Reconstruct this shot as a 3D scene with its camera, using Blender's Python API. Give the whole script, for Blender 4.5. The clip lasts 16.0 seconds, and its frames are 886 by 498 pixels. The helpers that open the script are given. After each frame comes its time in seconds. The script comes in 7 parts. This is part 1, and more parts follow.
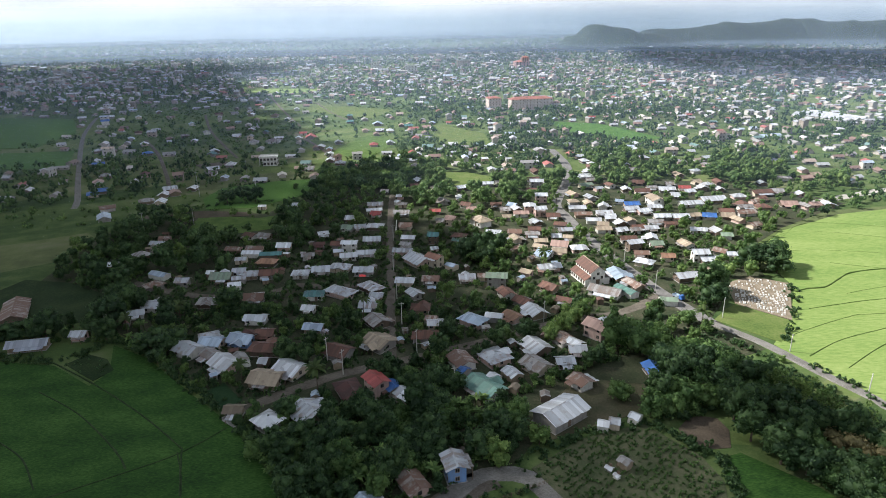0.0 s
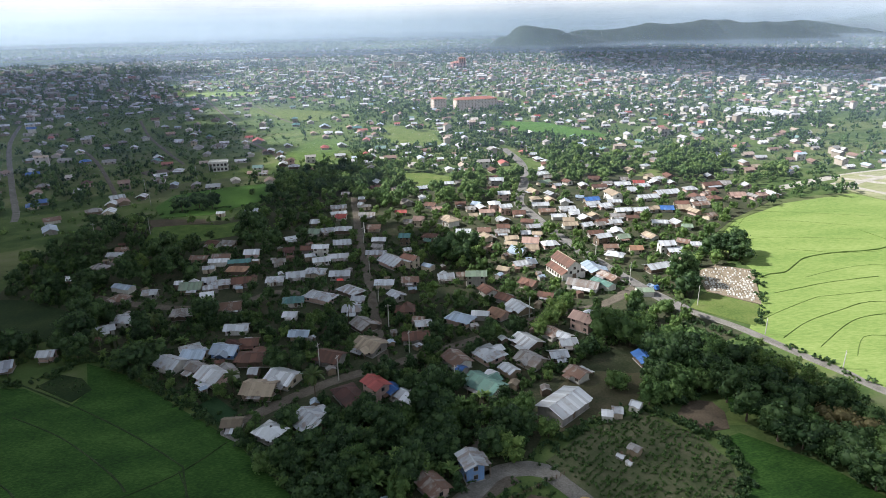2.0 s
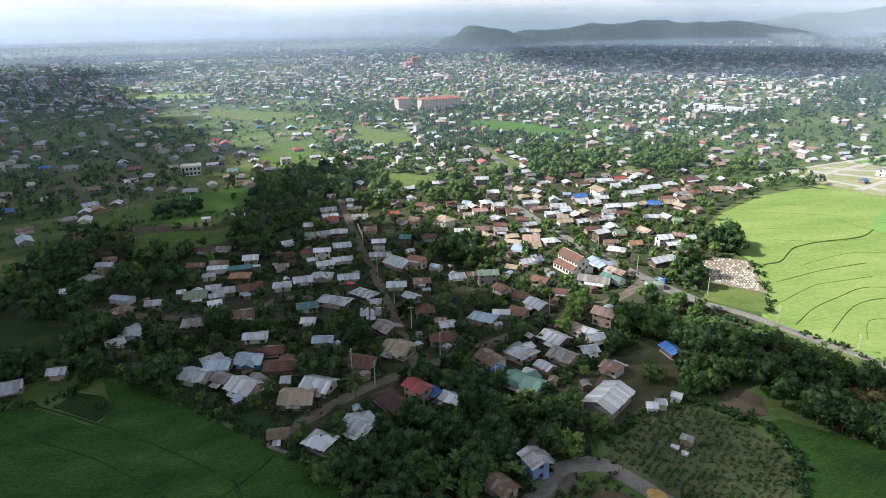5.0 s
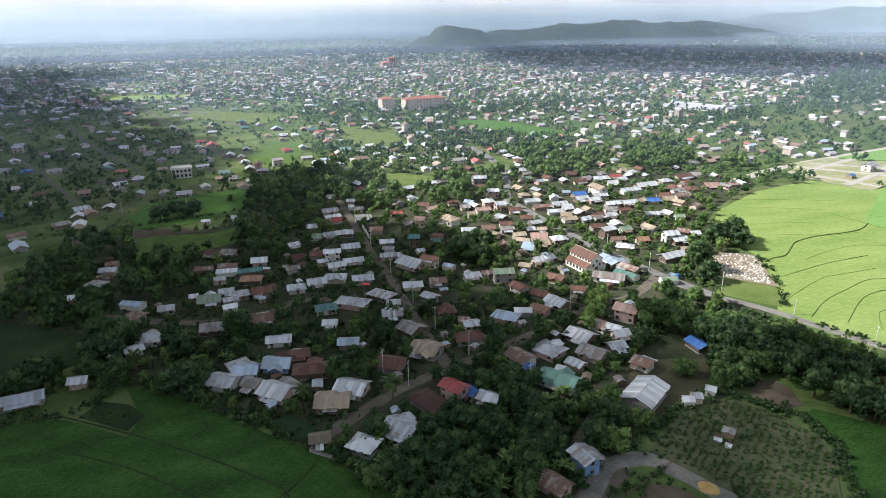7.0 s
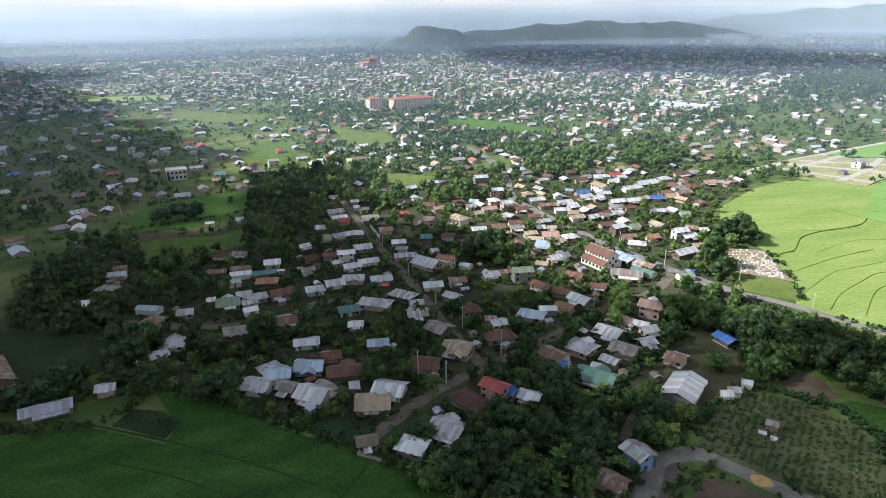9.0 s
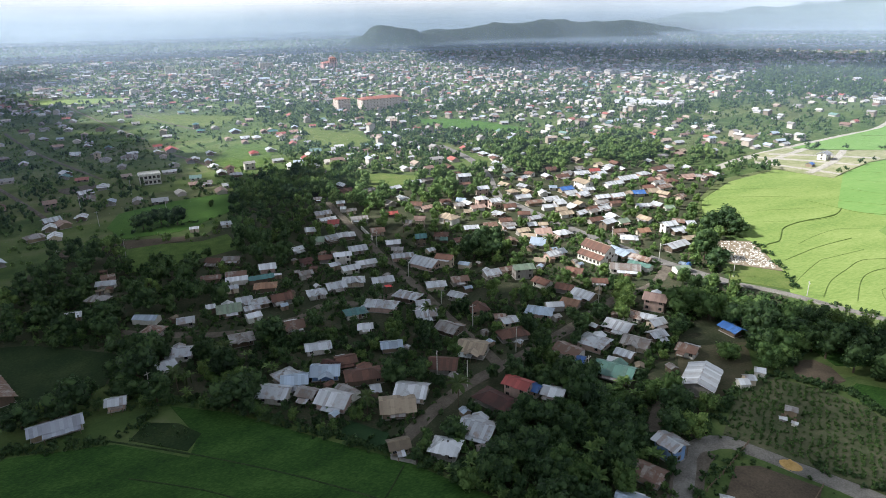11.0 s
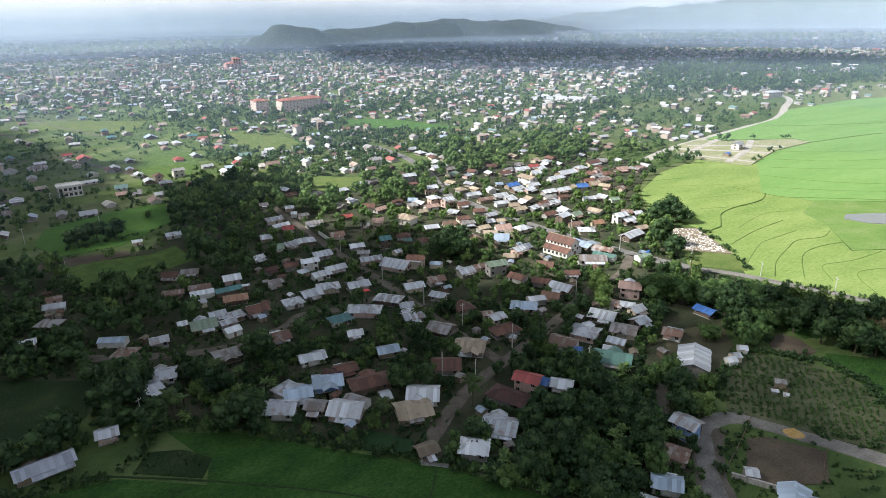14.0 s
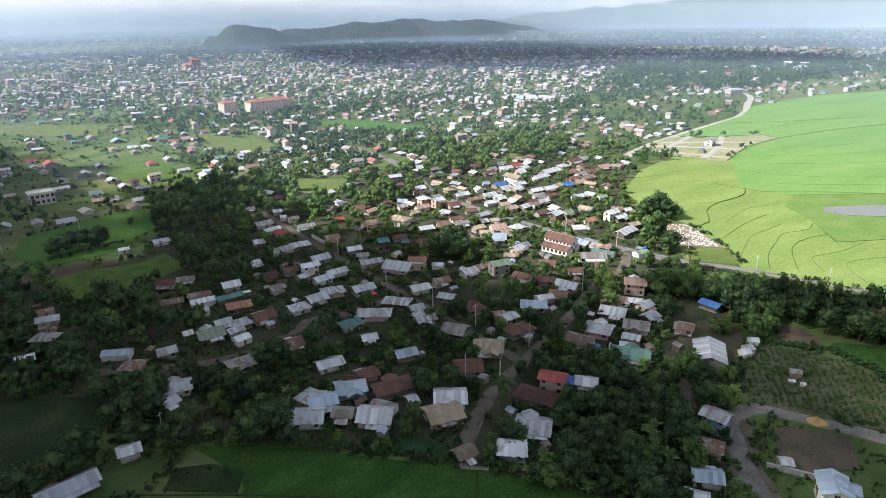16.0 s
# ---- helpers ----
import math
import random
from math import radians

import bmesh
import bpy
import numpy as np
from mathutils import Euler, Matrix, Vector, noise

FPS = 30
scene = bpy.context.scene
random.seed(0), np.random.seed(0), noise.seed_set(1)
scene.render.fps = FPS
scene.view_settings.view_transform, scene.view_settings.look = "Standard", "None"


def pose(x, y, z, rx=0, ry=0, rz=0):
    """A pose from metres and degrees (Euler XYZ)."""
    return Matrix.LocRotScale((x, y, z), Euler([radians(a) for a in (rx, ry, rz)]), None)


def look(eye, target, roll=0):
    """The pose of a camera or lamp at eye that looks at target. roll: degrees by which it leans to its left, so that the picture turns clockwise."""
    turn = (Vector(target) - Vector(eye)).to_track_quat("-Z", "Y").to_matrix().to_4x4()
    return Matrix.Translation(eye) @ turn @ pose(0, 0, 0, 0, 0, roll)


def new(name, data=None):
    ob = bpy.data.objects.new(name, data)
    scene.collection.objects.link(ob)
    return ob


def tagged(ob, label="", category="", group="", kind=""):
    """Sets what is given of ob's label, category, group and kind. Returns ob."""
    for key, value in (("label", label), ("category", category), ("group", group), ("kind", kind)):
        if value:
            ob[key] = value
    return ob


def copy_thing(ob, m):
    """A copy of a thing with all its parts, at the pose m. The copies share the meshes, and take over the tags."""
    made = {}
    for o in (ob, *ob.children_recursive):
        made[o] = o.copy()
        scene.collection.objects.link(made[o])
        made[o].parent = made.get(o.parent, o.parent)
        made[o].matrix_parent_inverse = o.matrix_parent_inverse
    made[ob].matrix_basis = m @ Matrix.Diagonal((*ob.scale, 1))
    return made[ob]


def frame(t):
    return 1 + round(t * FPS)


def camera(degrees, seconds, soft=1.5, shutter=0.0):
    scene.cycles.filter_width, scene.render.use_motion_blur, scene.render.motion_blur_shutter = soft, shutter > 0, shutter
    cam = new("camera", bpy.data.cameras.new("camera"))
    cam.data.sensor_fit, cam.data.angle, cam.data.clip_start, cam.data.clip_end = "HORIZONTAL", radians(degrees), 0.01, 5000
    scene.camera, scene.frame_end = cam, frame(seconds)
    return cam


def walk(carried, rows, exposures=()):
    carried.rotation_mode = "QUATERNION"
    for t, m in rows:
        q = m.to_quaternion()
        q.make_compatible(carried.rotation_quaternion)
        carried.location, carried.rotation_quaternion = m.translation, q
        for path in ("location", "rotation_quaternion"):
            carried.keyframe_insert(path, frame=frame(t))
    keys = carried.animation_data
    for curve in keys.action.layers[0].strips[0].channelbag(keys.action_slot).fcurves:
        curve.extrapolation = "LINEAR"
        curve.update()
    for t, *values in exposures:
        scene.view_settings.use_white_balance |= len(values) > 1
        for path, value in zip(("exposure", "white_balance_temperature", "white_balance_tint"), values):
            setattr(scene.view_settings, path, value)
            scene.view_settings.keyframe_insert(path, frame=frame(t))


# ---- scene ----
cam = camera(69.4, 16.0, soft=0.6)
PATH = [
    (0, (-0.123, 0.253, 99.293), (-0.137, 2.136, 98.618), -0.8),
    (0.5, (-4.347, 0.244, 99.014), (-4.321, 2.128, 98.342), -0.8),
    (1, (-8.436, 0.58, 98.854), (-8.354, 2.463, 98.183), -0.8),
    (1.5, (-12.595, 0.915, 98.843), (-12.457, 2.793, 98.171), -0.8),
    (2, (-16.649, 1.4, 98.796), (-16.465, 3.274, 98.123), -0.9),
    (2.5, (-20.642, 2.049, 98.759), (-20.418, 3.918, 98.085), -1.0),
    (3, (-24.88, 2.905, 98.803), (-24.62, 4.769, 98.127), -0.9),
    (3.5, (-29.117, 3.657, 98.782), (-28.831, 5.518, 98.106), -0.8),
    (4, (-33.196, 4.44, 98.804), (-32.888, 6.297, 98.128), -0.8),
    (6.5, (-54.047, 9.665, 98.369), (-53.636, 11.502, 97.694), -0.8),
    (7, (-58.148, 10.812, 98.293), (-57.713, 12.643, 97.617), -0.8),
    (7.5, (-62.345, 12.067, 98.058), (-61.887, 13.894, 97.383), -0.8),
    (8, (-66.515, 13.316, 97.909), (-66.038, 15.138, 97.236), -0.7),
    (8.5, (-70.602, 14.733, 97.808), (-70.109, 16.55, 97.134), -0.7),
    (11, (-90.067, 22.212, 97.587), (-89.433, 23.983, 96.908), -0.9),
    (11.5, (-93.986, 23.902, 97.688), (-93.304, 25.655, 97.007), -1.0),
    (12, (-98.205, 25.781, 97.756), (-97.469, 27.511, 97.074), -0.9),
    (12.5, (-102.181, 27.67, 97.745), (-101.396, 29.378, 97.062), -0.9),
    (13, (-106.226, 29.718, 97.768), (-105.398, 31.405, 97.085), -0.8),
    (13.5, (-110.008, 31.893, 97.816), (-109.142, 33.561, 97.133), -0.8),
    (14, (-113.702, 34.179, 97.869), (-112.803, 35.829, 97.184), -0.8),
    (14.5, (-117.347, 36.714, 97.886), (-116.412, 38.344, 97.201), -0.8),
    (15, (-120.943, 39.229, 97.899), (-119.979, 40.842, 97.214), -0.8),
    (15.5, (-124.442, 41.724, 97.997), (-123.454, 43.322, 97.311), -0.8),
    (16, (-127.743, 44.227, 97.975), (-126.736, 45.813, 97.288), -0.8),
]
walk(cam, [(t, look(eye, target, roll)) for t, eye, target, roll in PATH])

# ---- sky, sun and exposure ----
SUN_ELEVATION, SUN_TURN = 40.0, 162.0   # degrees; the turn runs from +x towards +y
SUN_WAY = Vector((math.cos(radians(SUN_ELEVATION)) * math.cos(radians(SUN_TURN)),
                  math.cos(radians(SUN_ELEVATION)) * math.sin(radians(SUN_TURN)),
                  math.sin(radians(SUN_ELEVATION))))
scene.view_settings.exposure = 0.90

world = bpy.data.worlds.new("sky")
scene.world = world
world.use_nodes = True
wn, wl = world.node_tree.nodes, world.node_tree.links
wn.clear()
w_out = wn.new("ShaderNodeOutputWorld")
w_sky = wn.new("ShaderNodeTexSky")
w_sky.sky_type, w_sky.sun_disc = "NISHITA", False
w_sky.sun_elevation, w_sky.sun_rotation = radians(SUN_ELEVATION), radians(90 - SUN_TURN)
w_sky.air_density, w_sky.dust_density = 1.2, 2.5
w_blue = wn.new("ShaderNodeBackground")
w_blue.inputs["Strength"].default_value = 0.06
w_white = wn.new("ShaderNodeBackground")
w_white.inputs["Strength"].default_value = 0.54
w_mix = wn.new("ShaderNodeMixShader")
w_co = wn.new("ShaderNodeTexCoord")
w_map = wn.new("ShaderNodeMapping")
w_map.inputs["Scale"].default_value = (3.0, 3.0, 16.0)
w_noise = wn.new("ShaderNodeTexNoise")
w_noise.inputs["Scale"].default_value, w_noise.inputs["Detail"].default_value = 1.6, 7.0
w_ramp = wn.new("ShaderNodeValToRGB")
w_ramp.color_ramp.elements[0].position, w_ramp.color_ramp.elements[1].position = 0.04, 0.26
w_tone = wn.new("ShaderNodeValToRGB")
w_tone.color_ramp.elements[0].position, w_tone.color_ramp.elements[1].position = 0.38, 0.62
w_tone.color_ramp.elements[0].color = (0.82, 0.87, 0.96, 1)
w_tone.color_ramp.elements[1].color = (1.06, 1.08, 1.12, 1)
wl.new(w_co.outputs["Generated"], w_map.inputs["Vector"])
wl.new(w_map.outputs["Vector"], w_noise.inputs["Vector"])
wl.new(w_noise.outputs["Fac"], w_ramp.inputs["Fac"])
wl.new(w_noise.outputs["Fac"], w_tone.inputs["Fac"])
wl.new(w_sky.outputs["Color"], w_blue.inputs["Color"])
w_up = wn.new("ShaderNodeSeparateXYZ")
wl.new(w_co.outputs["Generated"], w_up.inputs[0])
w_fade = wn.new("ShaderNodeValToRGB")
w_fade.color_ramp.elements[0].position, w_fade.color_ramp.elements[1].position = 0.0, 0.45
w_fade.color_ramp.elements[0].color, w_fade.color_ramp.elements[1].color = (0.62, 0.73, 0.81, 1), (0.53, 0.57, 0.63, 1)
w_mid = w_fade.color_ramp.elements.new(0.006)
w_mid.color = (0.80, 0.87, 0.92, 1)
w_low = w_fade.color_ramp.elements.new(0.026)
w_low.color = (1.05, 1.05, 1.05, 1)
w_mul = wn.new("ShaderNodeMix")
w_mul.data_type, w_mul.blend_type = "RGBA", "MULTIPLY"
w_mul.inputs[0].default_value = 1.0
wl.new(w_up.outputs["Z"], w_fade.inputs["Fac"])
wl.new(w_tone.outputs["Color"], w_mul.inputs[6])
wl.new(w_fade.outputs["Color"], w_mul.inputs[7])
wl.new(w_mul.outputs[2], w_white.inputs["Color"])
wl.new(w_ramp.outputs["Color"], w_mix.inputs["Fac"])
wl.new(w_blue.outputs["Background"], w_mix.inputs[1])
wl.new(w_white.outputs["Background"], w_mix.inputs[2])
wl.new(w_mix.outputs["Shader"], w_out.inputs["Surface"])

sun = new("sun", bpy.data.lights.new("sun", "SUN"))
sun.data.energy, sun.data.angle, sun.data.color = 5.0, radians(0.55), (1.0, 0.97, 0.93)
sun.matrix_world = look(SUN_WAY * 100, (0, 0, 0))

# ---- materials ----
def shader(name, rough=0.7, metal=0.0):
    m = bpy.data.materials.new(name)
    m.use_nodes = True
    b = m.node_tree.nodes["Principled BSDF"]
    b.inputs["Roughness"].default_value, b.inputs["Metallic"].default_value = rough, metal
    return m, m.node_tree.nodes, m.node_tree.links, b


def noise_of(n, l, scale, detail=4.0, vector=None, rough=0.55):
    t = n.new("ShaderNodeTexNoise")
    t.inputs["Scale"].default_value, t.inputs["Detail"].default_value = scale, detail
    t.inputs["Roughness"].default_value = rough
    if vector is not None:
        l.new(vector, t.inputs["Vector"])
    return t.outputs["Fac"]


def ramp(n, l, fac, stops):
    r = n.new("ShaderNodeValToRGB")
    e = r.color_ramp.elements
    while len(e) < len(stops):
        e.new(0.5)
    for k, (at, c) in zip(e, stops):
        k.position, k.color = at, (*c, 1)
    l.new(fac, r.inputs["Fac"])
    return r.outputs["Color"]


def mix(n, l, fac, a, b, kind="MIX"):
    x = n.new("ShaderNodeMix")
    x.data_type, x.blend_type = "RGBA", kind
    for slot, v in ((0, fac), (6, a), (7, b)):
        if isinstance(v, (int, float)):
            x.inputs[slot].default_value = v
        elif isinstance(v, tuple):
            x.inputs[slot].default_value = (*v, 1)
        else:
            l.new(v, x.inputs[slot])
    return x.outputs[2]


def math_of(n, l, kind, a, b=0.0):
    x = n.new("ShaderNodeMath")
    x.operation = kind
    for slot, v in ((0, a), (1, b)):
        if isinstance(v, (int, float)):
            x.inputs[slot].default_value = v
        else:
            l.new(v, x.inputs[slot])
    return x.outputs[0]


def bump(n, l, b, height, strength, distance):
    k = n.new("ShaderNodeBump")
    k.inputs["Strength"].default_value, k.inputs["Distance"].default_value = strength, distance
    l.new(height, k.inputs["Height"])
    l.new(k.outputs["Normal"], b.inputs["Normal"])


def place_of(n):
    return n.new("ShaderNodeNewGeometry").outputs["Position"]


def leafy(name, dark, mid, light, sheen=0.36):
    """Foliage: colour by leaf, by plant and by drift, with light through the leaf."""
    m, n, l, b = shader(name, 0.6)
    one, many = n.new("ShaderNodeNewGeometry"), n.new("ShaderNodeObjectInfo")
    drift = noise_of(n, l, 0.06, 2.0, one.outputs["Position"])
    s = math_of(n, l, "MULTIPLY", one.outputs["Random Per Island"], 0.48)
    s = math_of(n, l, "ADD", s, math_of(n, l, "MULTIPLY", many.outputs["Random"], 0.24))
    s = math_of(n, l, "ADD", s, math_of(n, l, "MULTIPLY", drift, 0.42))
    col = ramp(n, l, s, [(0.1, dark), (0.5, mid), (0.95, light)])
    l.new(col, b.inputs["Base Color"])
    b.inputs["Specular IOR Level"].default_value = 0.3
    thin = n.new("ShaderNodeBsdfTranslucent")
    l.new(col, thin.inputs["Color"])
    both = n.new("ShaderNodeMixShader")
    both.inputs[0].default_value = sheen
    l.new(b.outputs[0], both.inputs[1])
    l.new(thin.outputs[0], both.inputs[2])
    l.new(both.outputs[0], n["Material Output"].inputs["Surface"])
    return m


def earthy(name, a, b_, c, scale, fine, rough=0.95, relief=0.08, stretch=None):
    """Ground cover of three mixed tones at two scales."""
    m, n, l, b = shader(name, rough)
    p = place_of(n)
    if stretch:
        k = n.new("ShaderNodeMapping")
        k.inputs["Rotation"].default_value, k.inputs["Scale"].default_value = (0, 0, radians(stretch[0])), (stretch[1], 1, 1)
        l.new(p, k.inputs["Vector"])
        p = k.outputs["Vector"]
    big, small = noise_of(n, l, scale, 5.0, p), noise_of(n, l, fine, 4.0, p, 0.7)
    s = math_of(n, l, "ADD", math_of(n, l, "MULTIPLY", big, 0.45), math_of(n, l, "MULTIPLY", small, 0.55))
    l.new(ramp(n, l, s, [(0.36, a), (0.5, b_), (0.64, c)]), b.inputs["Base Color"])
    b.inputs["Specular IOR Level"].default_value = 0.15
    bump(n, l, b, small, 0.8, relief)
    return m


def sheet_metal(name, base, worn, much=0.3, metal=0.3, rough=0.38):
    """Corrugated roofing: tone by sheet and by roof, rust in streaks and patches, fine ribs."""
    m, n, l, b = shader(name, rough, metal)
    o, t = n.new("ShaderNodeObjectInfo"), n.new("ShaderNodeTexCoord")
    xyz = n.new("ShaderNodeSeparateXYZ")
    l.new(t.outputs["Object"], xyz.inputs[0])
    course = math_of(n, l, "FLOOR", math_of(n, l, "DIVIDE", xyz.outputs["X"], 0.95))
    slope = math_of(n, l, "FLOOR", math_of(n, l, "DIVIDE", xyz.outputs["Y"], 60.0))
    pick = n.new("ShaderNodeTexWhiteNoise")
    pick.noise_dimensions = "2D"
    pair = n.new("ShaderNodeCombineXYZ")
    l.new(course, pair.inputs[0])
    l.new(math_of(n, l, "ADD", slope, math_of(n, l, "MULTIPLY", o.outputs["Random"], 97.0)), pair.inputs[1])
    l.new(pair.outputs[0], pick.inputs["Vector"])
    one = pick.outputs["Value"]
    tone = math_of(n, l, "ADD", math_of(n, l, "MULTIPLY", one, 0.66), math_of(n, l, "MULTIPLY", o.outputs["Random"], 0.34))
    col = mix(n, l, tone, tuple(v * 1.12 for v in base), tuple(v * 0.40 for v in base))
    patch = noise_of(n, l, 0.5, 6.0, t.outputs["Object"], 0.7)
    s = math_of(n, l, "ADD", patch, math_of(n, l, "MULTIPLY", one, 0.22))
    s = math_of(n, l, "ADD", s, math_of(n, l, "MULTIPLY", o.outputs["Random"], 0.12))
    edge = 0.86 - much * 0.4
    wear = ramp(n, l, s, [(edge, (0, 0, 0)), (edge + 0.14, (1, 1, 1))])
    col = mix(n, l, wear, col, worn)
    grime = noise_of(n, l, 3.0, 5.0, t.outputs["Object"], 0.7)
    col = mix(n, l, math_of(n, l, "MULTIPLY", grime, 0.6), col, tuple(v * 0.42 for v in base))
    l.new(col, b.inputs["Base Color"])
    rib = n.new("ShaderNodeTexWave")
    rib.inputs["Scale"].default_value = 2.2
    l.new(t.outputs["Object"], rib.inputs["Vector"])
    bump(n, l, b, rib.outputs["Fac"], 0.35, 0.03)
    return m


def plaster(name, base, stain, rough=0.85):
    m, n, l, b = shader(name, rough)
    t, o = n.new("ShaderNodeTexCoord"), n.new("ShaderNodeObjectInfo")
    k = n.new("ShaderNodeMapping")
    k.inputs["Scale"].default_value = (1, 1, 0.35)
    l.new(t.outputs["Object"], k.inputs["Vector"])
    f = noise_of(n, l, 0.9, 6.0, k.outputs["Vector"], 0.7)
    col = mix(n, l, ramp(n, l, f, [(0.42, (0, 0, 0)), (0.75, (1, 1, 1))]), base, stain)
    col = mix(n, l, math_of(n, l, "MULTIPLY", o.outputs["Random"], 0.25), col, stain)
    l.new(col, b.inputs["Base Color"])
    bump(n, l, b, noise_of(n, l, 8.0, 3.0, t.outputs["Object"]), 0.3, 0.02)
    return m


# leaf tones vary by plant, but also paint the shaded west and sunlit east
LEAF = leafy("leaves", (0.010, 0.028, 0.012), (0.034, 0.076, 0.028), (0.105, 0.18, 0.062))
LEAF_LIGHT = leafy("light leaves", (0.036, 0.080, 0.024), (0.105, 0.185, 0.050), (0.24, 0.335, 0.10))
LEAF_MID = leafy("mid leaves", (0.022, 0.054, 0.019), (0.066, 0.132, 0.039), (0.17, 0.265, 0.08))
LEAF_DRY = leafy("dry leaves", (0.07, 0.075, 0.03), (0.13, 0.12, 0.05), (0.22, 0.19, 0.09))
FROND = leafy("fronds", (0.022, 0.045, 0.014), (0.05, 0.085, 0.024), (0.10, 0.14, 0.04))
BARK = earthy("bark", (0.06, 0.045, 0.035), (0.10, 0.08, 0.06), (0.16, 0.13, 0.10), 1.5, 9.0)

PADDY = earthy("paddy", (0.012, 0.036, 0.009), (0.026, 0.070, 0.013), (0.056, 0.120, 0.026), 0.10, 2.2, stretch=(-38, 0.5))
PADDY_MID = earthy("growing rice", (0.042, 0.105, 0.018), (0.060, 0.132, 0.025), (0.085, 0.158, 0.036), 0.1, 1.6)
PADDY_RIPE = earthy("ripening rice", (0.115, 0.19, 0.048), (0.17, 0.24, 0.068), (0.235, 0.295, 0.10), 0.06, 1.2, stretch=(20, 0.3))
PADDY_FRESH = earthy("young rice", (0.115, 0.225, 0.060), (0.145, 0.26, 0.075), (0.18, 0.29, 0.095), 0.05, 1.0, stretch=(-75, 0.12))
# grass in deep cloud shade: the shade is put into this dark tone
MEADOW_SHADED = earthy("meadow", (0.010, 0.024, 0.009), (0.019, 0.037, 0.013), (0.038, 0.058, 0.021), 0.09, 1.4)
TURF = earthy("short grass", (0.065, 0.105, 0.026), (0.10, 0.14, 0.038), (0.145, 0.16, 0.062), 0.12, 1.2)
BANK = earthy("grass bank", (0.035, 0.075, 0.016), (0.07, 0.12, 0.028), (0.12, 0.17, 0.05), 0.2, 2.0)
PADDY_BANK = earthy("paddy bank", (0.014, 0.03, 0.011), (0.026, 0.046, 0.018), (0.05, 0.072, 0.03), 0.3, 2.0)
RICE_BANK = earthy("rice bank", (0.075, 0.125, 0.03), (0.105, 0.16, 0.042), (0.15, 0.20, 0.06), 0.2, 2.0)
WEEDY = earthy("weedy soil", (0.042, 0.060, 0.026), (0.070, 0.082, 0.042), (0.112, 0.104, 0.068), 0.2, 2.2)
SOIL = earthy("bare soil", (0.055, 0.045, 0.034), (0.085, 0.068, 0.050), (0.12, 0.095, 0.07), 0.15, 2.0)
DIRT = earthy("trodden earth", (0.07, 0.06, 0.048), (0.115, 0.10, 0.082), (0.165, 0.145, 0.12), 0.25, 2.5)
GRAVEL = earthy("gravel", (0.09, 0.085, 0.075), (0.155, 0.148, 0.135), (0.23, 0.22, 0.205), 0.22, 3.0)
TRACK = earthy("pale gravel", (0.26, 0.245, 0.215), (0.36, 0.34, 0.30), (0.46, 0.44, 0.40), 0.22, 2.0)
ASPHALT = earthy("old asphalt", (0.11, 0.105, 0.10), (0.16, 0.155, 0.148), (0.23, 0.22, 0.21), 0.3, 4.0)
SAND = earthy("sand", (0.34, 0.22, 0.08), (0.44, 0.29, 0.11), (0.52, 0.36, 0.16), 1.0, 6.0)
CONCRETE = plaster("concrete", (0.36, 0.35, 0.33), (0.17, 0.16, 0.15))

ROOFS = {
    "zinc": sheet_metal("zinc sheets", (0.56, 0.595, 0.64), (0.25, 0.19, 0.16), 0.42),
    "white": sheet_metal("new zinc sheets", (0.80, 0.83, 0.87), (0.38, 0.34, 0.32), 0.24),
    "sky": sheet_metal("pale blue sheets", (0.48, 0.59, 0.72), (0.36, 0.38, 0.42), 0.15),
    "sheet": sheet_metal("long zinc sheets", (0.46, 0.50, 0.58), (0.30, 0.32, 0.36), 0.1),
    "grey": sheet_metal("weathered sheets", (0.36, 0.35, 0.345), (0.17, 0.125, 0.10), 0.55, 0.2, 0.6),
    "rusty": sheet_metal("rust-streaked sheets", (0.36, 0.315, 0.285), (0.16, 0.075, 0.045), 0.85, 0.1, 0.7),
    "rust": sheet_metal("rusted sheets", (0.175, 0.085, 0.060), (0.092, 0.048, 0.037), 0.6, 0.0, 0.8),
    "dark": sheet_metal("dark red sheets", (0.10, 0.040, 0.034), (0.050, 0.026, 0.022), 0.6, 0.0, 0.8),
    "red": sheet_metal("red painted sheets", (0.42, 0.085, 0.075), (0.26, 0.09, 0.07), 0.3, 0.0, 0.6),
    "brick": sheet_metal("brick red sheets", (0.46, 0.19, 0.15), (0.34, 0.19, 0.16), 0.2, 0.0, 0.7),
    "pink": sheet_metal("faded red sheets", (0.46, 0.31, 0.26), (0.30, 0.185, 0.145), 0.4, 0.0, 0.7),
    "orange": sheet_metal("orange-brown sheets", (0.40, 0.225, 0.14), (0.24, 0.125, 0.08), 0.5, 0.0, 0.7),
    "tan": sheet_metal("tan sheets", (0.45, 0.365, 0.265), (0.26, 0.20, 0.145), 0.5, 0.0, 0.75),
    "thatch": sheet_metal("thatch", (0.26, 0.215, 0.155), (0.15, 0.12, 0.09), 0.6, 0.0, 0.95),
    "teal": sheet_metal("teal sheets", (0.095, 0.255, 0.255), (0.12, 0.19, 0.19), 0.3, 0.1, 0.55),
    "green": sheet_metal("green sheets", (0.120, 0.255, 0.215), (0.13, 0.20, 0.17), 0.3, 0.1, 0.55),
    "leaf": sheet_metal("pale green sheets", (0.275, 0.365, 0.265), (0.26, 0.29, 0.22), 0.3, 0.1, 0.6),
    "blue": sheet_metal("blue sheets", (0.055, 0.175, 0.50), (0.16, 0.27, 0.48), 0.25, 0.0, 0.5),
}
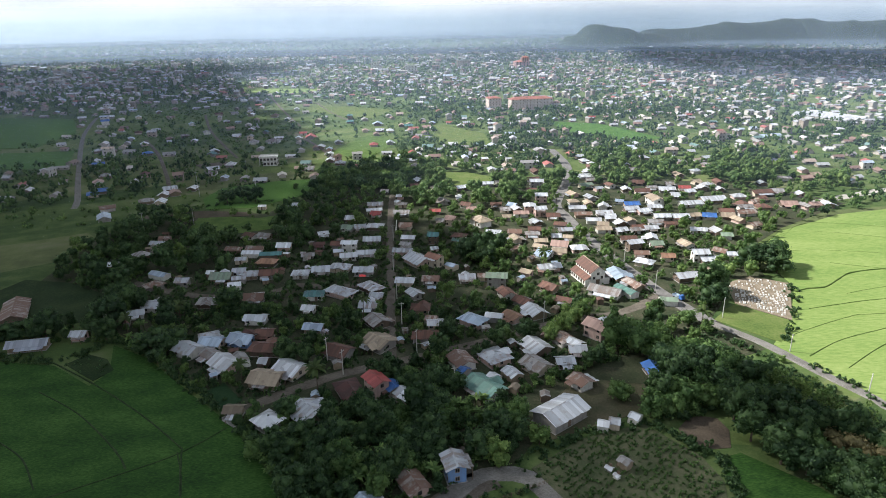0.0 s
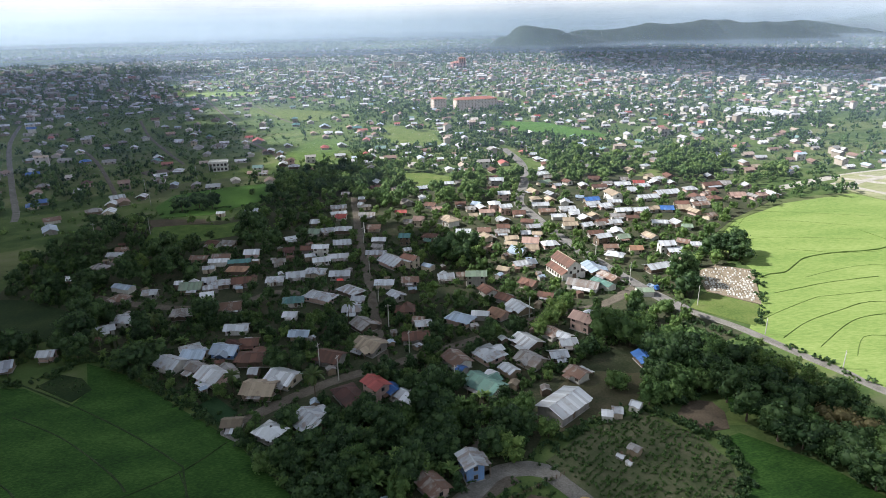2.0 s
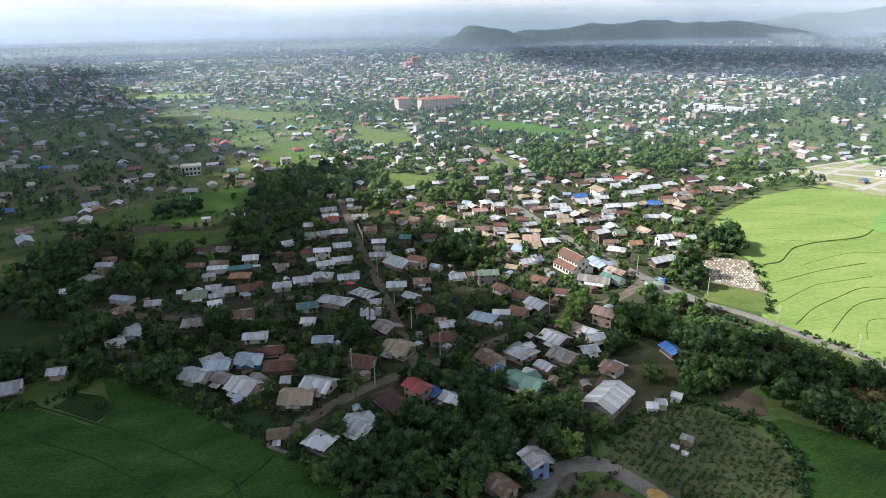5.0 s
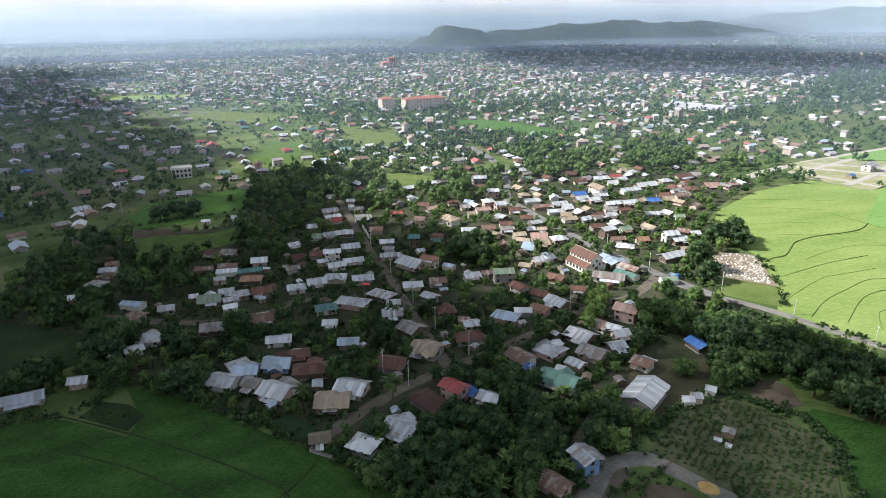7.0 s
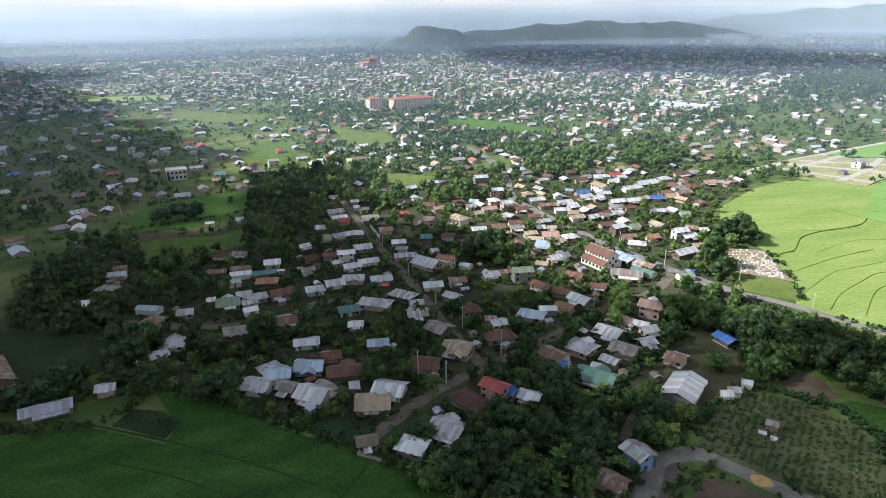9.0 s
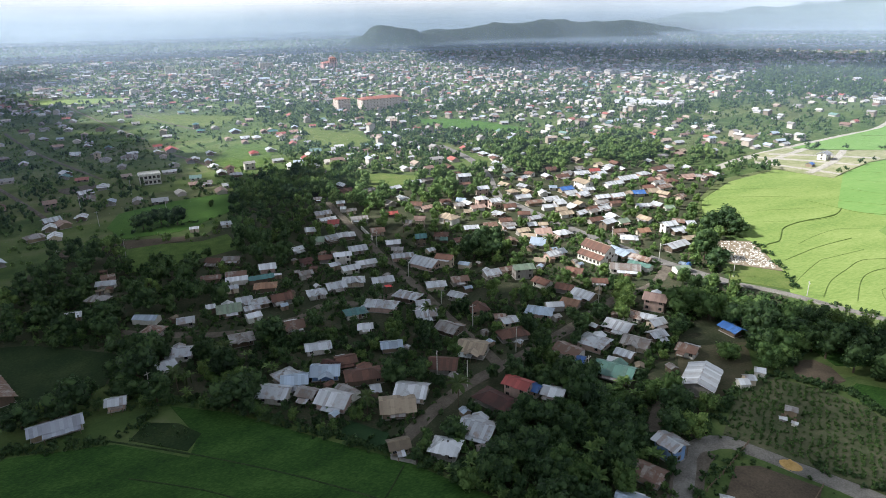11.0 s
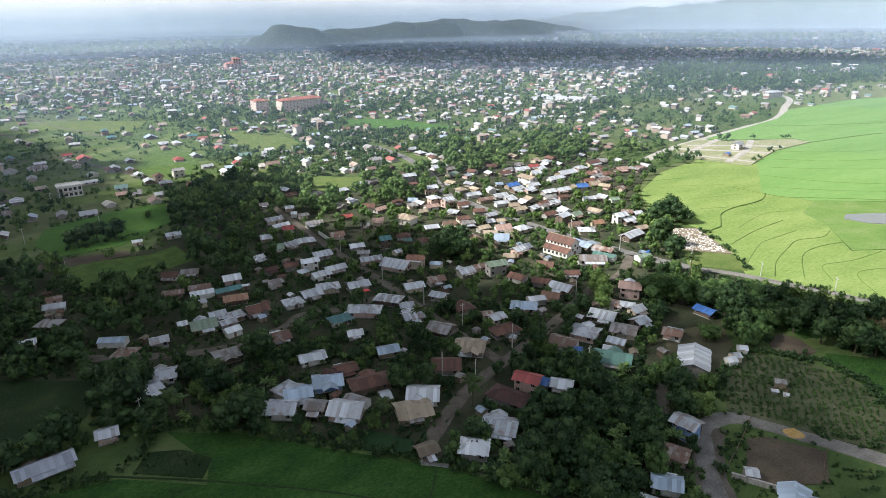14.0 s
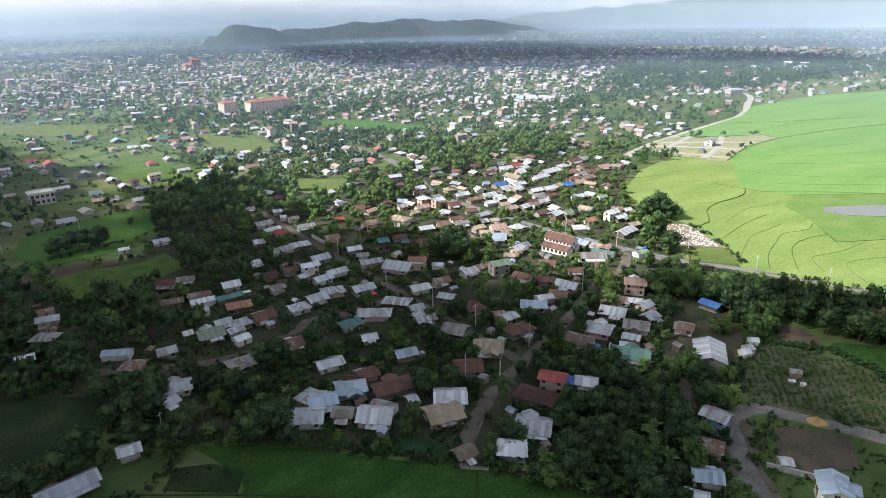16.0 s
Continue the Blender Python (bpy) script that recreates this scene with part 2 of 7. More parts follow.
ROOF_WORDS = {"zinc": "grey zinc", "white": "bright new zinc", "sky": "pale blue metal", "sheet": "long zinc", "grey": "weathered grey metal",
              "rusty": "rust-streaked metal", "rust": "rusty brown metal", "dark": "dark red metal", "red": "red metal", "pink": "faded red metal", "brick": "brick red metal",
              "orange": "orange-brown metal", "tan": "tan metal", "thatch": "dry thatch", "teal": "teal metal", "green": "green metal",
              "leaf": "pale green metal", "blue": "blue metal"}
WALLS = {
    "white": plaster("whitewash", (0.66, 0.65, 0.61), (0.40, 0.38, 0.34)),
    "cream": plaster("cream plaster", (0.58, 0.50, 0.39), (0.36, 0.30, 0.23)),
    "pink": plaster("pink plaster", (0.52, 0.37, 0.32), (0.32, 0.24, 0.21)),
    "block": plaster("grey block", (0.30, 0.285, 0.265), (0.17, 0.155, 0.14)),
    "wood": plaster("weathered boards", (0.15, 0.11, 0.08), (0.075, 0.055, 0.042)),
    "bamboo": plaster("bamboo matting", (0.27, 0.215, 0.15), (0.16, 0.12, 0.085)),
    "brick": plaster("red-pink paint", (0.56, 0.32, 0.30), (0.42, 0.27, 0.25)),
    "blush": plaster("pale pink plaster", (0.66, 0.56, 0.50), (0.45, 0.36, 0.31)),
    "blue": plaster("blue paint", (0.16, 0.30, 0.55), (0.14, 0.20, 0.32)),
}
WALL_WORDS = {"white": "whitewashed", "cream": "cream plastered", "pink": "pink plastered", "block": "bare block", "wood": "dark wooden",
              "bamboo": "bamboo-matting", "blue": "blue painted", "blush": "pale pink plastered", "brick": "red painted"}
FRAME = plaster("window frame", (0.28, 0.24, 0.20), (0.16, 0.13, 0.11))
GLASS, gn, gl, gb = shader("dark window glass", 0.12)
gb.inputs["Base Color"].default_value = (0.02, 0.024, 0.028, 1)
TIMBER = plaster("timber", (0.17, 0.12, 0.085), (0.09, 0.065, 0.048))
WATER, wan, wal, wab = shader("pond water", 0.08)
wab.inputs["Base Color"].default_value = (0.16, 0.17, 0.16, 1)
TOMB = plaster("limewashed tomb", (0.72, 0.71, 0.68), (0.42, 0.40, 0.36))
POLE = plaster("concrete pole", (0.50, 0.49, 0.46), (0.34, 0.33, 0.31))
WIRE, wn_, wl_, wb_ = shader("cable", 0.6)
wb_.inputs["Base Color"].default_value = (0.03, 0.03, 0.03, 1)

# ---- building blocks ----
def mesh_of(name, verts, faces, material):
    me = bpy.data.meshes.new(name)
    me.from_pydata([tuple(v) for v in verts], [], faces)
    me.materials.append(material)
    return me


def quads_of(name, verts, quads, material, smooth=False):
    """A large mesh from arrays of corners and four-sided faces."""
    verts, quads = np.asarray(verts, np.float32), np.asarray(quads, np.int32)
    me = bpy.data.meshes.new(name)
    me.vertices.add(len(verts))
    me.vertices.foreach_set("co", verts.ravel())
    k = quads.shape[1]
    me.loops.add(quads.size)
    me.loops.foreach_set("vertex_index", quads.ravel())
    me.polygons.add(len(quads))
    me.polygons.foreach_set("loop_start", np.arange(0, quads.size, k, dtype=np.int32))
    if smooth:
        me.polygons.foreach_set("use_smooth", np.ones(len(quads), bool))
    me.update(calc_edges=True)
    me.materials.append(material)
    return me


def add(name, me, parent=None, at=None, label=""):
    ob = new(name, me)
    if parent is not None:
        ob.parent = parent
    if at is not None:
        ob.matrix_basis = at
    return tagged(ob, label)


def box(v, f, x0, y0, z0, x1, y1, z1):
    """Adds a box to lists of corners and faces."""
    b = len(v)
    v += [(x0, y0, z0), (x1, y0, z0), (x1, y1, z0), (x0, y1, z0), (x0, y0, z1), (x1, y0, z1), (x1, y1, z1), (x0, y1, z1)]
    f += [tuple(b + i for i in q) for q in ((0, 3, 2, 1), (4, 5, 6, 7), (0, 1, 5, 4), (1, 2, 6, 5), (2, 3, 7, 6), (3, 0, 4, 7))]


def slab(v, f, corners, thick):
    """Adds a four-cornered sheet with thickness below it."""
    b = len(v)
    v += [tuple(c) for c in corners] + [(c[0], c[1], c[2] - thick) for c in corners]
    f += [tuple(b + i for i in q) for q in ((0, 1, 2, 3), (7, 6, 5, 4), (0, 4, 5, 1), (1, 5, 6, 2), (2, 6, 7, 3), (3, 7, 4, 0))]


def box_mesh(name, material, *boxes):
    v, f = [], []
    for b in boxes:
        box(v, f, *b)
    return mesh_of(name, v, f, material)


def rod(v, f, a, b, ra, rb, sides=6):
    """Adds a tapered rod from a to b."""
    a, b = Vector(a), Vector(b)
    q = (b - a).to_track_quat("Z", "Y")
    k = len(v)
    for end, r in ((a, ra), (b, rb)):
        for i in range(sides):
            w = 2 * math.pi * i / sides
            v.append(tuple(end + q @ Vector((r * math.cos(w), r * math.sin(w), 0))))
    f += [(k + i, k + (i + 1) % sides, k + sides + (i + 1) % sides, k + sides + i) for i in range(sides)]
    f += [tuple(range(k + sides - 1, k - 1, -1)), tuple(range(k + sides, k + 2 * sides))]


def inside(x, y, poly):
    hit = False
    for (xa, ya), (xb, yb) in zip(poly, poly[1:] + poly[:1]):
        if (ya > y) != (yb > y) and x < (xb - xa) * (y - ya) / (yb - ya) + xa:
            hit = not hit
    return hit


def far_from(x, y, line):
    """Distance from a point to a line of points."""
    best = 1e9
    for (xa, ya), (xb, yb) in zip(line, line[1:]):
        dx, dy = xb - xa, yb - ya
        s = max(0.0, min(1.0, ((x - xa) * dx + (y - ya) * dy) / (dx * dx + dy * dy)))
        best = min(best, math.hypot(xa + s * dx - x, ya + s * dy - y))
    return best


def curve_points(line, step):
    """Points at even steps along a smoothed line."""
    pts = [Vector((*p, 0)) for p in line]
    out = []
    for i in range(len(pts) - 1):
        p0, p1, p2, p3 = pts[max(i - 1, 0)], pts[i], pts[i + 1], pts[min(i + 2, len(pts) - 1)]
        k = max(1, int((p2 - p1).length / step))
        for j in range(k):
            s = j / k
            out.append(0.5 * (2 * p1 + (p2 - p0) * s + (2 * p0 - 5 * p1 + 4 * p2 - p3) * s * s + (3 * p1 - p0 - 3 * p2 + p3) * s ** 3))
    return out + [pts[-1]]


BUILT = []     # (x, y, radius) of all that trees keep clear of
LANES = []     # (line, half width)
OPEN = []      # polygons without trees


def clear(x, y, room=0.0, yard=0.0):
    """Whether a spot is free of houses, their camera-facing yards, lanes and open plots."""
    for a, b, r in BUILT:
        if (x - a) ** 2 + (y - b) ** 2 < (r + room) ** 2:
            return False
        # yard: strip towards the camera kept open, so trees don't hide the house
        if yard and r < 9 and abs(x - a) < r + yard + 3 and abs(y - b) < r + yard + 3 and far_from(x, y, [(a, b), (a - 0.3 * yard, b - yard)]) < r + room * 0.5:
            return False
    if any(far_from(x, y, line) < w + room for line, w in LANES):
        return False
    return not any(inside(x, y, p) for p in OPEN)


ROAD_EAST = [(90, 199), (99.1, 186.8), (103.9, 178.0), (110.1, 164.0), (116.2, 152.1), (119.5, 143.0), (141.5, 103.0)]


def sightline_height(x, y):
    """Tallest a tree may be without hiding houses or road from the camera."""
    # sight lines start at (-60, 10), the camera's middle position, 98 m up
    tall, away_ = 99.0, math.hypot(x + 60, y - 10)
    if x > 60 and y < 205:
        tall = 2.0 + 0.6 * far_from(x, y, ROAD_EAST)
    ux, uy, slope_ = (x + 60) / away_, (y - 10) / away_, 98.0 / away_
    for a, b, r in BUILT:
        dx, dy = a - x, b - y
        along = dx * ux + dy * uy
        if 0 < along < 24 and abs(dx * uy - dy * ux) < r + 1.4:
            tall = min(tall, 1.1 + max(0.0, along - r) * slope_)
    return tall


# ---- ground ----
m_ground, n, l, b = shader("ground", 0.95)
p = place_of(n)
turned, long_ = n.new("ShaderNodeMapping"), n.new("ShaderNodeMapping")
turned.inputs["Rotation"].default_value = (0, 0, radians(-27.7))
long_.inputs["Scale"].default_value = (0.22, 1, 1)
l.new(p, turned.inputs["Vector"])
l.new(turned.outputs["Vector"], long_.inputs["Vector"])
big, mid_, small = noise_of(n, l, 0.045, 4.0, long_.outputs["Vector"]), noise_of(n, l, 0.11, 5.0, p), noise_of(n, l, 1.3, 4.0, p, 0.7)
s = math_of(n, l, "ADD", math_of(n, l, "MULTIPLY", big, 0.45), math_of(n, l, "MULTIPLY", mid_, 0.35))
s = math_of(n, l, "ADD", s, math_of(n, l, "MULTIPLY", small, 0.2))
near_col = ramp(n, l, s, [(0.38, (0.026, 0.050, 0.018)), (0.46, (0.055, 0.092, 0.030)), (0.53, (0.105, 0.142, 0.052)), (0.63, (0.165, 0.165, 0.10))])
plots = n.new("ShaderNodeTexVoronoi")
plots.inputs["Scale"].default_value = 0.03
l.new(long_.outputs["Vector"], plots.inputs["Vector"])
plot_col = ramp(n, l, plots.outputs["Color"], [(0.1, (0.030, 0.058, 0.020)), (0.35, (0.062, 0.10, 0.030)), (0.6, (0.115, 0.15, 0.045)), (0.9, (0.15, 0.135, 0.085))])
near_col = mix(n, l, 0.42, near_col, plot_col)
cells = n.new("ShaderNodeTexVoronoi")
cells.inputs["Scale"].default_value = 0.006
l.new(p, cells.inputs["Vector"])
cell = ramp(n, l, cells.outputs["Color"], [(0.15, (0.045, 0.085, 0.03)), (0.4, (0.075, 0.125, 0.036)), (0.65, (0.13, 0.20, 0.055)), (0.9, (0.17, 0.20, 0.09))])
away = n.new("ShaderNodeVectorMath")
away.operation = "LENGTH"
l.new(p, away.inputs[0])
out = ramp(n, l, math_of(n, l, "DIVIDE", away.outputs["Value"], 5000.0), [(0.10, (0, 0, 0)), (0.2, (1, 1, 1))])
col = mix(n, l, out, near_col, mix(n, l, 0.55, near_col, cell))
l.new(col, b.inputs["Base Color"])
b.inputs["Specular IOR Level"].default_value = 0.1
bump(n, l, b, small, 0.9, 0.12)


def rise_of(x, y):
    """Bends the far plain up so its end sits right in the camera's view."""
    s = min(1.0, max(0.0, (math.hypot(x, y) - 2500) / 2400))
    return 18.0 * s * s


R, v, f = 5600.0, [], []
steps = [-R + 200 * i for i in range(57)]
for yy in steps:
    v += [(xx, yy, rise_of(xx, yy)) for xx in steps]
k = len(steps)
f = [(j * k + i, j * k + i + 1, (j + 1) * k + i + 1, (j + 1) * k + i) for j in range(k - 1) for i in range(k - 1)]
tagged(add("ground", mesh_of("ground", v, f, m_ground)), "flat plain of grass, scrub and bare earth", "ground", kind="structure")


def field(name, poly, material, label, top=0.12, category="field", open_=True):
    """A level plot, standing a little over the plain; no two tops lie in one plane."""
    top += 0.004 * (len(bpy.data.objects) % 17)
    bm = bmesh.new()
    low = [bm.verts.new((x, y, -0.05)) for x, y in poly]
    high = [bm.verts.new((x, y, top)) for x, y in poly]
    bm.faces.new(high)
    for i in range(len(poly)):
        j = (i + 1) % len(poly)
        bm.faces.new((low[i], low[j], high[j], high[i]))
    bmesh.ops.recalc_face_normals(bm, faces=bm.faces)
    bmesh.ops.triangulate(bm, faces=[q for q in bm.faces if len(q.verts) > 4])
    me = bpy.data.meshes.new(name)
    bm.to_mesh(me)
    bm.free()
    me.materials.append(material)
    if open_:
        OPEN.append(poly)
    return tagged(add(name, me), label, category, kind="structure")


def strip(name, line, width, material, label, top=0.16, category="road", keep=True, wobble=0.25):
    """A road or lane along a line, with uneven edges."""
    pts = curve_points(line, 3.0)
    v, f = [], []
    for i, q in enumerate(pts):
        d = (pts[min(i + 1, len(pts) - 1)] - pts[max(i - 1, 0)]).normalized()
        side = Vector((-d.y, d.x, 0))
        for s in (-1, 1):
            w = width / 2 * (1 + wobble * noise.noise(Vector((q.x * 0.13, q.y * 0.13, s * 7.0))))
            v += [tuple(q + side * s * w + Vector((0, 0, top))), tuple(q + side * s * (w + 0.5) + Vector((0, 0, -0.05)))]
    for i in range(len(pts) - 1):
        a, c = 4 * i, 4 * i + 4
        f += [(a, c, c + 2, a + 2), (a + 1, c + 1, c, a), (a + 2, c + 2, c + 3, a + 3)]
    if keep:
        LANES.append((line, width / 2))
    return tagged(add(name, mesh_of(name, v, f, material)), label, category, kind="structure")


def bund(line, width=0.52, height=0.35, material=None, parent=None):
    """A low earth bank between plots."""
    pts = curve_points(line, 2.5)
    v, f = [], []
    for i, q in enumerate(pts):
        d = (pts[min(i + 1, len(pts) - 1)] - pts[max(i - 1, 0)]).normalized()
        side = Vector((-d.y, d.x, 0))
        h = height * (1 + 0.5 * noise.noise(q * 0.35))
        for s, z in ((-1, 0.05), (-0.35, h + 0.1), (0.35, h + 0.1), (1, 0.05)):
            v.append(tuple(q + side * s * width / 2 * (1.1 + 0.5 * noise.noise(q * 0.3)) + Vector((0, 0, z))))
    for i in range(len(pts) - 1):
        f += [(4 * i + j, 4 * i + 4 + j, 4 * i + 5 + j, 4 * i + 1 + j) for j in range(3)]
    return tagged(add("bund", mesh_of("bund", v, f, material or BANK)), "low grassy earth bank between the rice plots", "bank", kind="structure")


field("village_earth", [(-165, 205), (-172, 300), (-160, 345), (-100, 338), (-84, 372), (-60, 395), (-20, 400), (45, 395), (60, 420), (110, 420), (200, 380), (222, 345), (165, 302), (141, 278), (133, 262), (128, 240),
                         (108, 236), (100, 214), (92, 203), (100, 180), (62, 160), (30, 150), (16, 126), (-6, 112), (-30, 104), (-56, 145), (-72, 160), (-108, 192), (-125, 206)],
      earthy("village earth", (0.022, 0.034, 0.016), (0.042, 0.050, 0.027), (0.085, 0.075, 0.052), 0.12, 1.3), "trodden earth and weeds under the village", top=0.04, category="ground", open_=False)
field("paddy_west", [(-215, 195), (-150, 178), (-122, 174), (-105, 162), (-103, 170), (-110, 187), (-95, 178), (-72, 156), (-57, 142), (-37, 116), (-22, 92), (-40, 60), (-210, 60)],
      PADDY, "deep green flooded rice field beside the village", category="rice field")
field("vegetable_patch", [(-119.1, 174.6), (-115.3, 181.1), (-107.6, 177.8), (-102.1, 171.0), (-105.4, 164.9)], MEADOW_SHADED, "small dark vegetable patch at the paddy's edge, in the shade-darkened grass tone", category="garden")
field("garden_plot", [(-71, 157), (-60, 148), (-58, 154), (-66, 163)], earthy("dark green crop", (0.012, 0.034, 0.014), (0.02, 0.05, 0.02), (0.035, 0.07, 0.03), 0.2, 3.0),
      "dark green garden plot below the houses", category="garden")
field("meadow_west", [(-175, 245), (-154, 241), (-126, 224), (-128, 205), (-140, 201), (-150, 192), (-190, 200)], MEADOW_SHADED, "grass meadow ringed by trees, its colour darkened for cloud shade", category="meadow")
field("paddy_north", [(-143, 396), (-121, 411), (-100, 416), (-84, 422), (-86, 377), (-111, 350), (-136, 348), (-146, 370)], PADDY_MID, "small bright rice field among trees", category="rice field")
field("bare_plot_north", [(-165, 330), (-135, 331), (-108, 334), (-108, 341), (-136, 345), (-165, 338)], SOIL, "strip of bare ploughed earth", category="field")
field("rice_east", [(104, 183), (118, 200), (134, 229), (136, 262), (142, 274), (162, 297), (206, 324), (257, 338), (270, 306), (286, 311.5), (222, 261.8), (216, 257), (226, 232), (200, 222), (190, 203), (165, 177), (187, 166), (230, 120), (150, 90), (122, 132), (111, 164)],
      PADDY_RIPE, "sunlit yellow-green ripening rice field", category="rice field")
field("rice_far_east", [(216, 257), (222, 262), (286, 312), (331, 329), (385, 335), (388, 353), (336, 378), (326, 390), (366, 400), (411, 411), (470, 426), (535, 458), (680, 470), (800, 440), (760, 300), (500, 150), (350, 120), (270, 205), (226, 233)],
      PADDY_FRESH, "wide fresh green rice field in the sun", category="rice field")
field("marsh", [(190, 203), (200, 222), (226, 232.5), (268, 204), (300, 170), (262, 130), (230, 121), (187, 167), (166, 177)], earthy("wet grass", (0.09, 0.17, 0.04), (0.13, 0.21, 0.055), (0.18, 0.23, 0.09), 0.08, 0.9), "rough wet grassland with reeds", category="grassland")
field("building_lots", [(282, 381), (321, 390), (332, 376), (385, 352), (384, 337), (331, 330), (285, 313), (271, 306), (263, 326), (258, 357)], earthy("lots", (0.16, 0.20, 0.085), (0.24, 0.25, 0.14), (0.38, 0.35, 0.26), 0.06, 0.6, stretch=(30, 0.25)),
      "levelled pale building lots with gravel tracks", top=0.2, category="lot")
field("cemetery_ground", [(109, 233), (122, 240), (134, 232), (118.5, 200), (105, 214)], earthy("dry litter", (0.13, 0.105, 0.075), (0.20, 0.165, 0.12), (0.28, 0.24, 0.19), 0.3, 2.0),
      "dry brown cemetery ground", top=0.2, category="cemetery")
field("grass_lot", [(100, 210), (105, 213.6), (118, 199.6), (107, 184), (92, 201)], TURF, "short sunlit grass beside the cemetery", category="grass")
field("crop_field", [(19, 124), (33, 135), (50, 141), (60, 128), (62, 119), (60, 112), (48, 96), (36.5, 94), (31, 103), (26, 111.5)], WEEDY, "field of young crop rows on grey soil", category="field")
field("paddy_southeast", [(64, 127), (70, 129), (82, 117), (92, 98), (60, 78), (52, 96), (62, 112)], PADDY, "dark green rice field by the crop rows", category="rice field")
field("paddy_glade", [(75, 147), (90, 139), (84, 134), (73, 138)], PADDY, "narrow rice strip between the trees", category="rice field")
field("brown_court", [(70, 143), (71, 138), (68.5, 131), (63, 130.5), (58, 134), (58.5, 139), (62, 143), (66, 144.5)], SOIL, "bare brown earth at the wood's edge", category="earth")
field("fenced_plot", [(13, 113.5), (18, 111.5), (25, 101), (15, 94), (3, 100), (1, 104.5)], SOIL, "fenced plot of bare brown soil", category="plot")
field("barn_yard", [(38, 164), (60, 159), (50, 146), (36, 139.5), (24, 134), (19, 142), (28, 152)], earthy("yard", (0.045, 0.055, 0.026), (0.075, 0.072, 0.042), (0.11, 0.095, 0.062), 0.15, 1.6),
      "worn grassy yard round the barn", top=0.1, category="yard")
field("hill_meadow", [(105, 658), (153, 639), (187, 557), (166, 540), (132, 563), (109, 603)], PADDY_MID, "green field beyond the village", category="field")
field("clearing", [(-18, 431), (10, 437), (40, 409), (28, 398), (2, 396)], TURF, "light green clearing behind the grove", category="field")
field("sunny_meadow", [(-176, 834), (-61, 765), (-81, 694), (-161, 760)], TURF, "sunlit pale green field before the town", category="field")
field("sunny_common", [(-14, 655), (35, 592), (38, 530), (-6, 541)], TURF, "sunlit grass common between houses", category="field")
field("long_meadow", [(-330, 1040), (-190, 1028), (-191, 962), (-300, 985)], PADDY_RIPE, "bright field at the town's edge", category="field")
field("green_strip_north", [(-72, 588), (-56, 580), (-42, 556), (-50, 520), (-60, 486), (-80, 494), (-92, 512), (-86, 545)], BANK, "green field among the suburb houses", category="field")
field("paddy_far_west", [(-558.3, 750.2), (-412.9, 717.0), (-359.7, 622.8), (-353.9, 546.7), (-408.5, 542.9)], PADDY_MID, "shaded green rice field beside the suburb road", category="rice field")
field("paddy_low_west", [(-393.0, 519.3), (-309.9, 528.8), (-279.5, 462.4), (-353.3, 459.0)], PADDY_MID, "green rice plot beside the suburb", category="rice field")
field("bare_plot_west", [(-187, 469), (-166, 479), (-160, 468), (-177, 455)], DIRT, "bare grey plot among the suburb houses", category="plot")
field("plain_field_east", [(800, 1000), (1060, 1130), (1300, 870), (1060, 734)], PADDY_RIPE, "pale far rice field", category="field", open_=False)
field("plain_field_west", [(-1900, 2000), (-900, 2250), (-700, 1900), (-1700, 1650)], PADDY_RIPE, "pale green far plain", category="field")

strip("main_road", [(84, 511), (86, 457), (78, 406), (62, 352), (63, 328), (67, 292), (71, 268), (77, 241), (83, 219), (90, 199)], 5.5, ASPHALT, "worn grey village main road", wobble=0.08)
strip("road_east", ROAD_EAST, 3.0, GRAVEL, "pale narrow road along the rice field", top=0.27, wobble=0.1)
strip("lane_cross", [(-59, 147), (-51, 154), (-42, 161), (-31, 168), (-10, 177), (18, 190), (32, 198), (43, 203), (62, 208), (80, 222)], 3.6, DIRT, "grey-brown dirt lane through the village")
strip("lane_north", [(-33, 375), (-28, 295), (-24, 251), (-22, 222), (-20, 198), (-18, 175)], 3.2, DIRT, "straight dirt lane between the houses")
strip("lane_west", [(-128, 240), (-95, 226), (-70, 229), (-61, 236), (-45, 234), (-25, 238)], 3.5, DIRT, "dirt lane between the western houses")
strip("lane_barn", [(14, 141), (3, 130), (4, 121)], 3.0, DIRT, "dark earth track to the barn")
strip("gravel_road", [(-24, 84), (-8, 106), (2, 117), (8, 122), (18, 121), (25, 109), (30, 100), (38, 84)], 4.4, GRAVEL, "grey gravel road bending past the crop field")
field("rough_strip_northwest", [(-135, 336), (-101, 330), (-89, 337), (-84, 313), (-110, 301), (-131, 298)], BANK, "rough grass strips behind the western houses", top=0.1, category="meadow")
strip("lane_mouth", [(-14, 97), (-6, 108), (3, 117), (10, 121)], 6.5, DIRT, "muddy grey mouth of the lane", top=0.15, keep=False)
strip("suburb_road", [(-394, 728), (-343, 605), (-266, 454), (-222, 371), (-214, 352)], 3.0, GRAVEL, "pale dirt road through the suburb")
for line in ([(-273, 580), (-233, 512), (-195, 436), (-176, 395)], [(-275, 740), (-260, 701), (-227, 620), (-186, 537), (-162, 491)], [(-250, 940), (-233, 883), (-174, 718), (-146, 647)], [(-167, 842), (-132, 747), (-104, 686)]):
    strip("suburb_lane", line, 1.9, DIRT, "dirt lane among scattered houses")
strip("suburb_cross", [(-140, 600), (-105, 530), (-84, 478)], 2.6, DIRT, "pale cross road of the suburb")
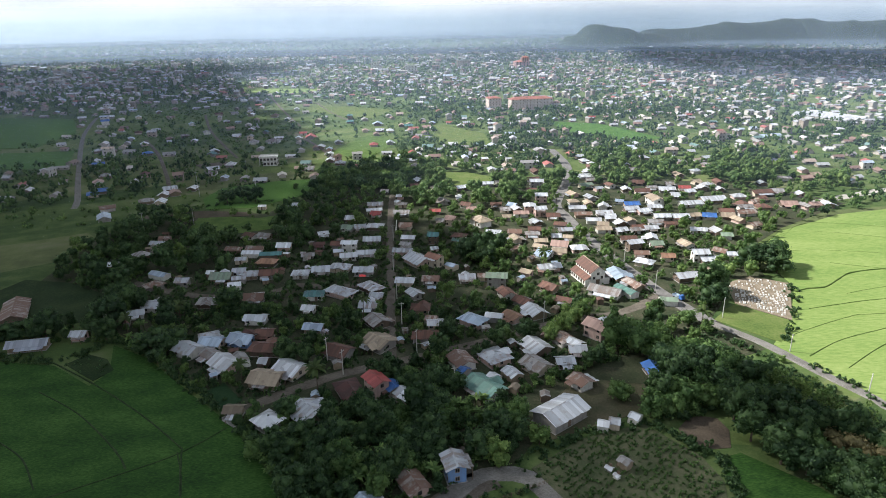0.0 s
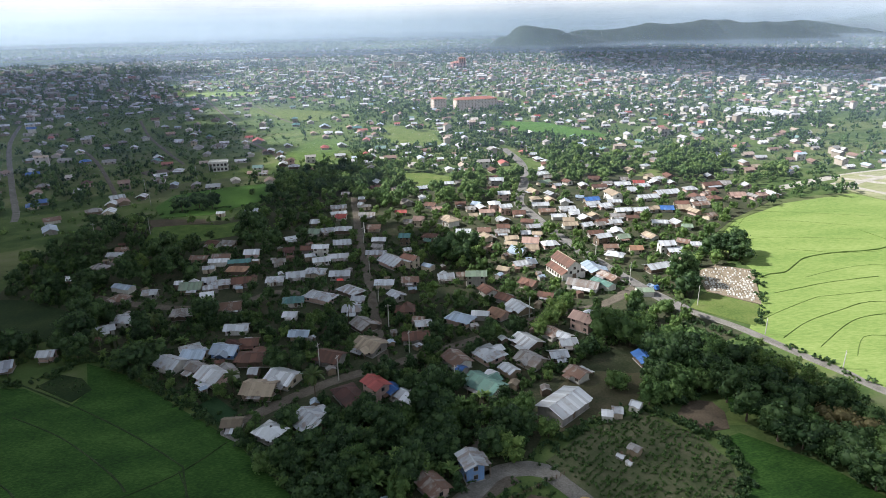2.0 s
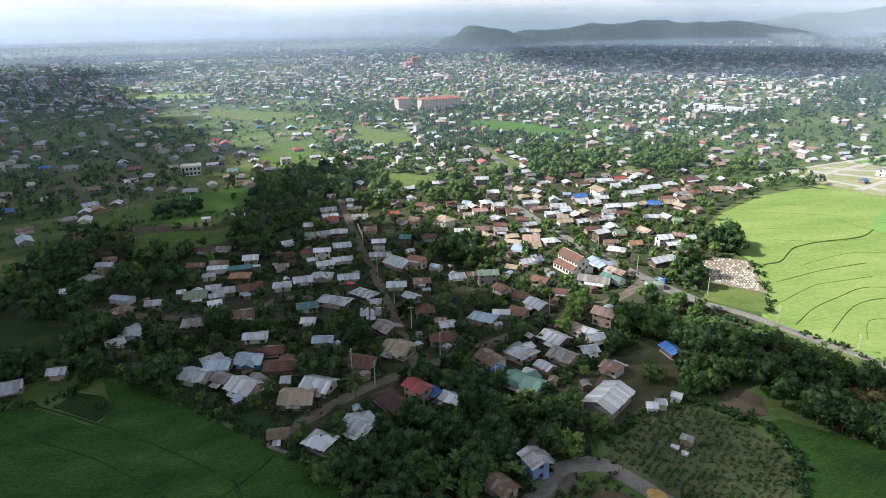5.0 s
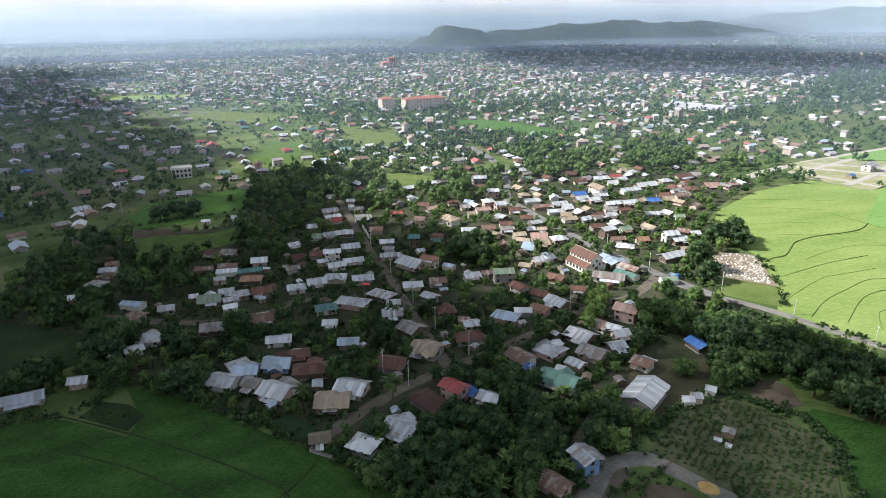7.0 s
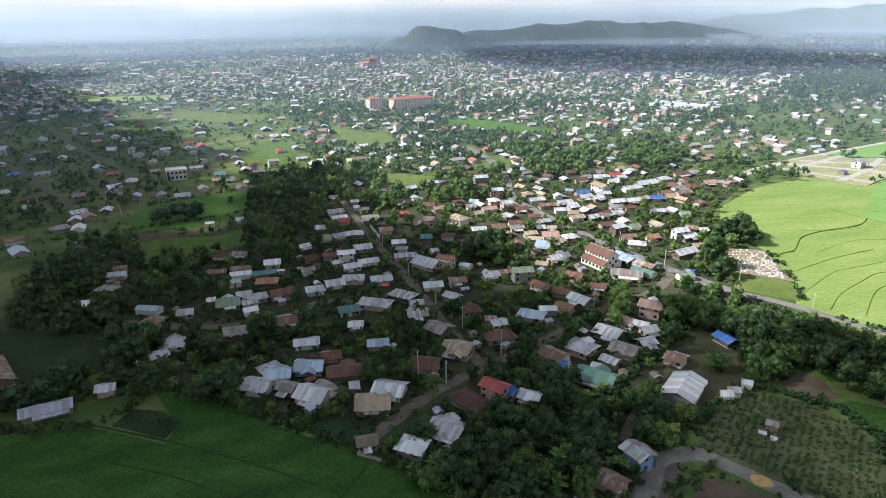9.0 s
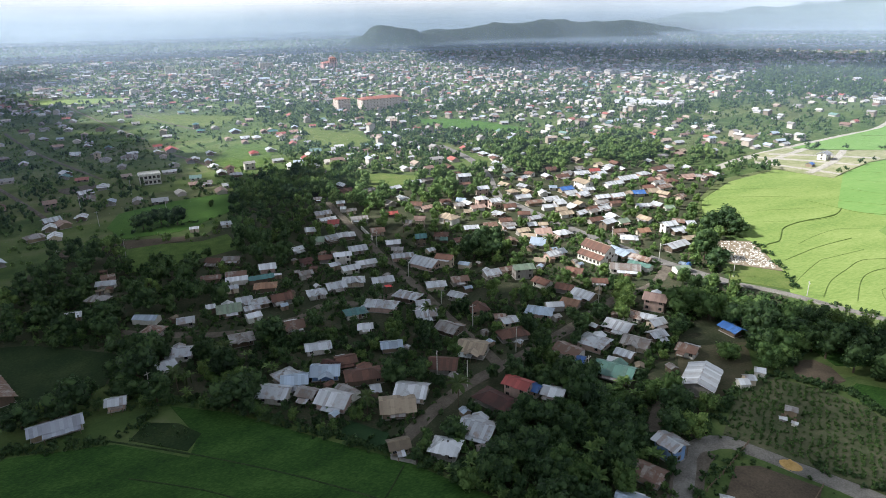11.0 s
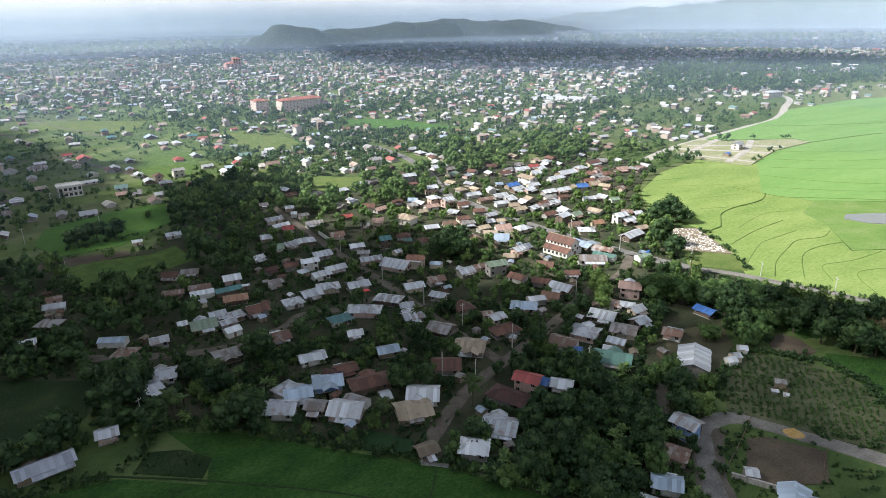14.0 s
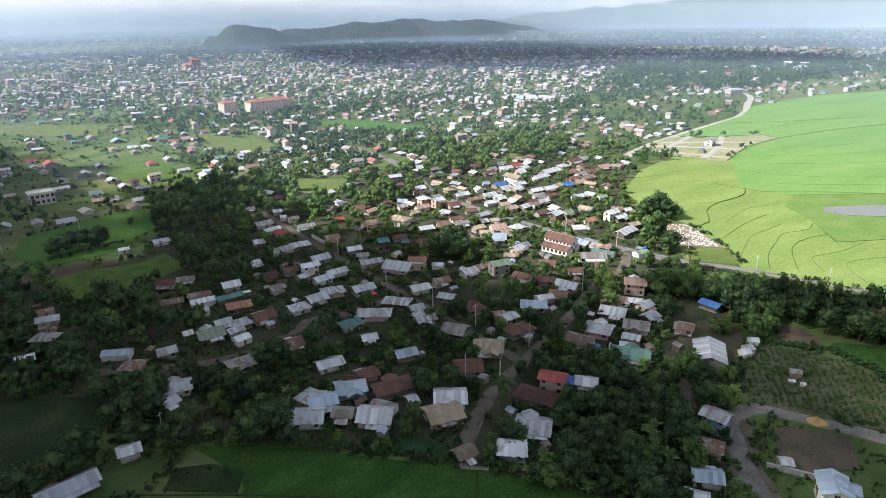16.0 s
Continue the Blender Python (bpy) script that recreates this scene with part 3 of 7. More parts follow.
for k_, line in enumerate(([(262, 362), (276, 332), (284, 312)], [(276, 372), (300, 348), (318, 326)], [(292, 378), (322, 358), (350, 336)], [(258, 352), (290, 366), (332, 382)], [(268, 322), (310, 340), (352, 366)])):
    strip("lot_track", line, 4.5, TRACK, "pale gravel track between the building lots", top=0.30 + 0.03 * k_, keep=False)
strip("field_road", [(200, 345), (250, 368), (284, 380), (321, 390), (364, 401), (416, 413), (453, 421), (500, 442), (552, 474), (607, 506), (640, 540), (680, 620)], 6.5, TRACK, "pale curving road along the far fields")
for line, wide, tall in (
        ([(132, 224), (138, 227), (145, 228), (155, 236), (163, 242), (177, 246), (202, 248), (217, 256)], 1.6, 0.7), ([(129, 209), (140, 212), (156, 216), (179, 219)], 0.9, 0.4),
        ([(108, 186), (120, 193), (141, 203), (147, 204), (170, 206)], 0.7, 0.3), ([(111, 175), (126, 185), (143, 192), (158, 197), (172, 194), (184, 198)], 0.9, 0.4),
        ([(119, 168), (137, 181), (148, 186), (161, 187), (173, 185)], 0.9, 0.4), ([(126, 161), (134, 170), (140, 173), (154, 170), (176, 170)], 0.7, 0.3),
        ([(150, 222), (168, 228), (185, 231), (198, 227)], 0.6, 0.25), ([(162, 254), (184, 246), (202, 246)], 0.6, 0.25), ([(128, 146), (140, 160), (152, 160), (170, 152)], 0.7, 0.3),
        ([(136, 128), (148, 144), (166, 140), (190, 148)], 0.7, 0.3), ([(145, 280), (173, 297), (217, 281)], 0.5, 0.2), ([(160, 290), (185, 310), (234, 295)], 0.5, 0.2), ([(140, 266), (165, 270), (205, 262)], 0.5, 0.2),
        ([(213, 275), (216, 257), (221, 244), (245, 226), (268, 205), (290, 180)], 1.0, 0.5), ([(229, 267), (261, 236), (310, 205), (380, 180)], 0.7, 0.25), ([(255, 284), (279, 247), (330, 215), (410, 190)], 0.7, 0.25),
        ([(278, 297), (313, 269), (370, 240), (460, 215)], 0.7, 0.25), ([(303, 312), (336, 284), (400, 262), (500, 240)], 0.7, 0.25), ([(330, 328), (370, 300), (430, 285), (540, 270)], 0.7, 0.25),
        ([(420, 405), (470, 380), (560, 350), (700, 330)], 1.2, 0.4), ([(385, 335), (460, 330), (560, 310), (690, 290)], 1.4, 0.6),
        ([(-123.4, 175.8), (-104.5, 163.3), (-83.2, 147.3), (-66.5, 132.6)], 1.1, 0.35), ([(-117.8, 159.0), (-100.2, 147.6), (-82.5, 131.7), (-76.9, 124.9)], 1.1, 0.35), ([(-113.7, 135.5), (-103.8, 128.8), (-94.4, 117.8)], 1.1, 0.35), ([(-66.5, 132.6), (-63.2, 123.1), (-60.4, 115.6)], 1.1, 0.35),
        ([(-58, 141), (-66, 131), (-76, 124), (-96, 112)], 0.9, 0.35), ([(-67, 131), (-60, 115), (-56, 90)], 0.8, 0.3)):
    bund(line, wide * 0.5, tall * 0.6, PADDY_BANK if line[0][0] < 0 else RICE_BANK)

field("pond", [(207, 205), (215, 209), (226, 204), (246, 193), (262, 178), (240, 176), (222, 184), (210, 195)], WATER, "still grey pond in the wet grass", top=0.34, category="pond")

VILLAGE_LAND = [(-160, 205), (-170, 300), (-160, 345), (-100, 340), (-84, 372), (-82, 424), (-60, 440), (-20, 460), (45, 415), (60, 440), (110, 470), (225, 485), (255, 440), (250, 390), (222, 345), (165, 302),
           (140, 278), (133, 262), (128, 240), (108, 236), (100, 214), (88, 205), (60, 210), (-130, 214)]

# ---- houses ----
WIN_FRAME = box_mesh("window_frame", FRAME, (-0.55, -0.06, -0.6, -0.45, 0.06, 0.6), (0.45, -0.06, -0.6, 0.55, 0.06, 0.6),
                     (-0.45, -0.06, 0.5, 0.45, 0.06, 0.6), (-0.45, -0.06, -0.6, 0.45, 0.06, -0.5), (-0.03, -0.05, -0.5, 0.03, 0.05, 0.5))
WIN_PANE = box_mesh("pane", GLASS, (-0.45, -0.02, -0.5, 0.45, 0.03, 0.5))
DOOR = box_mesh("door", TIMBER, (-0.5, -0.05, 0, -0.42, 0.07, 2.1), (0.42, -0.05, 0, 0.5, 0.07, 2.1), (-0.42, -0.05, 2.0, 0.42, 0.07, 2.1), (-0.42, -0.03, 0, 0.42, 0.03, 2.0))
POST = box_mesh("post", TIMBER, (-0.07, -0.07, 0, 0.07, 0.07, 2.2))


def sheet_slope(v, f, line, rnd, thick=0.05):
    """One slope of lapped sheets, joined side by side. line: pairs of lower and upper corners across the slope."""
    b = len(v)
    for k, (lo, hi) in enumerate(line):
        for c in (lo, hi):
            v += [tuple(c), (c[0], c[1], c[2] - thick)]
    for k in range(len(line) - 1):
        a, c = b + 4 * k, b + 4 * k + 4
        f += [(a, c, c + 2, a + 2), (a + 1, a + 3, c + 3, c + 1), (a, a + 1, c + 1, c), (a + 2, c + 2, c + 3, a + 3)]
    a, c = b, b + 4 * (len(line) - 1)
    f += [(a, a + 2, a + 3, a + 1), (c, c + 1, c + 3, c + 2)]


def roof_mesh(L, W, eave, rise, material, hip, rnd, over=0.5, sheet=0.95):
    """Two slopes of lapped sheets, or four for a hip, with uneven lower edges and stepped laps."""
    v, f = [], []
    hl, hw = L / 2 + over, W / 2 + over
    drop = rise * over / (W / 2)
    top, low = eave + rise, eave - drop
    for side in ("+y", "-y", "+x", "-x") if hip else ("+y", "-y"):
        long = hl if side[1] == "y" else hw
        k = max(2, round(long * 2 / sheet))
        line = []
        for i in range(k):
            lift, lap = rnd.uniform(0.0, 0.04), rnd.uniform(-0.14, 0.14)
            for u in (-long + 2 * long * i / k, -long + 2 * long * (i + 1) / k - 0.03):
                s = max(0.0, min(1.0, (long - abs(u)) / hw)) if hip else 1.0
                pair = []
                for d, z in ((hw + lap, low - lap * rise / hw + lift), (hw * (1 - s), low + (top - low) * s + lift)):
                    pair.append({"+y": (u, d, z), "-y": (-u, -d, z), "+x": (hl - hw + d, -u, z), "-x": (-hl + hw - d, u, z)}[side])
                line.append(pair)
        sheet_slope(v, f, line, rnd)
    return mesh_of("roof", v, f, material), hl, hw, top, low


def wall_mesh(L, W, h, rise, material, gable):
    """Walls with their gables, hollow, with thickness."""
    v, f, t = [], [], 0.18
    hl, hw = L / 2, W / 2
    box(v, f, -hl, -hw, 0, hl, -hw + t, h)
    box(v, f, -hl, hw - t, 0, hl, hw, h)
    box(v, f, -hl, -hw + t, 0, -hl + t, hw - t, h)
    box(v, f, hl - t, -hw + t, 0, hl, hw - t, h)
    if gable:
        for x0, x1 in ((-hl, -hl + t), (hl - t, hl)):
            b = len(v)
            v += [(x0, -hw, h), (x1, -hw, h), (x0, hw, h), (x1, hw, h), (x0, 0, h + rise * 0.97), (x1, 0, h + rise * 0.97)]
            f += [(b, b + 4, b + 2), (b + 1, b + 3, b + 5), (b, b + 1, b + 5, b + 4), (b + 2, b + 4, b + 5, b + 3)]
    return mesh_of("wall", v, f, material)


def lean_to(root, rnd, side, L, W, h, roof):
    """A lower roof of sheets on posts along one side of a house."""
    depth, span = rnd.uniform(1.5, 2.7), L * rnd.uniform(0.5, 1.0)
    off = rnd.uniform(-0.5, 0.5) * (L - span)
    v, f, line = [], [], []
    k = max(2, round(span / 0.95))
    za, zb = h - 0.32, h - 0.32 - depth * 0.2
    for i in range(k):
        lift, lap = rnd.uniform(0, 0.03), rnd.uniform(0, 0.25)
        for u in (off - span / 2 + span * i / k, off - span / 2 + span * (i + 1) / k - 0.03):
            line.append([(u, side * (W / 2 + depth + lap), zb + lift), (u, side * (W / 2 + 0.1), za + lift)])
    sheet_slope(v, f, line if side > 0 else line[::-1], rnd, 0.04)
    add("porch_roof", mesh_of("porch_roof", v, f, ROOFS[rnd.choice((roof, roof, "zinc", "grey", "rusty", "white"))]), root)
    for u in (-0.46, 0.46):
        add("post", POST, root, Matrix.LocRotScale((off + u * span, side * (W / 2 + depth - 0.15), 0), None, (1, 1, (zb + 0.05) / 2.2)))


def front_gable(root, rnd, L, W, h, rise, roof):
    """A smaller gabled roof that runs out at right angles over the entrance, on two posts."""
    side, out, wide = rnd.choice((-1, -1, 1)), rnd.uniform(1.2, 2.2), max(2.6, min(L * 0.5, 4.2))
    run, off = W / 2 + out, rnd.uniform(-0.22, 0.22) * L
    me = roof_mesh(run, wide, h - 0.05, min(rise * 0.72, wide * 0.26), ROOFS[rnd.choice((roof, roof, "zinc", "white"))], False, rnd, 0.35)[0]
    add("gable_roof", me, root, pose(off, side * run / 2, 0, 0, 0, 90))
    for u in (-0.42, 0.42):
        add("post", POST, root, Matrix.LocRotScale((off + u * wide, side * (run - 0.2), 0), None, (1, 1, (h - 0.05) / 2.2)))


def house(x, y, turn, L, W, roof, storeys=1, hip=False, wall="", name="village_house", windows=True, rise=None, height=None, label="", plain=False, porch=None, group="houses of the village"):
    rnd = random.Random(int(x * 131 + y * 977))
    small = W <= 4.2
    if not small:
        L, W = max(L - 1.0, 3.4), max(W - 1.1, 3.2)
    if not wall:
        wall = rnd.choices(["white", "cream", "pink", "block", "wood", "bamboo", "blue"], [22, 16, 12, 20, 17, 13, 0])[0]
        if roof == "thatch":
            wall = "bamboo"
    h = height or (2.0 if small else (2.1 if y > 285 else 2.3) + rnd.uniform(-0.15, 0.2) if storeys == 1 else 4.6)
    rise = rise or W * rnd.uniform(0.18, 0.24)
    if not hip and not small and porch is None and W > 4.4 and L < 1.5 * W and rnd.random() < 0.34:
        hip = True
    what = "hut" if small else "house" if storeys == 1 else "two-storey house"
    root = new(name if not small else "shed", None)
    root.empty_display_size = 1.0
    root.matrix_basis = pose(x, y, 0, 0, 0, turn)
    tagged(root, label or f"{WALL_WORDS[wall]} {what} under a {'hipped' if hip else 'gabled'} {ROOF_WORDS[roof]} roof", "house" if not small else "shed",
           group if not small else "sheds of the village")
    BUILT.append((x, y, max(L, W) * 0.5 + 0.4))
    if max(L, W) > 1.5 * min(L, W):
        c, s = math.cos(radians(turn)), math.sin(radians(turn))
        BUILT[-1] = (x, y, min(L, W) * 0.5 + 0.6)
        for k in (-1, 1):
            BUILT.append((x + k * c * (L - W) / 2, y + k * s * (L - W) / 2, W * 0.5 + 0.4))
    me, hl, hw, top, low = roof_mesh(L, W, h + 0.05, rise, ROOFS[roof], hip, rnd, 0.2 if small else 0.8)
    add("wall", wall_mesh(L, W, h, rise, WALLS[wall], not hip), root)
    add("roof", me, root)
    if small:
        add("door", DOOR, root, Matrix.LocRotScale((0, -W / 2 - 0.03, 0.05), None, (0.8, 1, 0.85)))
        return root
    v, f = [], []
    cap = max(0.4, hl - (hw if hip else 0))
    slab(v, f, [(-cap, 0, top + 0.09), (cap, 0, top + 0.09), (cap, 0.28, top - 0.03), (-cap, 0.28, top - 0.03)], 0.03)
    slab(v, f, [(cap, 0, top + 0.09), (-cap, 0, top + 0.09), (-cap, -0.28, top - 0.03), (cap, -0.28, top - 0.03)], 0.03)
    add("ridge_cap", mesh_of("ridge_cap", v, f, ROOFS[roof]), root)
    add("plinth", box_mesh("plinth", CONCRETE, (-L / 2 - 0.25, -W / 2 - 0.25, -0.1, L / 2 + 0.25, W / 2 + 0.25, 0.22)), root)
    if plain:
        return root
    add("door", DOOR, root, pose(rnd.uniform(-0.2, 0.2) * L, -W / 2 - 0.03, 0.22))
    if windows:
        spots = []
        for floor_ in range(storeys):
            z = 1.4 + 2.3 * floor_
            for k in (-0.33, 0.33):
                spots += [(k * L, -W / 2 - 0.03, z, 0), (k * L, W / 2 + 0.03, z, 180)]
            spots += [(L / 2 + 0.03, 0, z, 90), (-L / 2 - 0.03, 0, z, -90)]
        if storeys == 1:
            spots = rnd.sample(spots, 4 if y < 225 else 2 if y < 275 else 1)
        for sx, sy, sz, a in spots:
            w = add("window", WIN_FRAME, root, pose(sx, sy, sz, 0, 0, a))
            add("pane", WIN_PANE, w)
    if porch is None and W > 4.6 and y < 262 and rnd.random() < 0.45:
        front_gable(root, rnd, L, W, h, rise, roof)
    if porch is None:
        porch = rnd.random() < 0.7
    if porch and not hip:
        first_side = rnd.choice((-1, 1))
        for side in (first_side, -first_side) if rnd.random() < 0.35 else (first_side,):
            lean_to(root, rnd, side, L, W, h, roof)
    return root


house(-37.8, 378.7, 176, 4.0, 4.5, "grey")
house(-27.5, 365.1, 173, 4.1, 4.6, "white")
house(-28.3, 353.1, 157, 2.8, 3.6, "white")
house(-25.3, 347.7, 0, 5.2, 4.6, "grey")
house(-40.5, 347.6, 6, 8.5, 5.5, "zinc")
house(-40.0, 336.6, 12, 8.3, 4.6, "white")
house(-38.1, 329.8, 167, 5.3, 5.5, "red")
house(-50.9, 322.1, 173, 5.0, 5.5, "white")
house(-24.7, 331.5, 177, 8.4, 5.5, "grey")
house(-6.6, 334.1, 177, 5.8, 4.6, "red")
house(10.8, 345.5, 147, 6.4, 5.5, "rust")
house(1.9, 312.5, 157, 5.3, 4.6, "pink", storeys=2)
house(-3.4, 316.5, 157, 4.0, 4.5, "grey")
house(-21.0, 308.5, 172, 6.5, 6.4, "rusty")
house(-49.9, 306.3, 167, 5.8, 6.4, "leaf")
house(-44.0, 306.5, 13, 5.8, 6.4, "zinc")
house(-36.4, 307.8, 175, 8.2, 6.4, "white")
house(-18.6, 289.5, 171, 6.4, 5.1, "white")
house(-6.6, 285.2, 169, 5.0, 5.5, "teal", storeys=2)
house(5.6, 291.8, 157, 6.4, 6.4, "rust")
house(4.2, 284.2, 158, 3.4, 4.0, "green")
house(-35.8, 286.9, 3, 8.0, 5.9, "zinc")
house(-44.7, 275.4, 177, 7.2, 5.0, "white", storeys=2)
house(-19.3, 279.4, 158, 4.9, 4.5, "grey")
house(-19.9, 270.3, 173, 9.2, 5.0, "zinc")
house(-12.7, 259.1, 126, 11.5, 9.2, "zinc")
house(-5.5, 256.0, 139, 7.2, 5.5, "rust", storeys=2)
house(-6.2, 273.0, 12, 3.4, 3.5, "white")
house(-36.4, 268.2, 4, 8.5, 5.0, "white")
house(-49.3, 271.2, 12, 4.4, 4.2, "zinc")
house(-43.8, 264.7, 8, 7.3, 5.5, "white")
house(-45.3, 251.3, 167, 8.5, 6.3, "zinc")
house(-52.9, 248.7, 5, 7.3, 6.7, "zinc")
house(-60.7, 245.0, 3, 6.8, 6.3, "zinc")
house(-34.9, 247.1, 177, 8.2, 6.3, "zinc")
house(-30.0, 229.5, 134, 9.7, 6.3, "zinc", hip=True)
house(-41.3, 225.5, 148, 11.9, 6.7, "zinc", hip=True)
house(-50.9, 222.8, 1, 7.5, 5.5, "teal", hip=True)
house(-26.9, 221.1, 170, 4.9, 4.5, "zinc")
house(-28.7, 212.6, 175, 7.1, 6.3, "zinc")
house(-17.0, 235.5, 173, 7.4, 5.9, "zinc")
house(-6.9, 236.5, 176, 6.6, 5.5, "rusty")
house(-12.9, 222.7, 122, 6.0, 4.6, "zinc")
house(-10.2, 209.9, 177, 6.8, 5.9, "rust")
house(1.6, 251.8, 137, 4.7, 3.6, "sky")
house(42.9, 265.0, 142, 6.6, 7.4, "sky")
house(42.2, 273.8, 150, 6.5, 4.6, "tan")
house(59.1, 271.7, 4, 7.3, 6.0, "white")
house(41.9, 248.7, 13, 9.9, 5.0, "white")
house(32.2, 243.4, 143, 4.8, 4.4, "tan")
house(68.5, 239.2, 96, 11.1, 5.9, "sky")
house(59.4, 223.1, 147, 12.0, 6.7, "grey")
house(71.8, 229.7, 112, 9.7, 5.0, "rusty")
house(67.5, 223.9, 118, 9.5, 4.2, "green")
house(80.4, 214.5, 172, 6.1, 4.2, "leaf")
house(96.0, 237.4, 13, 11.8, 5.9, "white")
house(107.9, 257.8, 179, 7.0, 5.5, "white", storeys=2)
house(110.9, 255.1, 4, 7.6, 5.5, "white")
house(119.8, 265.1, 138, 5.5, 5.5, "rusty")
house(123.6, 261.7, 169, 4.1, 4.6, "white")
house(107.5, 243.2, 178, 6.7, 4.6, "tan")
house(83.2, 253.6, 146, 7.6, 6.0, "white")
house(94.8, 259.4, 174, 5.6, 5.1, "orange")
house(95.0, 276.0, 5, 5.7, 5.5, "leaf")
house(83.6, 271.9, 15, 7.2, 5.5, "white", storeys=2)
house(84.4, 283.6, 180, 7.2, 5.5, "rust")
house(39.1, 227.6, 133, 6.6, 5.9, "rust")
house(21.9, 222.1, 111, 7.1, 5.5, "rust")
house(42.6, 215.1, 151, 5.6, 4.6, "rust")
house(27.5, 214.8, 131, 6.9, 5.5, "rust")
house(30.5, 206.3, 114, 8.4, 6.7, "white")
house(22.4, 202.2, 126, 6.4, 5.5, "orange")
house(8.5, 199.7, 141, 9.0, 6.7, "sky")
house(16.0, 202.6, 164, 6.1, 4.2, "white")
house(19.1, 233.8, 173, 8.1, 5.9, "leaf", storeys=2)
house(7.5, 238.5, 4, 6.4, 5.9, "zinc")
house(14.8, 239.9, 1, 5.6, 4.6, "rusty")
house(115.6, 345.1, 98, 11.5, 7.4, "tan", storeys=2)
house(131.9, 375.1, 175, 9.7, 6.4, "white")
house(143.6, 377.8, 170, 6.8, 5.1, "red")
house(116.0, 371.7, 6, 9.3, 5.5, "rust")
house(101.9, 342.6, 4, 8.4, 6.0, "blue")
house(97.3, 349.5, 157, 4.1, 4.6, "sky")
house(99.2, 333.3, 5, 7.9, 6.4, "white")
house(104.8, 329.6, 16, 7.7, 5.5, "white")
house(93.2, 312.4, 97, 5.0, 5.5, "tan")
house(134.7, 343.0, 9, 12.9, 6.4, "white")
house(149.7, 350.8, 8, 14.2, 8.3, "white")
house(167.9, 357.5, 179, 8.2, 6.4, "white")
house(184.1, 365.0, 9, 12.2, 6.4, "rust")
house(136.0, 319.8, 167, 6.8, 6.9, "blue")
house(128.3, 320.2, 11, 6.4, 5.5, "tan")
house(145.5, 319.5, 168, 6.6, 7.4, "tan")
house(157.2, 324.9, 8, 10.2, 6.4, "rusty")
house(171.5, 335.8, 179, 7.5, 6.4, "rust")
house(161.1, 334.9, 8, 8.0, 4.6, "grey")
house(187.4, 340.4, 176, 8.8, 6.4, "pink")
house(131.8, 287.6, 169, 5.1, 4.6, "leaf")
house(111.4, 319.3, 1, 8.6, 5.5, "white")
house(120.5, 318.1, 2, 8.5, 5.5, "white")
house(99.9, 300.4, 5, 6.7, 5.5, "white")
house(105.2, 310.1, 174, 7.5, 5.1, "grey")
house(111.5, 306.6, 177, 6.3, 4.6, "rust")
house(84.5, 297.5, 17, 6.2, 5.1, "white")
house(91.2, 296.7, 11, 5.3, 4.6, "grey")
house(77.8, 306.2, 168, 5.5, 5.5, "tan")
house(76.3, 298.9, 1, 7.4, 5.5, "tan")
house(85.1, 321.6, 1, 5.4, 4.6, "white")
house(55.6, 388.4, 177, 8.3, 5.5, "white", storeys=2)
house(51.6, 377.1, 179, 7.1, 4.4, "rust")
house(36.3, 343.5, 143, 5.0, 5.5, "sky")
house(53.7, 354.9, 179, 6.8, 5.5, "white", storeys=2)
house(44.6, 334.7, 178, 6.3, 6.4, "white", storeys=2)
house(49.2, 327.8, 7, 6.5, 5.5, "white", storeys=2)
house(88.7, 411.0, 11, 11.9, 6.4, "white")
house(85.7, 387.5, 21, 8.7, 5.5, "leaf")
house(70.7, 336.8, 180, 9.2, 5.5, "white")
house(71.5, 324.7, 179, 9.0, 5.5, "rusty")
house(83.2, 327.4, 1, 8.7, 5.5, "white")
house(83.9, 317.1, 1, 5.3, 4.6, "white")
house(74.7, 313.6, 174, 7.5, 4.6, "white")
house(55.5, 322.2, 175, 6.8, 5.5, "rust")
house(56.9, 307.6, 157, 6.1, 5.5, "rust")
house(58.0, 298.4, 6, 7.9, 5.5, "zinc")
house(39.1, 327.4, 1, 8.0, 5.5, "pink")
house(31.0, 321.6, 4, 4.3, 4.6, "tan")
house(42.8, 300.5, 175, 6.0, 5.5, "rust")
house(32.7, 296.6, 173, 6.4, 5.5, "rusty")
house(22.4, 295.9, 172, 7.0, 5.5, "white")
house(51.4, 277.1, 164, 7.5, 7.4, "pink")
house(51.7, 289.3, 179, 4.6, 4.6, "white")
house(57.0, 287.6, 169, 4.3, 4.6, "tan")
house(43.1, 281.7, 2, 6.1, 4.6, "tan")
house(49.6, 267.8, 172, 6.0, 5.5, "tan")
house(11.1, 279.7, 173, 5.8, 6.4, "rust")
house(-95.7, 295.1, 151, 6.5, 5.5, "rust")
house(-88.6, 294.7, 165, 6.6, 5.0, "grey")
house(-97.5, 275.4, 174, 7.4, 5.0, "rusty")
house(-87.9, 275.4, 174, 7.8, 5.0, "rusty")
house(-88.0, 269.9, 177, 8.4, 4.2, "white")
house(-90.4, 262.0, 4, 4.7, 4.2, "zinc")
house(-75.4, 278.7, 178, 6.5, 5.9, "white")
house(-78.9, 268.1, 4, 9.6, 4.2, "teal")
house(-78.1, 258.4, 172, 8.2, 5.9, "orange")
house(-73.7, 244.9, 5, 7.3, 6.7, "rust")
house(-81.5, 244.4, 10, 6.4, 5.9, "zinc")
house(-86.7, 247.5, 3, 5.4, 5.0, "zinc")
house(-84.7, 239.9, 11, 5.4, 4.2, "zinc")
house(-84.5, 233.3, 13, 4.9, 4.2, "white")
house(-92.2, 241.6, 1, 8.2, 7.6, "leaf")
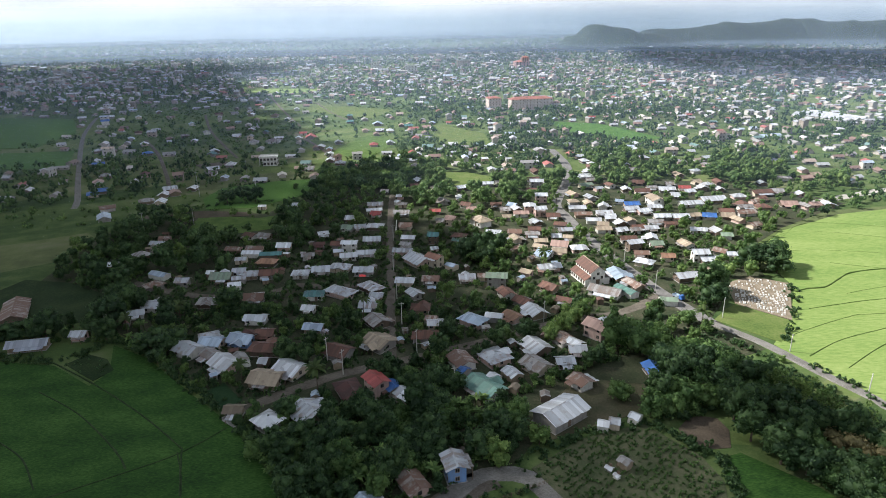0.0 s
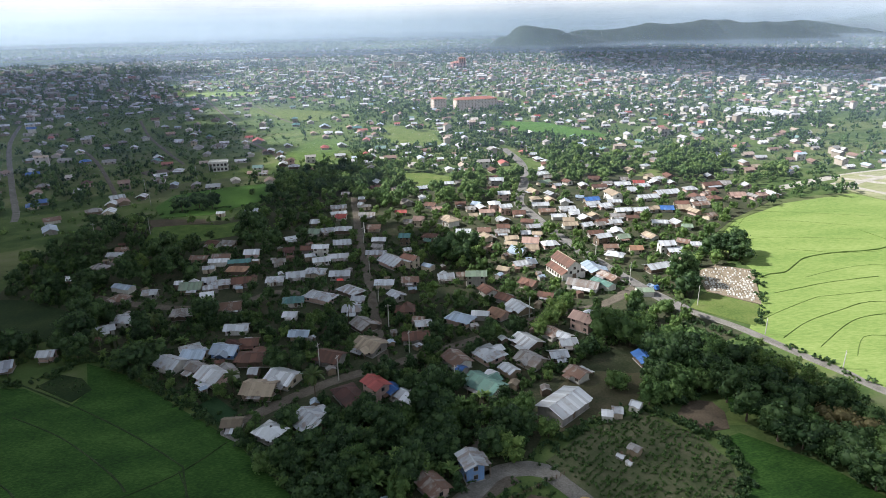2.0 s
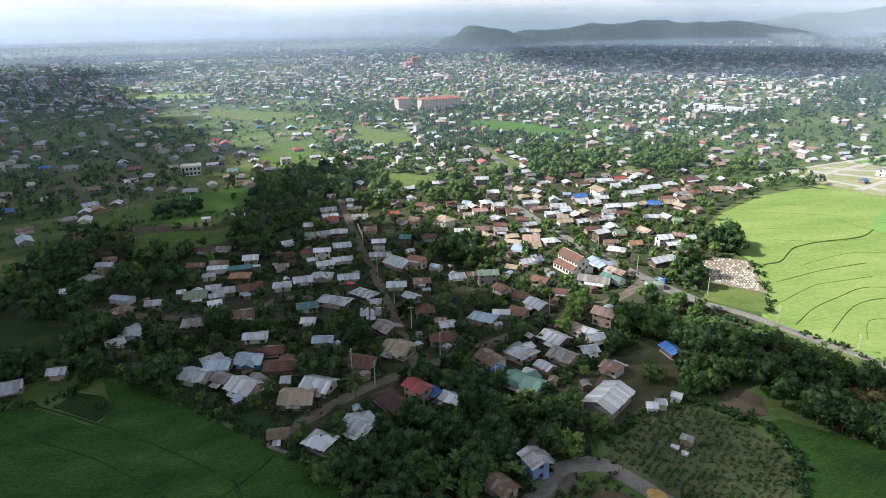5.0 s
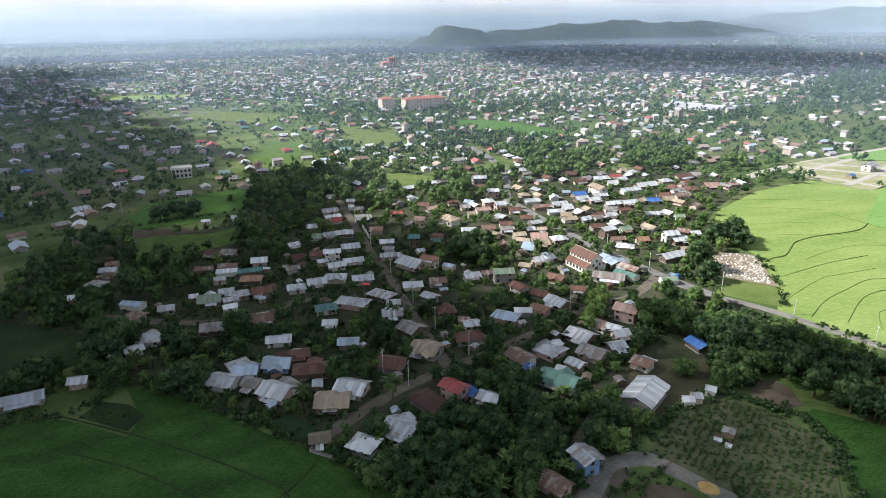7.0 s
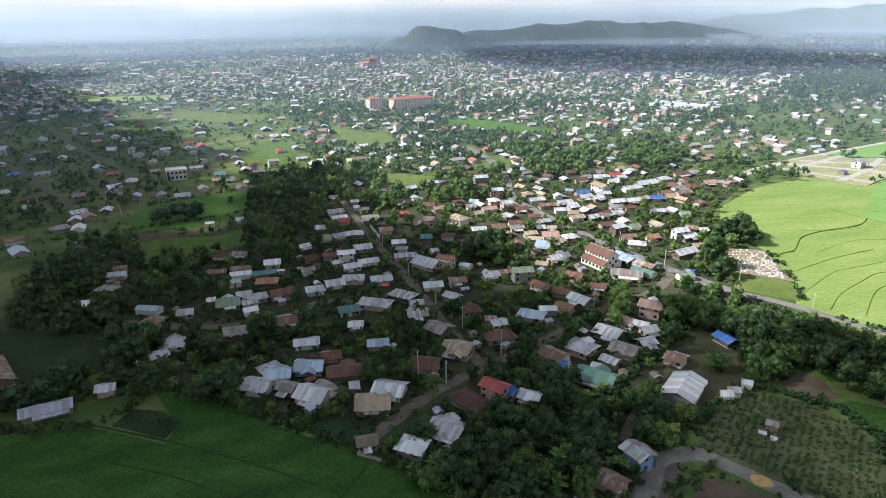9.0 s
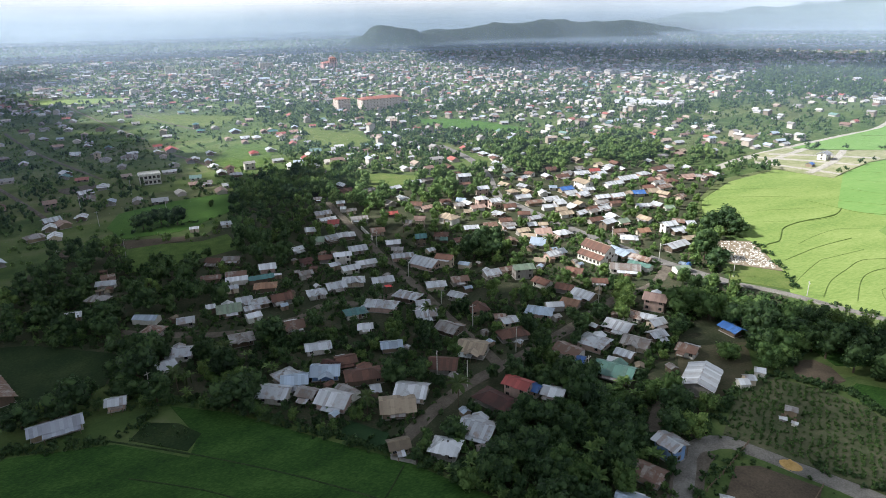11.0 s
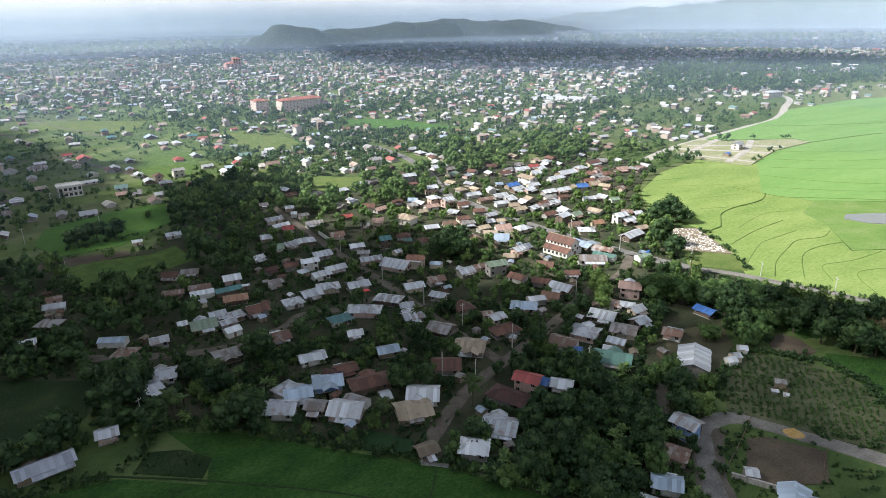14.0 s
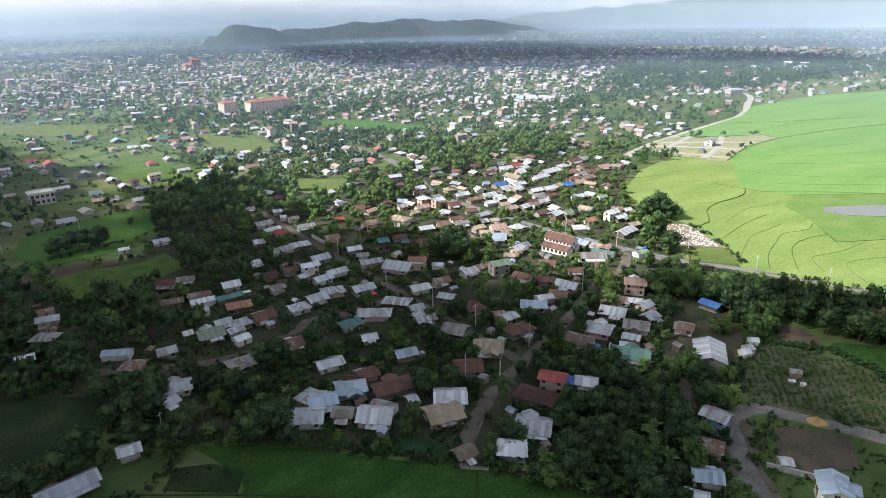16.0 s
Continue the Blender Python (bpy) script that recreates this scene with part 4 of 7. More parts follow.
house(-98.3, 246.3, 3, 3.1, 3.8, "white")
house(-72.9, 220.6, 3, 7.3, 6.7, "rusty")
house(-61.8, 265.4, 9, 5.4, 4.6, "grey")
house(-60.8, 297.2, 20, 5.2, 4.6, "white")
house(-51.2, 280.5, 175, 5.5, 5.0, "rust")
house(-59.6, 280.1, 9, 5.0, 4.6, "dark")
house(-136.5, 292.4, 4, 5.1, 4.2, "rusty")
house(-136.1, 284.2, 174, 7.0, 5.0, "zinc")
house(-137.4, 269.4, 149, 7.6, 5.9, "grey")
house(-143.2, 256.3, 2, 4.9, 4.5, "white")
house(-119.3, 245.3, 155, 8.3, 4.2, "sky")
house(-116.4, 233.8, 150, 6.4, 5.9, "rusty")
house(-106.4, 237.3, 180, 5.4, 5.0, "zinc")
house(-107.8, 214.3, 172, 7.3, 6.7, "zinc")
house(-111.9, 207.8, 24, 5.4, 5.0, "zinc")
house(-123.4, 191.5, 180, 5.0, 4.6, "zinc")
house(-136.7, 185.2, 12, 12.2, 5.5, "sheet")
house(-89.4, 217.5, 3, 7.3, 6.7, "grey")
house(-67.4, 202.8, 177, 7.8, 5.5, "zinc")
house(-61.1, 190.8, 180, 5.9, 5.5, "rust")
house(-65.5, 189.5, 138, 5.4, 5.0, "dark")
house(-67.7, 187.6, 165, 8.2, 7.6, "sky", wall="blue")
house(-79.0, 189.0, 25, 6.4, 5.9, "zinc")
house(-76.8, 185.6, 169, 7.3, 6.7, "sky")
house(-82.7, 180.6, 149, 8.1, 7.1, "zinc")
house(-74.5, 177.0, 141, 5.4, 5.0, "grey")
house(-67.9, 171.8, 142, 8.8, 8.0, "white")
house(-64.3, 174.2, 122, 6.4, 4.2, "grey")
house(-57.6, 180.9, 174, 11.3, 6.7, "rust", hip=True)
house(-56.7, 172.6, 175, 2.8, 4.2, "zinc")
house(-53.2, 162.7, 168, 9.1, 8.4, "tan")
house(-47.4, 168.2, 149, 8.6, 8.0, "white")
house(-57.6, 146.6, 177, 5.0, 4.6, "thatch")
house(-34.5, 178.4, 152, 8.2, 7.6, "rust")
house(-22.5, 184.5, 139, 9.1, 8.4, "tan")
house(-24.6, 199.8, 124, 7.7, 7.1, "grey")
house(-45.7, 195.4, 170, 6.5, 5.0, "sky")
house(-50.4, 210.7, 169, 4.8, 4.4, "white")
house(-20.6, 157.4, 126, 7.3, 5.5, "red", storeys=2, wall="pink")
house(-27.8, 155.7, 117, 11.4, 6.7, "dark", hip=True)
house(-16.2, 157.3, 123, 5.0, 4.6, "blue")
house(-11.7, 153.5, 133, 6.0, 5.5, "white")
house(-37.2, 145.8, 133, 8.6, 7.6, "zinc")
house(-47.4, 141.7, 142, 6.8, 6.3, "white")
house(-5.9, 201.0, 166, 4.0, 4.2, "rusty")
house(-4.6, 197.4, 4, 5.4, 5.0, "zinc")
house(-7.2, 188.7, 178, 9.5, 6.3, "rust", hip=True)
house(13.9, 174.1, 121, 8.6, 8.0, "zinc")
house(3.8, 171.8, 116, 8.5, 6.7, "rusty")
house(4.3, 165.8, 135, 2.4, 4.0, "blue")
house(26.1, 169.0, 126, 8.1, 7.1, "grey")
house(18.4, 164.2, 120, 5.5, 4.2, "zinc")
house(27.5, 180.4, 121, 8.6, 7.6, "white")
house(36.5, 186.3, 119, 8.2, 5.9, "rusty")
house(40.3, 182.1, 129, 4.8, 4.4, "zinc")
house(39.9, 177.8, 3, 5.4, 5.0, "zinc")
house(34.9, 171.0, 4, 5.4, 5.0, "zinc")
house(10.0, 157.0, 129, 11.0, 8.0, "green")
house(12.7, 161.9, 131, 2.9, 4.0, "white")
house(49.0, 190.1, 132, 7.7, 6.7, "pink", storeys=2, wall="pink")
house(37.5, 159.3, 122, 5.9, 5.5, "rusty")
house(60.1, 165.6, 96, 6.9, 5.0, "blue", height=2.2, wall="wood", porch=False)
house(-8.4, 117.2, 121, 7.2, 5.5, "rusty", wall="pink")
house(66.2, 182.6, 22, 5.0, 4.1, "tan")
house(39.1, 138.8, 162, 2.7, 3.0, "white")
house(42.2, 139.8, 162, 2.7, 3.0, "zinc")
house(48.1, 141.9, 139, 2.7, 3.0, "zinc")
house(-17.5, 110.5, 133, 6.4, 5.3, "sky")
house(-25.0, 107.6, 124, 5.0, 4.1, "white")
house(1.3, 103.7, 139, 2.7, 3.0, "zinc")
house(40.7, 124.1, 130, 2.8, 2.4, "grey")
house(36.8, 122.9, 139, 1.6, 1.2, "white", height=1.0)
house(37.9, 120.3, 127, 1.3, 1.1, "white", height=1.0)
house(-157.5, 211, 117, 19.0, 8.6, "rusty", wall="wood", name="long_shed", windows=False, porch=False, label="long old wooden shed under a rust-streaked roof", group="farm buildings")
house(0.9, 121.7, 104, 6.4, 5.3, "zinc", storeys=2, height=4.4, wall="blue")
house(-186, 502, 92, 7.6, 6.1, "teal", name="suburb_house", group="houses of the suburb")
house(-158, 462, 95, 8.5, 6.8, "white", name="suburb_house", group="houses of the suburb")
house(-163, 434, 7, 8.5, 6.8, "grey", name="suburb_house", group="houses of the suburb")
house(-149, 419, 92, 6.8, 5.4, "sky", name="suburb_house", group="houses of the suburb")
house(-160, 392, 90, 6.8, 5.4, "white", name="suburb_house", group="houses of the suburb")
house(-167, 360, 99, 7.6, 6.1, "white", name="suburb_house", group="houses of the suburb")
house(-172, 377, 99, 6.8, 5.4, "white", name="suburb_house", group="houses of the suburb")
house(-192, 587, 3, 7.6, 6.1, "white", name="suburb_house", group="houses of the suburb")
house(-189, 622, 100, 6.8, 5.4, "white", name="suburb_house", group="houses of the suburb")
house(-167, 554, 100, 10.2, 8.2, "grey", name="suburb_house", group="houses of the suburb")
house(-174, 568, 90, 6.8, 5.4, "grey", storeys=2, name="suburb_house", group="houses of the suburb")
house(-151, 557, 2, 11.9, 9.5, "grey", name="suburb_house", group="houses of the suburb")
house(-171, 607, 92, 6.8, 5.4, "teal", name="suburb_house", group="houses of the suburb")
house(-133, 596, 6, 6.8, 5.4, "red", name="suburb_house", group="houses of the suburb")
house(-122, 576, 98, 11.0, 8.8, "red", name="suburb_house", group="houses of the suburb")
house(-132, 570, 100, 6.0, 4.8, "white", name="suburb_house", group="houses of the suburb")
house(-104, 527, 93, 8.5, 6.8, "white", name="suburb_house", group="houses of the suburb")
house(-107, 523, 97, 7.6, 6.1, "rust", name="suburb_house", group="houses of the suburb")
house(-93, 548, 99, 6.8, 5.4, "zinc", name="suburb_house", group="houses of the suburb")
house(-95, 516, 90, 6.0, 4.8, "sky", name="suburb_house", group="houses of the suburb")
house(-91, 496, 98, 6.8, 5.4, "white", name="suburb_house", group="houses of the suburb")
house(-87, 473, 93, 7.6, 6.1, "white", name="suburb_house", group="houses of the suburb")
house(-81, 473, 92, 6.8, 5.4, "rust", storeys=2, name="suburb_house", group="houses of the suburb")
house(-78, 463, 2, 7.6, 6.1, "zinc", name="suburb_house", group="houses of the suburb")
house(-104, 446, 4, 6.8, 5.4, "pink", name="suburb_house", group="houses of the suburb")
house(-97, 445, 9, 6.8, 5.4, "grey", name="suburb_house", group="houses of the suburb")
house(-61, 535, 95, 8.5, 6.8, "red", name="suburb_house", group="houses of the suburb")
house(-104, 347, 0, 4.2, 3.4, "white", name="suburb_house", group="houses of the suburb")
house(-88, 350, 2, 6.8, 5.4, "zinc", name="suburb_house", group="houses of the suburb")
house(-190, 841, 7, 7.6, 6.1, "white", name="suburb_house", group="houses of the suburb")
house(-176, 838, 3, 8.5, 6.8, "grey", storeys=2, name="suburb_house", group="houses of the suburb")
house(-177, 771, 98, 7.6, 6.1, "white", name="suburb_house", group="houses of the suburb")
house(-190, 718, 92, 10.2, 8.2, "dark", name="suburb_house", group="houses of the suburb")
house(-160, 668, 99, 7.6, 6.1, "grey", name="suburb_house", group="houses of the suburb")
house(-132, 702, 91, 8.5, 6.8, "white", name="suburb_house", group="houses of the suburb")
house(-103, 693, 98, 7.6, 6.1, "teal", storeys=2, name="suburb_house", group="houses of the suburb")
house(-99, 666, 0, 7.6, 6.1, "teal", name="suburb_house", group="houses of the suburb")
house(-69, 649, 94, 10.2, 8.2, "sky", name="suburb_house", group="houses of the suburb")
house(-77, 609, 96, 6.8, 5.4, "pink", name="suburb_house", group="houses of the suburb")
house(-219, 728, 90, 8.5, 6.8, "white", name="suburb_house", group="houses of the suburb")
house(-63, 610, 1, 7.6, 6.1, "white", name="suburb_house", group="houses of the suburb")
house(-53, 607, 99, 8.5, 6.8, "white", name="suburb_house", group="houses of the suburb")
house(-44, 637, 91, 7.6, 6.1, "pink", name="suburb_house", group="houses of the suburb")
house(-27, 498, 90, 6.8, 5.4, "red", name="suburb_house", group="houses of the suburb")
house(-22, 489, 94, 6.8, 5.4, "white", name="suburb_house", group="houses of the suburb")
house(-6, 509, 10, 6.0, 4.8, "zinc", name="suburb_house", group="houses of the suburb")
house(6, 496, 0, 5.1, 4.1, "white", name="suburb_house", group="houses of the suburb")
house(1, 480, 10, 5.1, 4.1, "white", name="suburb_house", group="houses of the suburb")
house(16, 492, 7, 6.0, 4.8, "zinc", name="suburb_house", group="houses of the suburb")
house(31, 514, 1, 7.6, 6.1, "white", name="suburb_house", group="houses of the suburb")
house(22, 482, 95, 5.1, 4.1, "white", storeys=2, name="suburb_house", group="houses of the suburb")
house(28, 470, 10, 5.1, 4.1, "white", name="suburb_house", group="houses of the suburb")
house(41, 476, 92, 6.0, 4.8, "white", name="suburb_house", group="houses of the suburb")
house(46, 469, 6, 4.2, 3.4, "white", name="suburb_house", group="houses of the suburb")
house(31, 435, 96, 6.8, 5.4, "white", name="suburb_house", group="houses of the suburb")
house(36, 432, 1, 5.1, 4.1, "zinc", name="suburb_house", group="houses of the suburb")
house(75, 500, 99, 7.6, 6.1, "white", name="suburb_house", group="houses of the suburb")
house(48, 504, 98, 6.8, 5.4, "zinc", name="suburb_house", group="houses of the suburb")
house(99, 523, 4, 6.8, 5.4, "zinc", name="suburb_house", group="houses of the suburb")
house(99, 514, 93, 6.8, 5.4, "rust", name="suburb_house", group="houses of the suburb")
house(103, 498, 7, 6.0, 4.8, "zinc", name="suburb_house", group="houses of the suburb")
house(100, 475, 7, 7.6, 6.1, "white", name="suburb_house", group="houses of the suburb")
house(100, 460, 99, 7.6, 6.1, "white", name="suburb_house", group="houses of the suburb")
house(103, 448, 94, 7.6, 6.1, "white", name="suburb_house", group="houses of the suburb")
house(95, 424, 94, 6.8, 5.4, "white", name="suburb_house", group="houses of the suburb")
house(90, 410, 8, 6.8, 5.4, "white", name="suburb_house", group="houses of the suburb")
house(-37, 633, 7, 8.5, 6.8, "teal", name="suburb_house", group="houses of the suburb")
house(-19, 623, 1, 7.6, 6.1, "pink", name="suburb_house", group="houses of the suburb")
house(-33, 590, 100, 6.8, 5.4, "pink", storeys=2, name="suburb_house", group="houses of the suburb")
house(-48, 543, 97, 7.6, 6.1, "zinc", name="suburb_house", group="houses of the suburb")
house(24, 634, 3, 7.6, 6.1, "rust", name="suburb_house", group="houses of the suburb")
house(20, 648, 10, 6.8, 5.4, "white", name="suburb_house", group="houses of the suburb")
house(45, 641, 2, 7.6, 6.1, "white", name="suburb_house", group="houses of the suburb")
house(42, 588, 90, 6.8, 5.4, "white", name="suburb_house", group="houses of the suburb")
house(45, 662, 95, 6.0, 4.8, "white", name="suburb_house", group="houses of the suburb")
house(43, 612, 8, 6.8, 5.4, "white", name="suburb_house", group="houses of the suburb")
house(123, 683, 8, 6.8, 5.4, "pink", name="suburb_house", group="houses of the suburb")
house(134, 687, 98, 7.6, 6.1, "pink", name="suburb_house", group="houses of the suburb")
house(128, 656, 8, 6.8, 5.4, "white", name="suburb_house", group="houses of the suburb")
house(152, 676, 0, 6.8, 5.4, "red", name="suburb_house", group="houses of the suburb")
house(167, 672, 7, 7.6, 6.1, "pink", name="suburb_house", group="houses of the suburb")

house(28.9, 143.7, 39, 13.2, 9.0, "white", wall="block", name="barn", height=3.1, rise=1.4, windows=False, porch=False, label="long grey block barn under a shiny new zinc gable roof", group="farm buildings")
house(-0.9, 92.2, 218, 7.4, 6.1, "sky", storeys=2, wall="white", label="white two-storey house under a pale blue roof by the road")
house(17.0, 313.0, -60, 10.7, 7.6, "tan", wall="white", name="village_hall", height=3.5, label="white hall under a tan gabled roof among trees")

# ---- single buildings ----
def windowed(root, spots, scale=1.0):
    for x, y, z, a in spots:
        w = add("window", WIN_FRAME, root, Matrix.LocRotScale((x, y, z), Euler((0, 0, radians(a))), (scale, 1, scale)))
        add("pane", WIN_PANE, w)


def prism(v, f, x0, x1, profile):
    """Adds a solid of the given outline in y and z, from x0 to x1."""
    b, k = len(v), len(profile)
    v += [(x0, y, z) for y, z in profile] + [(x1, y, z) for y, z in profile]
    f += [tuple(range(b + k - 1, b - 1, -1)), tuple(range(b + k, b + 2 * k))]
    f += [(b + i, b + (i + 1) % k, b + k + (i + 1) % k, b + k + i) for i in range(k)]


def church(x, y, turn):
    rnd = random.Random(3)
    root = tagged(new("church", None), "white church with a red-brown two-tier metal roof", "church")
    root.matrix_basis = pose(x, y, 0, 0, 0, turn) @ Matrix.Scale(0.88, 4)
    BUILT.append((x, y, 9.0))
    v, f = [], []
    prism(v, f, -7.5, 7.5, [(-3.4, 0), (3.4, 0), (3.4, 6.6), (0, 9.0), (-3.4, 6.6)])
    add("nave", mesh_of("nave", v, f, WALLS["white"]), root)
    for side in (-1, 1):
        v, f = [], []
        box(v, f, -7.2, 3.4 if side > 0 else -6.0, 0, 7.2, 6.0 if side > 0 else -3.4, 3.2)
        add("aisle", mesh_of("aisle", v, f, WALLS["white"]), root)
        line = []
        for i in range(16):
            u, lap = -7.5 + i, rnd.uniform(-0.1, 0.1)
            line.append([(u, side * (6.5 + lap), 3.0), (u, side * 3.42, 4.8)])
        v, f = [], []
        sheet_slope(v, f, line if side > 0 else line[::-1], rnd, 0.07)
        add("aisle_roof", mesh_of("aisle_roof", v, f, ROOFS["rust"]), root)
        windowed(root, [(u, side * 3.44, 5.7, 0 if side < 0 else 180) for u in (-6.0, -4.0, -2.0, 0, 2.0, 4.0, 6.0)], 0.9)
        windowed(root, [(u, side * 6.04, 1.7, 0 if side < 0 else 180) for u in (-5.8, -3.5, -1.2, 1.2, 3.5, 5.8)], 1.2)
    me = roof_mesh(15.0, 6.8, 6.7, 2.4, ROOFS["rust"], False, rnd)[0]
    add("roof", me, root)
    add("ridge_cap", box_mesh("ridge_cap", ROOFS["tan"], (-7.9, -0.22, 9.06, 7.9, 0.22, 9.24)), root)
    for k in (-1, 1):
        add("door", DOOR, root, Matrix.LocRotScale((k * 7.54, 0, 0), Euler((0, 0, radians(90 * k))), (1.8, 1, 1.4)))
        windowed(root, [(k * 7.54, 0, 5.6, 90 * k), (k * 7.54, -1.9, 3.8, 90 * k), (k * 7.54, 1.9, 3.8, 90 * k)], 1.1)
    return root


church(57, 239, 105)


def block(name, label, x, y, turn, L, W, floors, roof, wall, bays, category="building", rise=None, flat=False, scale=1.2):
    """A building of several floors with rows of windows."""
    rnd = random.Random(int(x + y))
    h = floors * 3.1
    root = tagged(new(name, None), label, category)
    root.matrix_basis = pose(x, y, 0, 0, 0, turn)
    BUILT.append((x, y, max(L, W) * 0.55))
    add("wall", box_mesh("wall", WALLS[wall], (-L / 2, -W / 2, 0, L / 2, W / 2, h)), root)
    for k in range(1, floors):
        add("floor_band", box_mesh("floor_band", CONCRETE, (-L / 2 - 0.2, -W / 2 - 0.2, k * 3.1 - 0.15, L / 2 + 0.2, W / 2 + 0.2, k * 3.1 + 0.1)), root)
    if flat:
        v, f = [], []
        box(v, f, -L / 2 - 0.5, -W / 2 - 0.5, h, L / 2 + 0.5, W / 2 + 0.5, h + 0.25)
        for q in ((-L / 2, -W / 2 - 0.4, L / 2, -W / 2 - 0.2), (-L / 2, W / 2 + 0.2, L / 2, W / 2 + 0.4)):
            box(v, f, q[0], q[1], h + 0.25, q[2], q[3], h + 0.95)
        add("roof", mesh_of("roof", v, f, WALLS["white"]), root)
    else:
        add("roof", roof_mesh(L, W, h + 0.05, rise or W * 0.22, ROOFS[roof], True, rnd, 0.8, 1.5)[0], root)
    for k in range(floors):
        spots = []
        for i in range(bays):
            u = -L / 2 + L * (i + 0.5) / bays
            spots += [(u, -W / 2 - 0.03, k * 3.1 + 1.7, 0), (u, W / 2 + 0.03, k * 3.1 + 1.7, 180)]
        for i in range(3):
            u = -W / 2 + W * (i + 0.5) / 3
            spots += [(L / 2 + 0.03, u, k * 3.1 + 1.7, 90), (-L / 2 - 0.03, u, k * 3.1 + 1.7, -90)]
        windowed(root, spots, scale)
    return root


block("hotel", "long cream four-storey hotel under a red roof", 98, 757, 12, 50, 14, 4, "brick", "blush", 12, "hotel", rise=2.2, scale=0.9)
block("hotel_wing", "square cream block with a red roof beside the hotel", 56, 768, 12, 15, 14, 4, "brick", "blush", 4, "hotel", rise=2.0, scale=0.9)
block("market_hall", "great red-roofed hall in the middle of the town", 163, 1428, 5, 30, 24, 4, "brick", "brick", 4, "hall", rise=4.0, scale=2.0)
block("market_annex", "smaller red-roofed tower of the town hall", 170, 1424, 5, 15, 12, 7, "brick", "brick", 3, "hall", rise=3.0, scale=2.0)
block("concrete_building", "white two-storey concrete building with open galleries", -131, 466, 8, 12.5, 9, 2, "white", "white", 5, flat=True, scale=1.5)
block("school", "long white two-storey school by the field road", 618, 536, -12, 20, 9, 2, "white", "white", 6, "school")
block("town_block", "pale multi-storey block in the town centre", -70, 1350, 5, 24, 13, 4, "white", "white", 4, flat=True, scale=1.1)
block("town_block", "pale multi-storey block in the town centre", -150, 1420, 5, 18, 12, 5, "white", "white", 3, flat=True, scale=1.1)
block("town_block", "pale multi-storey block in the town centre", 40, 1500, 5, 28, 12, 4, "white", "cream", 5, flat=True, scale=1.1)
for i in range(3):
    house(372 + 12 * i * 0.9 + 8, 655 + 12 * i * 0.45, -65, 60, 9, "white", wall="white", name="long_shed", windows=False, porch=False, label="very long white shed in the town", group="long sheds")


house(312, 349, 20, 9, 7, "zinc", storeys=2, wall="white", name="site_house", label="white two-storey house being built on the lots", group="houses of the suburb")
house(285, 336, 20, 5, 4, "blue", name="site_shed", label="blue tarpaulin shelter on the building lots")



# the scattered houses of the western suburb
for x, y, roof, storeys in [
        (-394, 699, "white", 2),
        (-337, 622, "grey", 1),
        (-356, 673, "blue", 2),
        (-286, 521, "zinc", 1),
        (-274, 519, "rusty", 1),
        (-258, 467, "blue", 1),
        (-234, 429, "grey", 1),
        (-229, 410, "pink", 1),
        (-217, 380, "blue", 1),
        (-216, 387, "blue", 1),
        (-261, 551, "white", 1),
        (-240, 509, "blue", 1),
        (-207, 431, "rust", 1),
        (-203, 408, "zinc", 1),
        (-192, 348, "rusty", 1),
        (-185, 330, "sky", 1),
        (-176, 362, "grey", 1),
        (-167, 381, "pink", 1),
        (-174, 391, "zinc", 1),
        (-166, 447, "white", 1),
        (-187, 513, "white", 1),
        (-241, 590, "grey", 1),
        (-295, 614, "rust", 1),
        (-282, 624, "zinc", 1),
        (-304, 713, "rusty", 1),
        (-261, 662, "sky", 1),
        (-227, 608, "grey", 1),
        (-212, 631, "pink", 1),
        (-228, 757, "zinc", 1),
        (-341, 717, "white", 1),
        (-295, 802, "white", 1),
        (-242, 741, "grey", 1),
        (-258, 735, "rust", 1),
        (-231, 679, "zinc", 1),
        (-249, 576, "rusty", 1),
        (-285, 577, "sky", 1),
        (-348, 624, "grey", 1),
        (-329, 788, "pink", 1),
        (-337, 761, "zinc", 1),
        (-376, 724, "white", 1),
        (-268, 865, "white", 1),
        (-288, 882, "grey", 1),
]:
    if clear(x, y, 2.0):
        house(x, y, 28 + 90 * (int(x) % 2), 8.2 if y > 345 else 11.0, 6.6, roof, storeys=storeys, name="suburb_house", group="houses of the suburb", plain=True)


more = random.Random(17)
made = 0
for _ in range(900):
    x, y = more.uniform(-20, 225), more.uniform(255, 405)
    if made < 46 and inside(x, y, [(12, 330), (22, 275), (40, 240), (60, 250), (95, 250), (125, 262), (160, 305), (220, 345), (200, 390), (120, 400), (60, 365), (-15, 372)]) and clear(x, y, 2.9):
        made += 1
        house(x, y, more.choice((5, 95)) + more.uniform(-20, 20), more.uniform(5, 7.5), more.uniform(4.6, 6), more.choice(("white", "zinc", "rust", "white", "white", "rusty", "tan", "grey", "pink")))


# houses in the groves behind the village
made = 0
for _ in range(900):
    x, y = more.uniform(-40, 240), more.uniform(385, 478)
    if made < 30 and inside(x, y, VILLAGE_LAND) and clear(x, y, 3.2):
        made += 1
        house(x, y, more.choice((5, 95)) + more.uniform(-20, 20), more.uniform(6, 8.5), more.uniform(5, 6.5), more.choice(("white", "zinc", "rust", "grey", "white", "white", "tan", "pink")), plain=True, group="houses of the suburb")

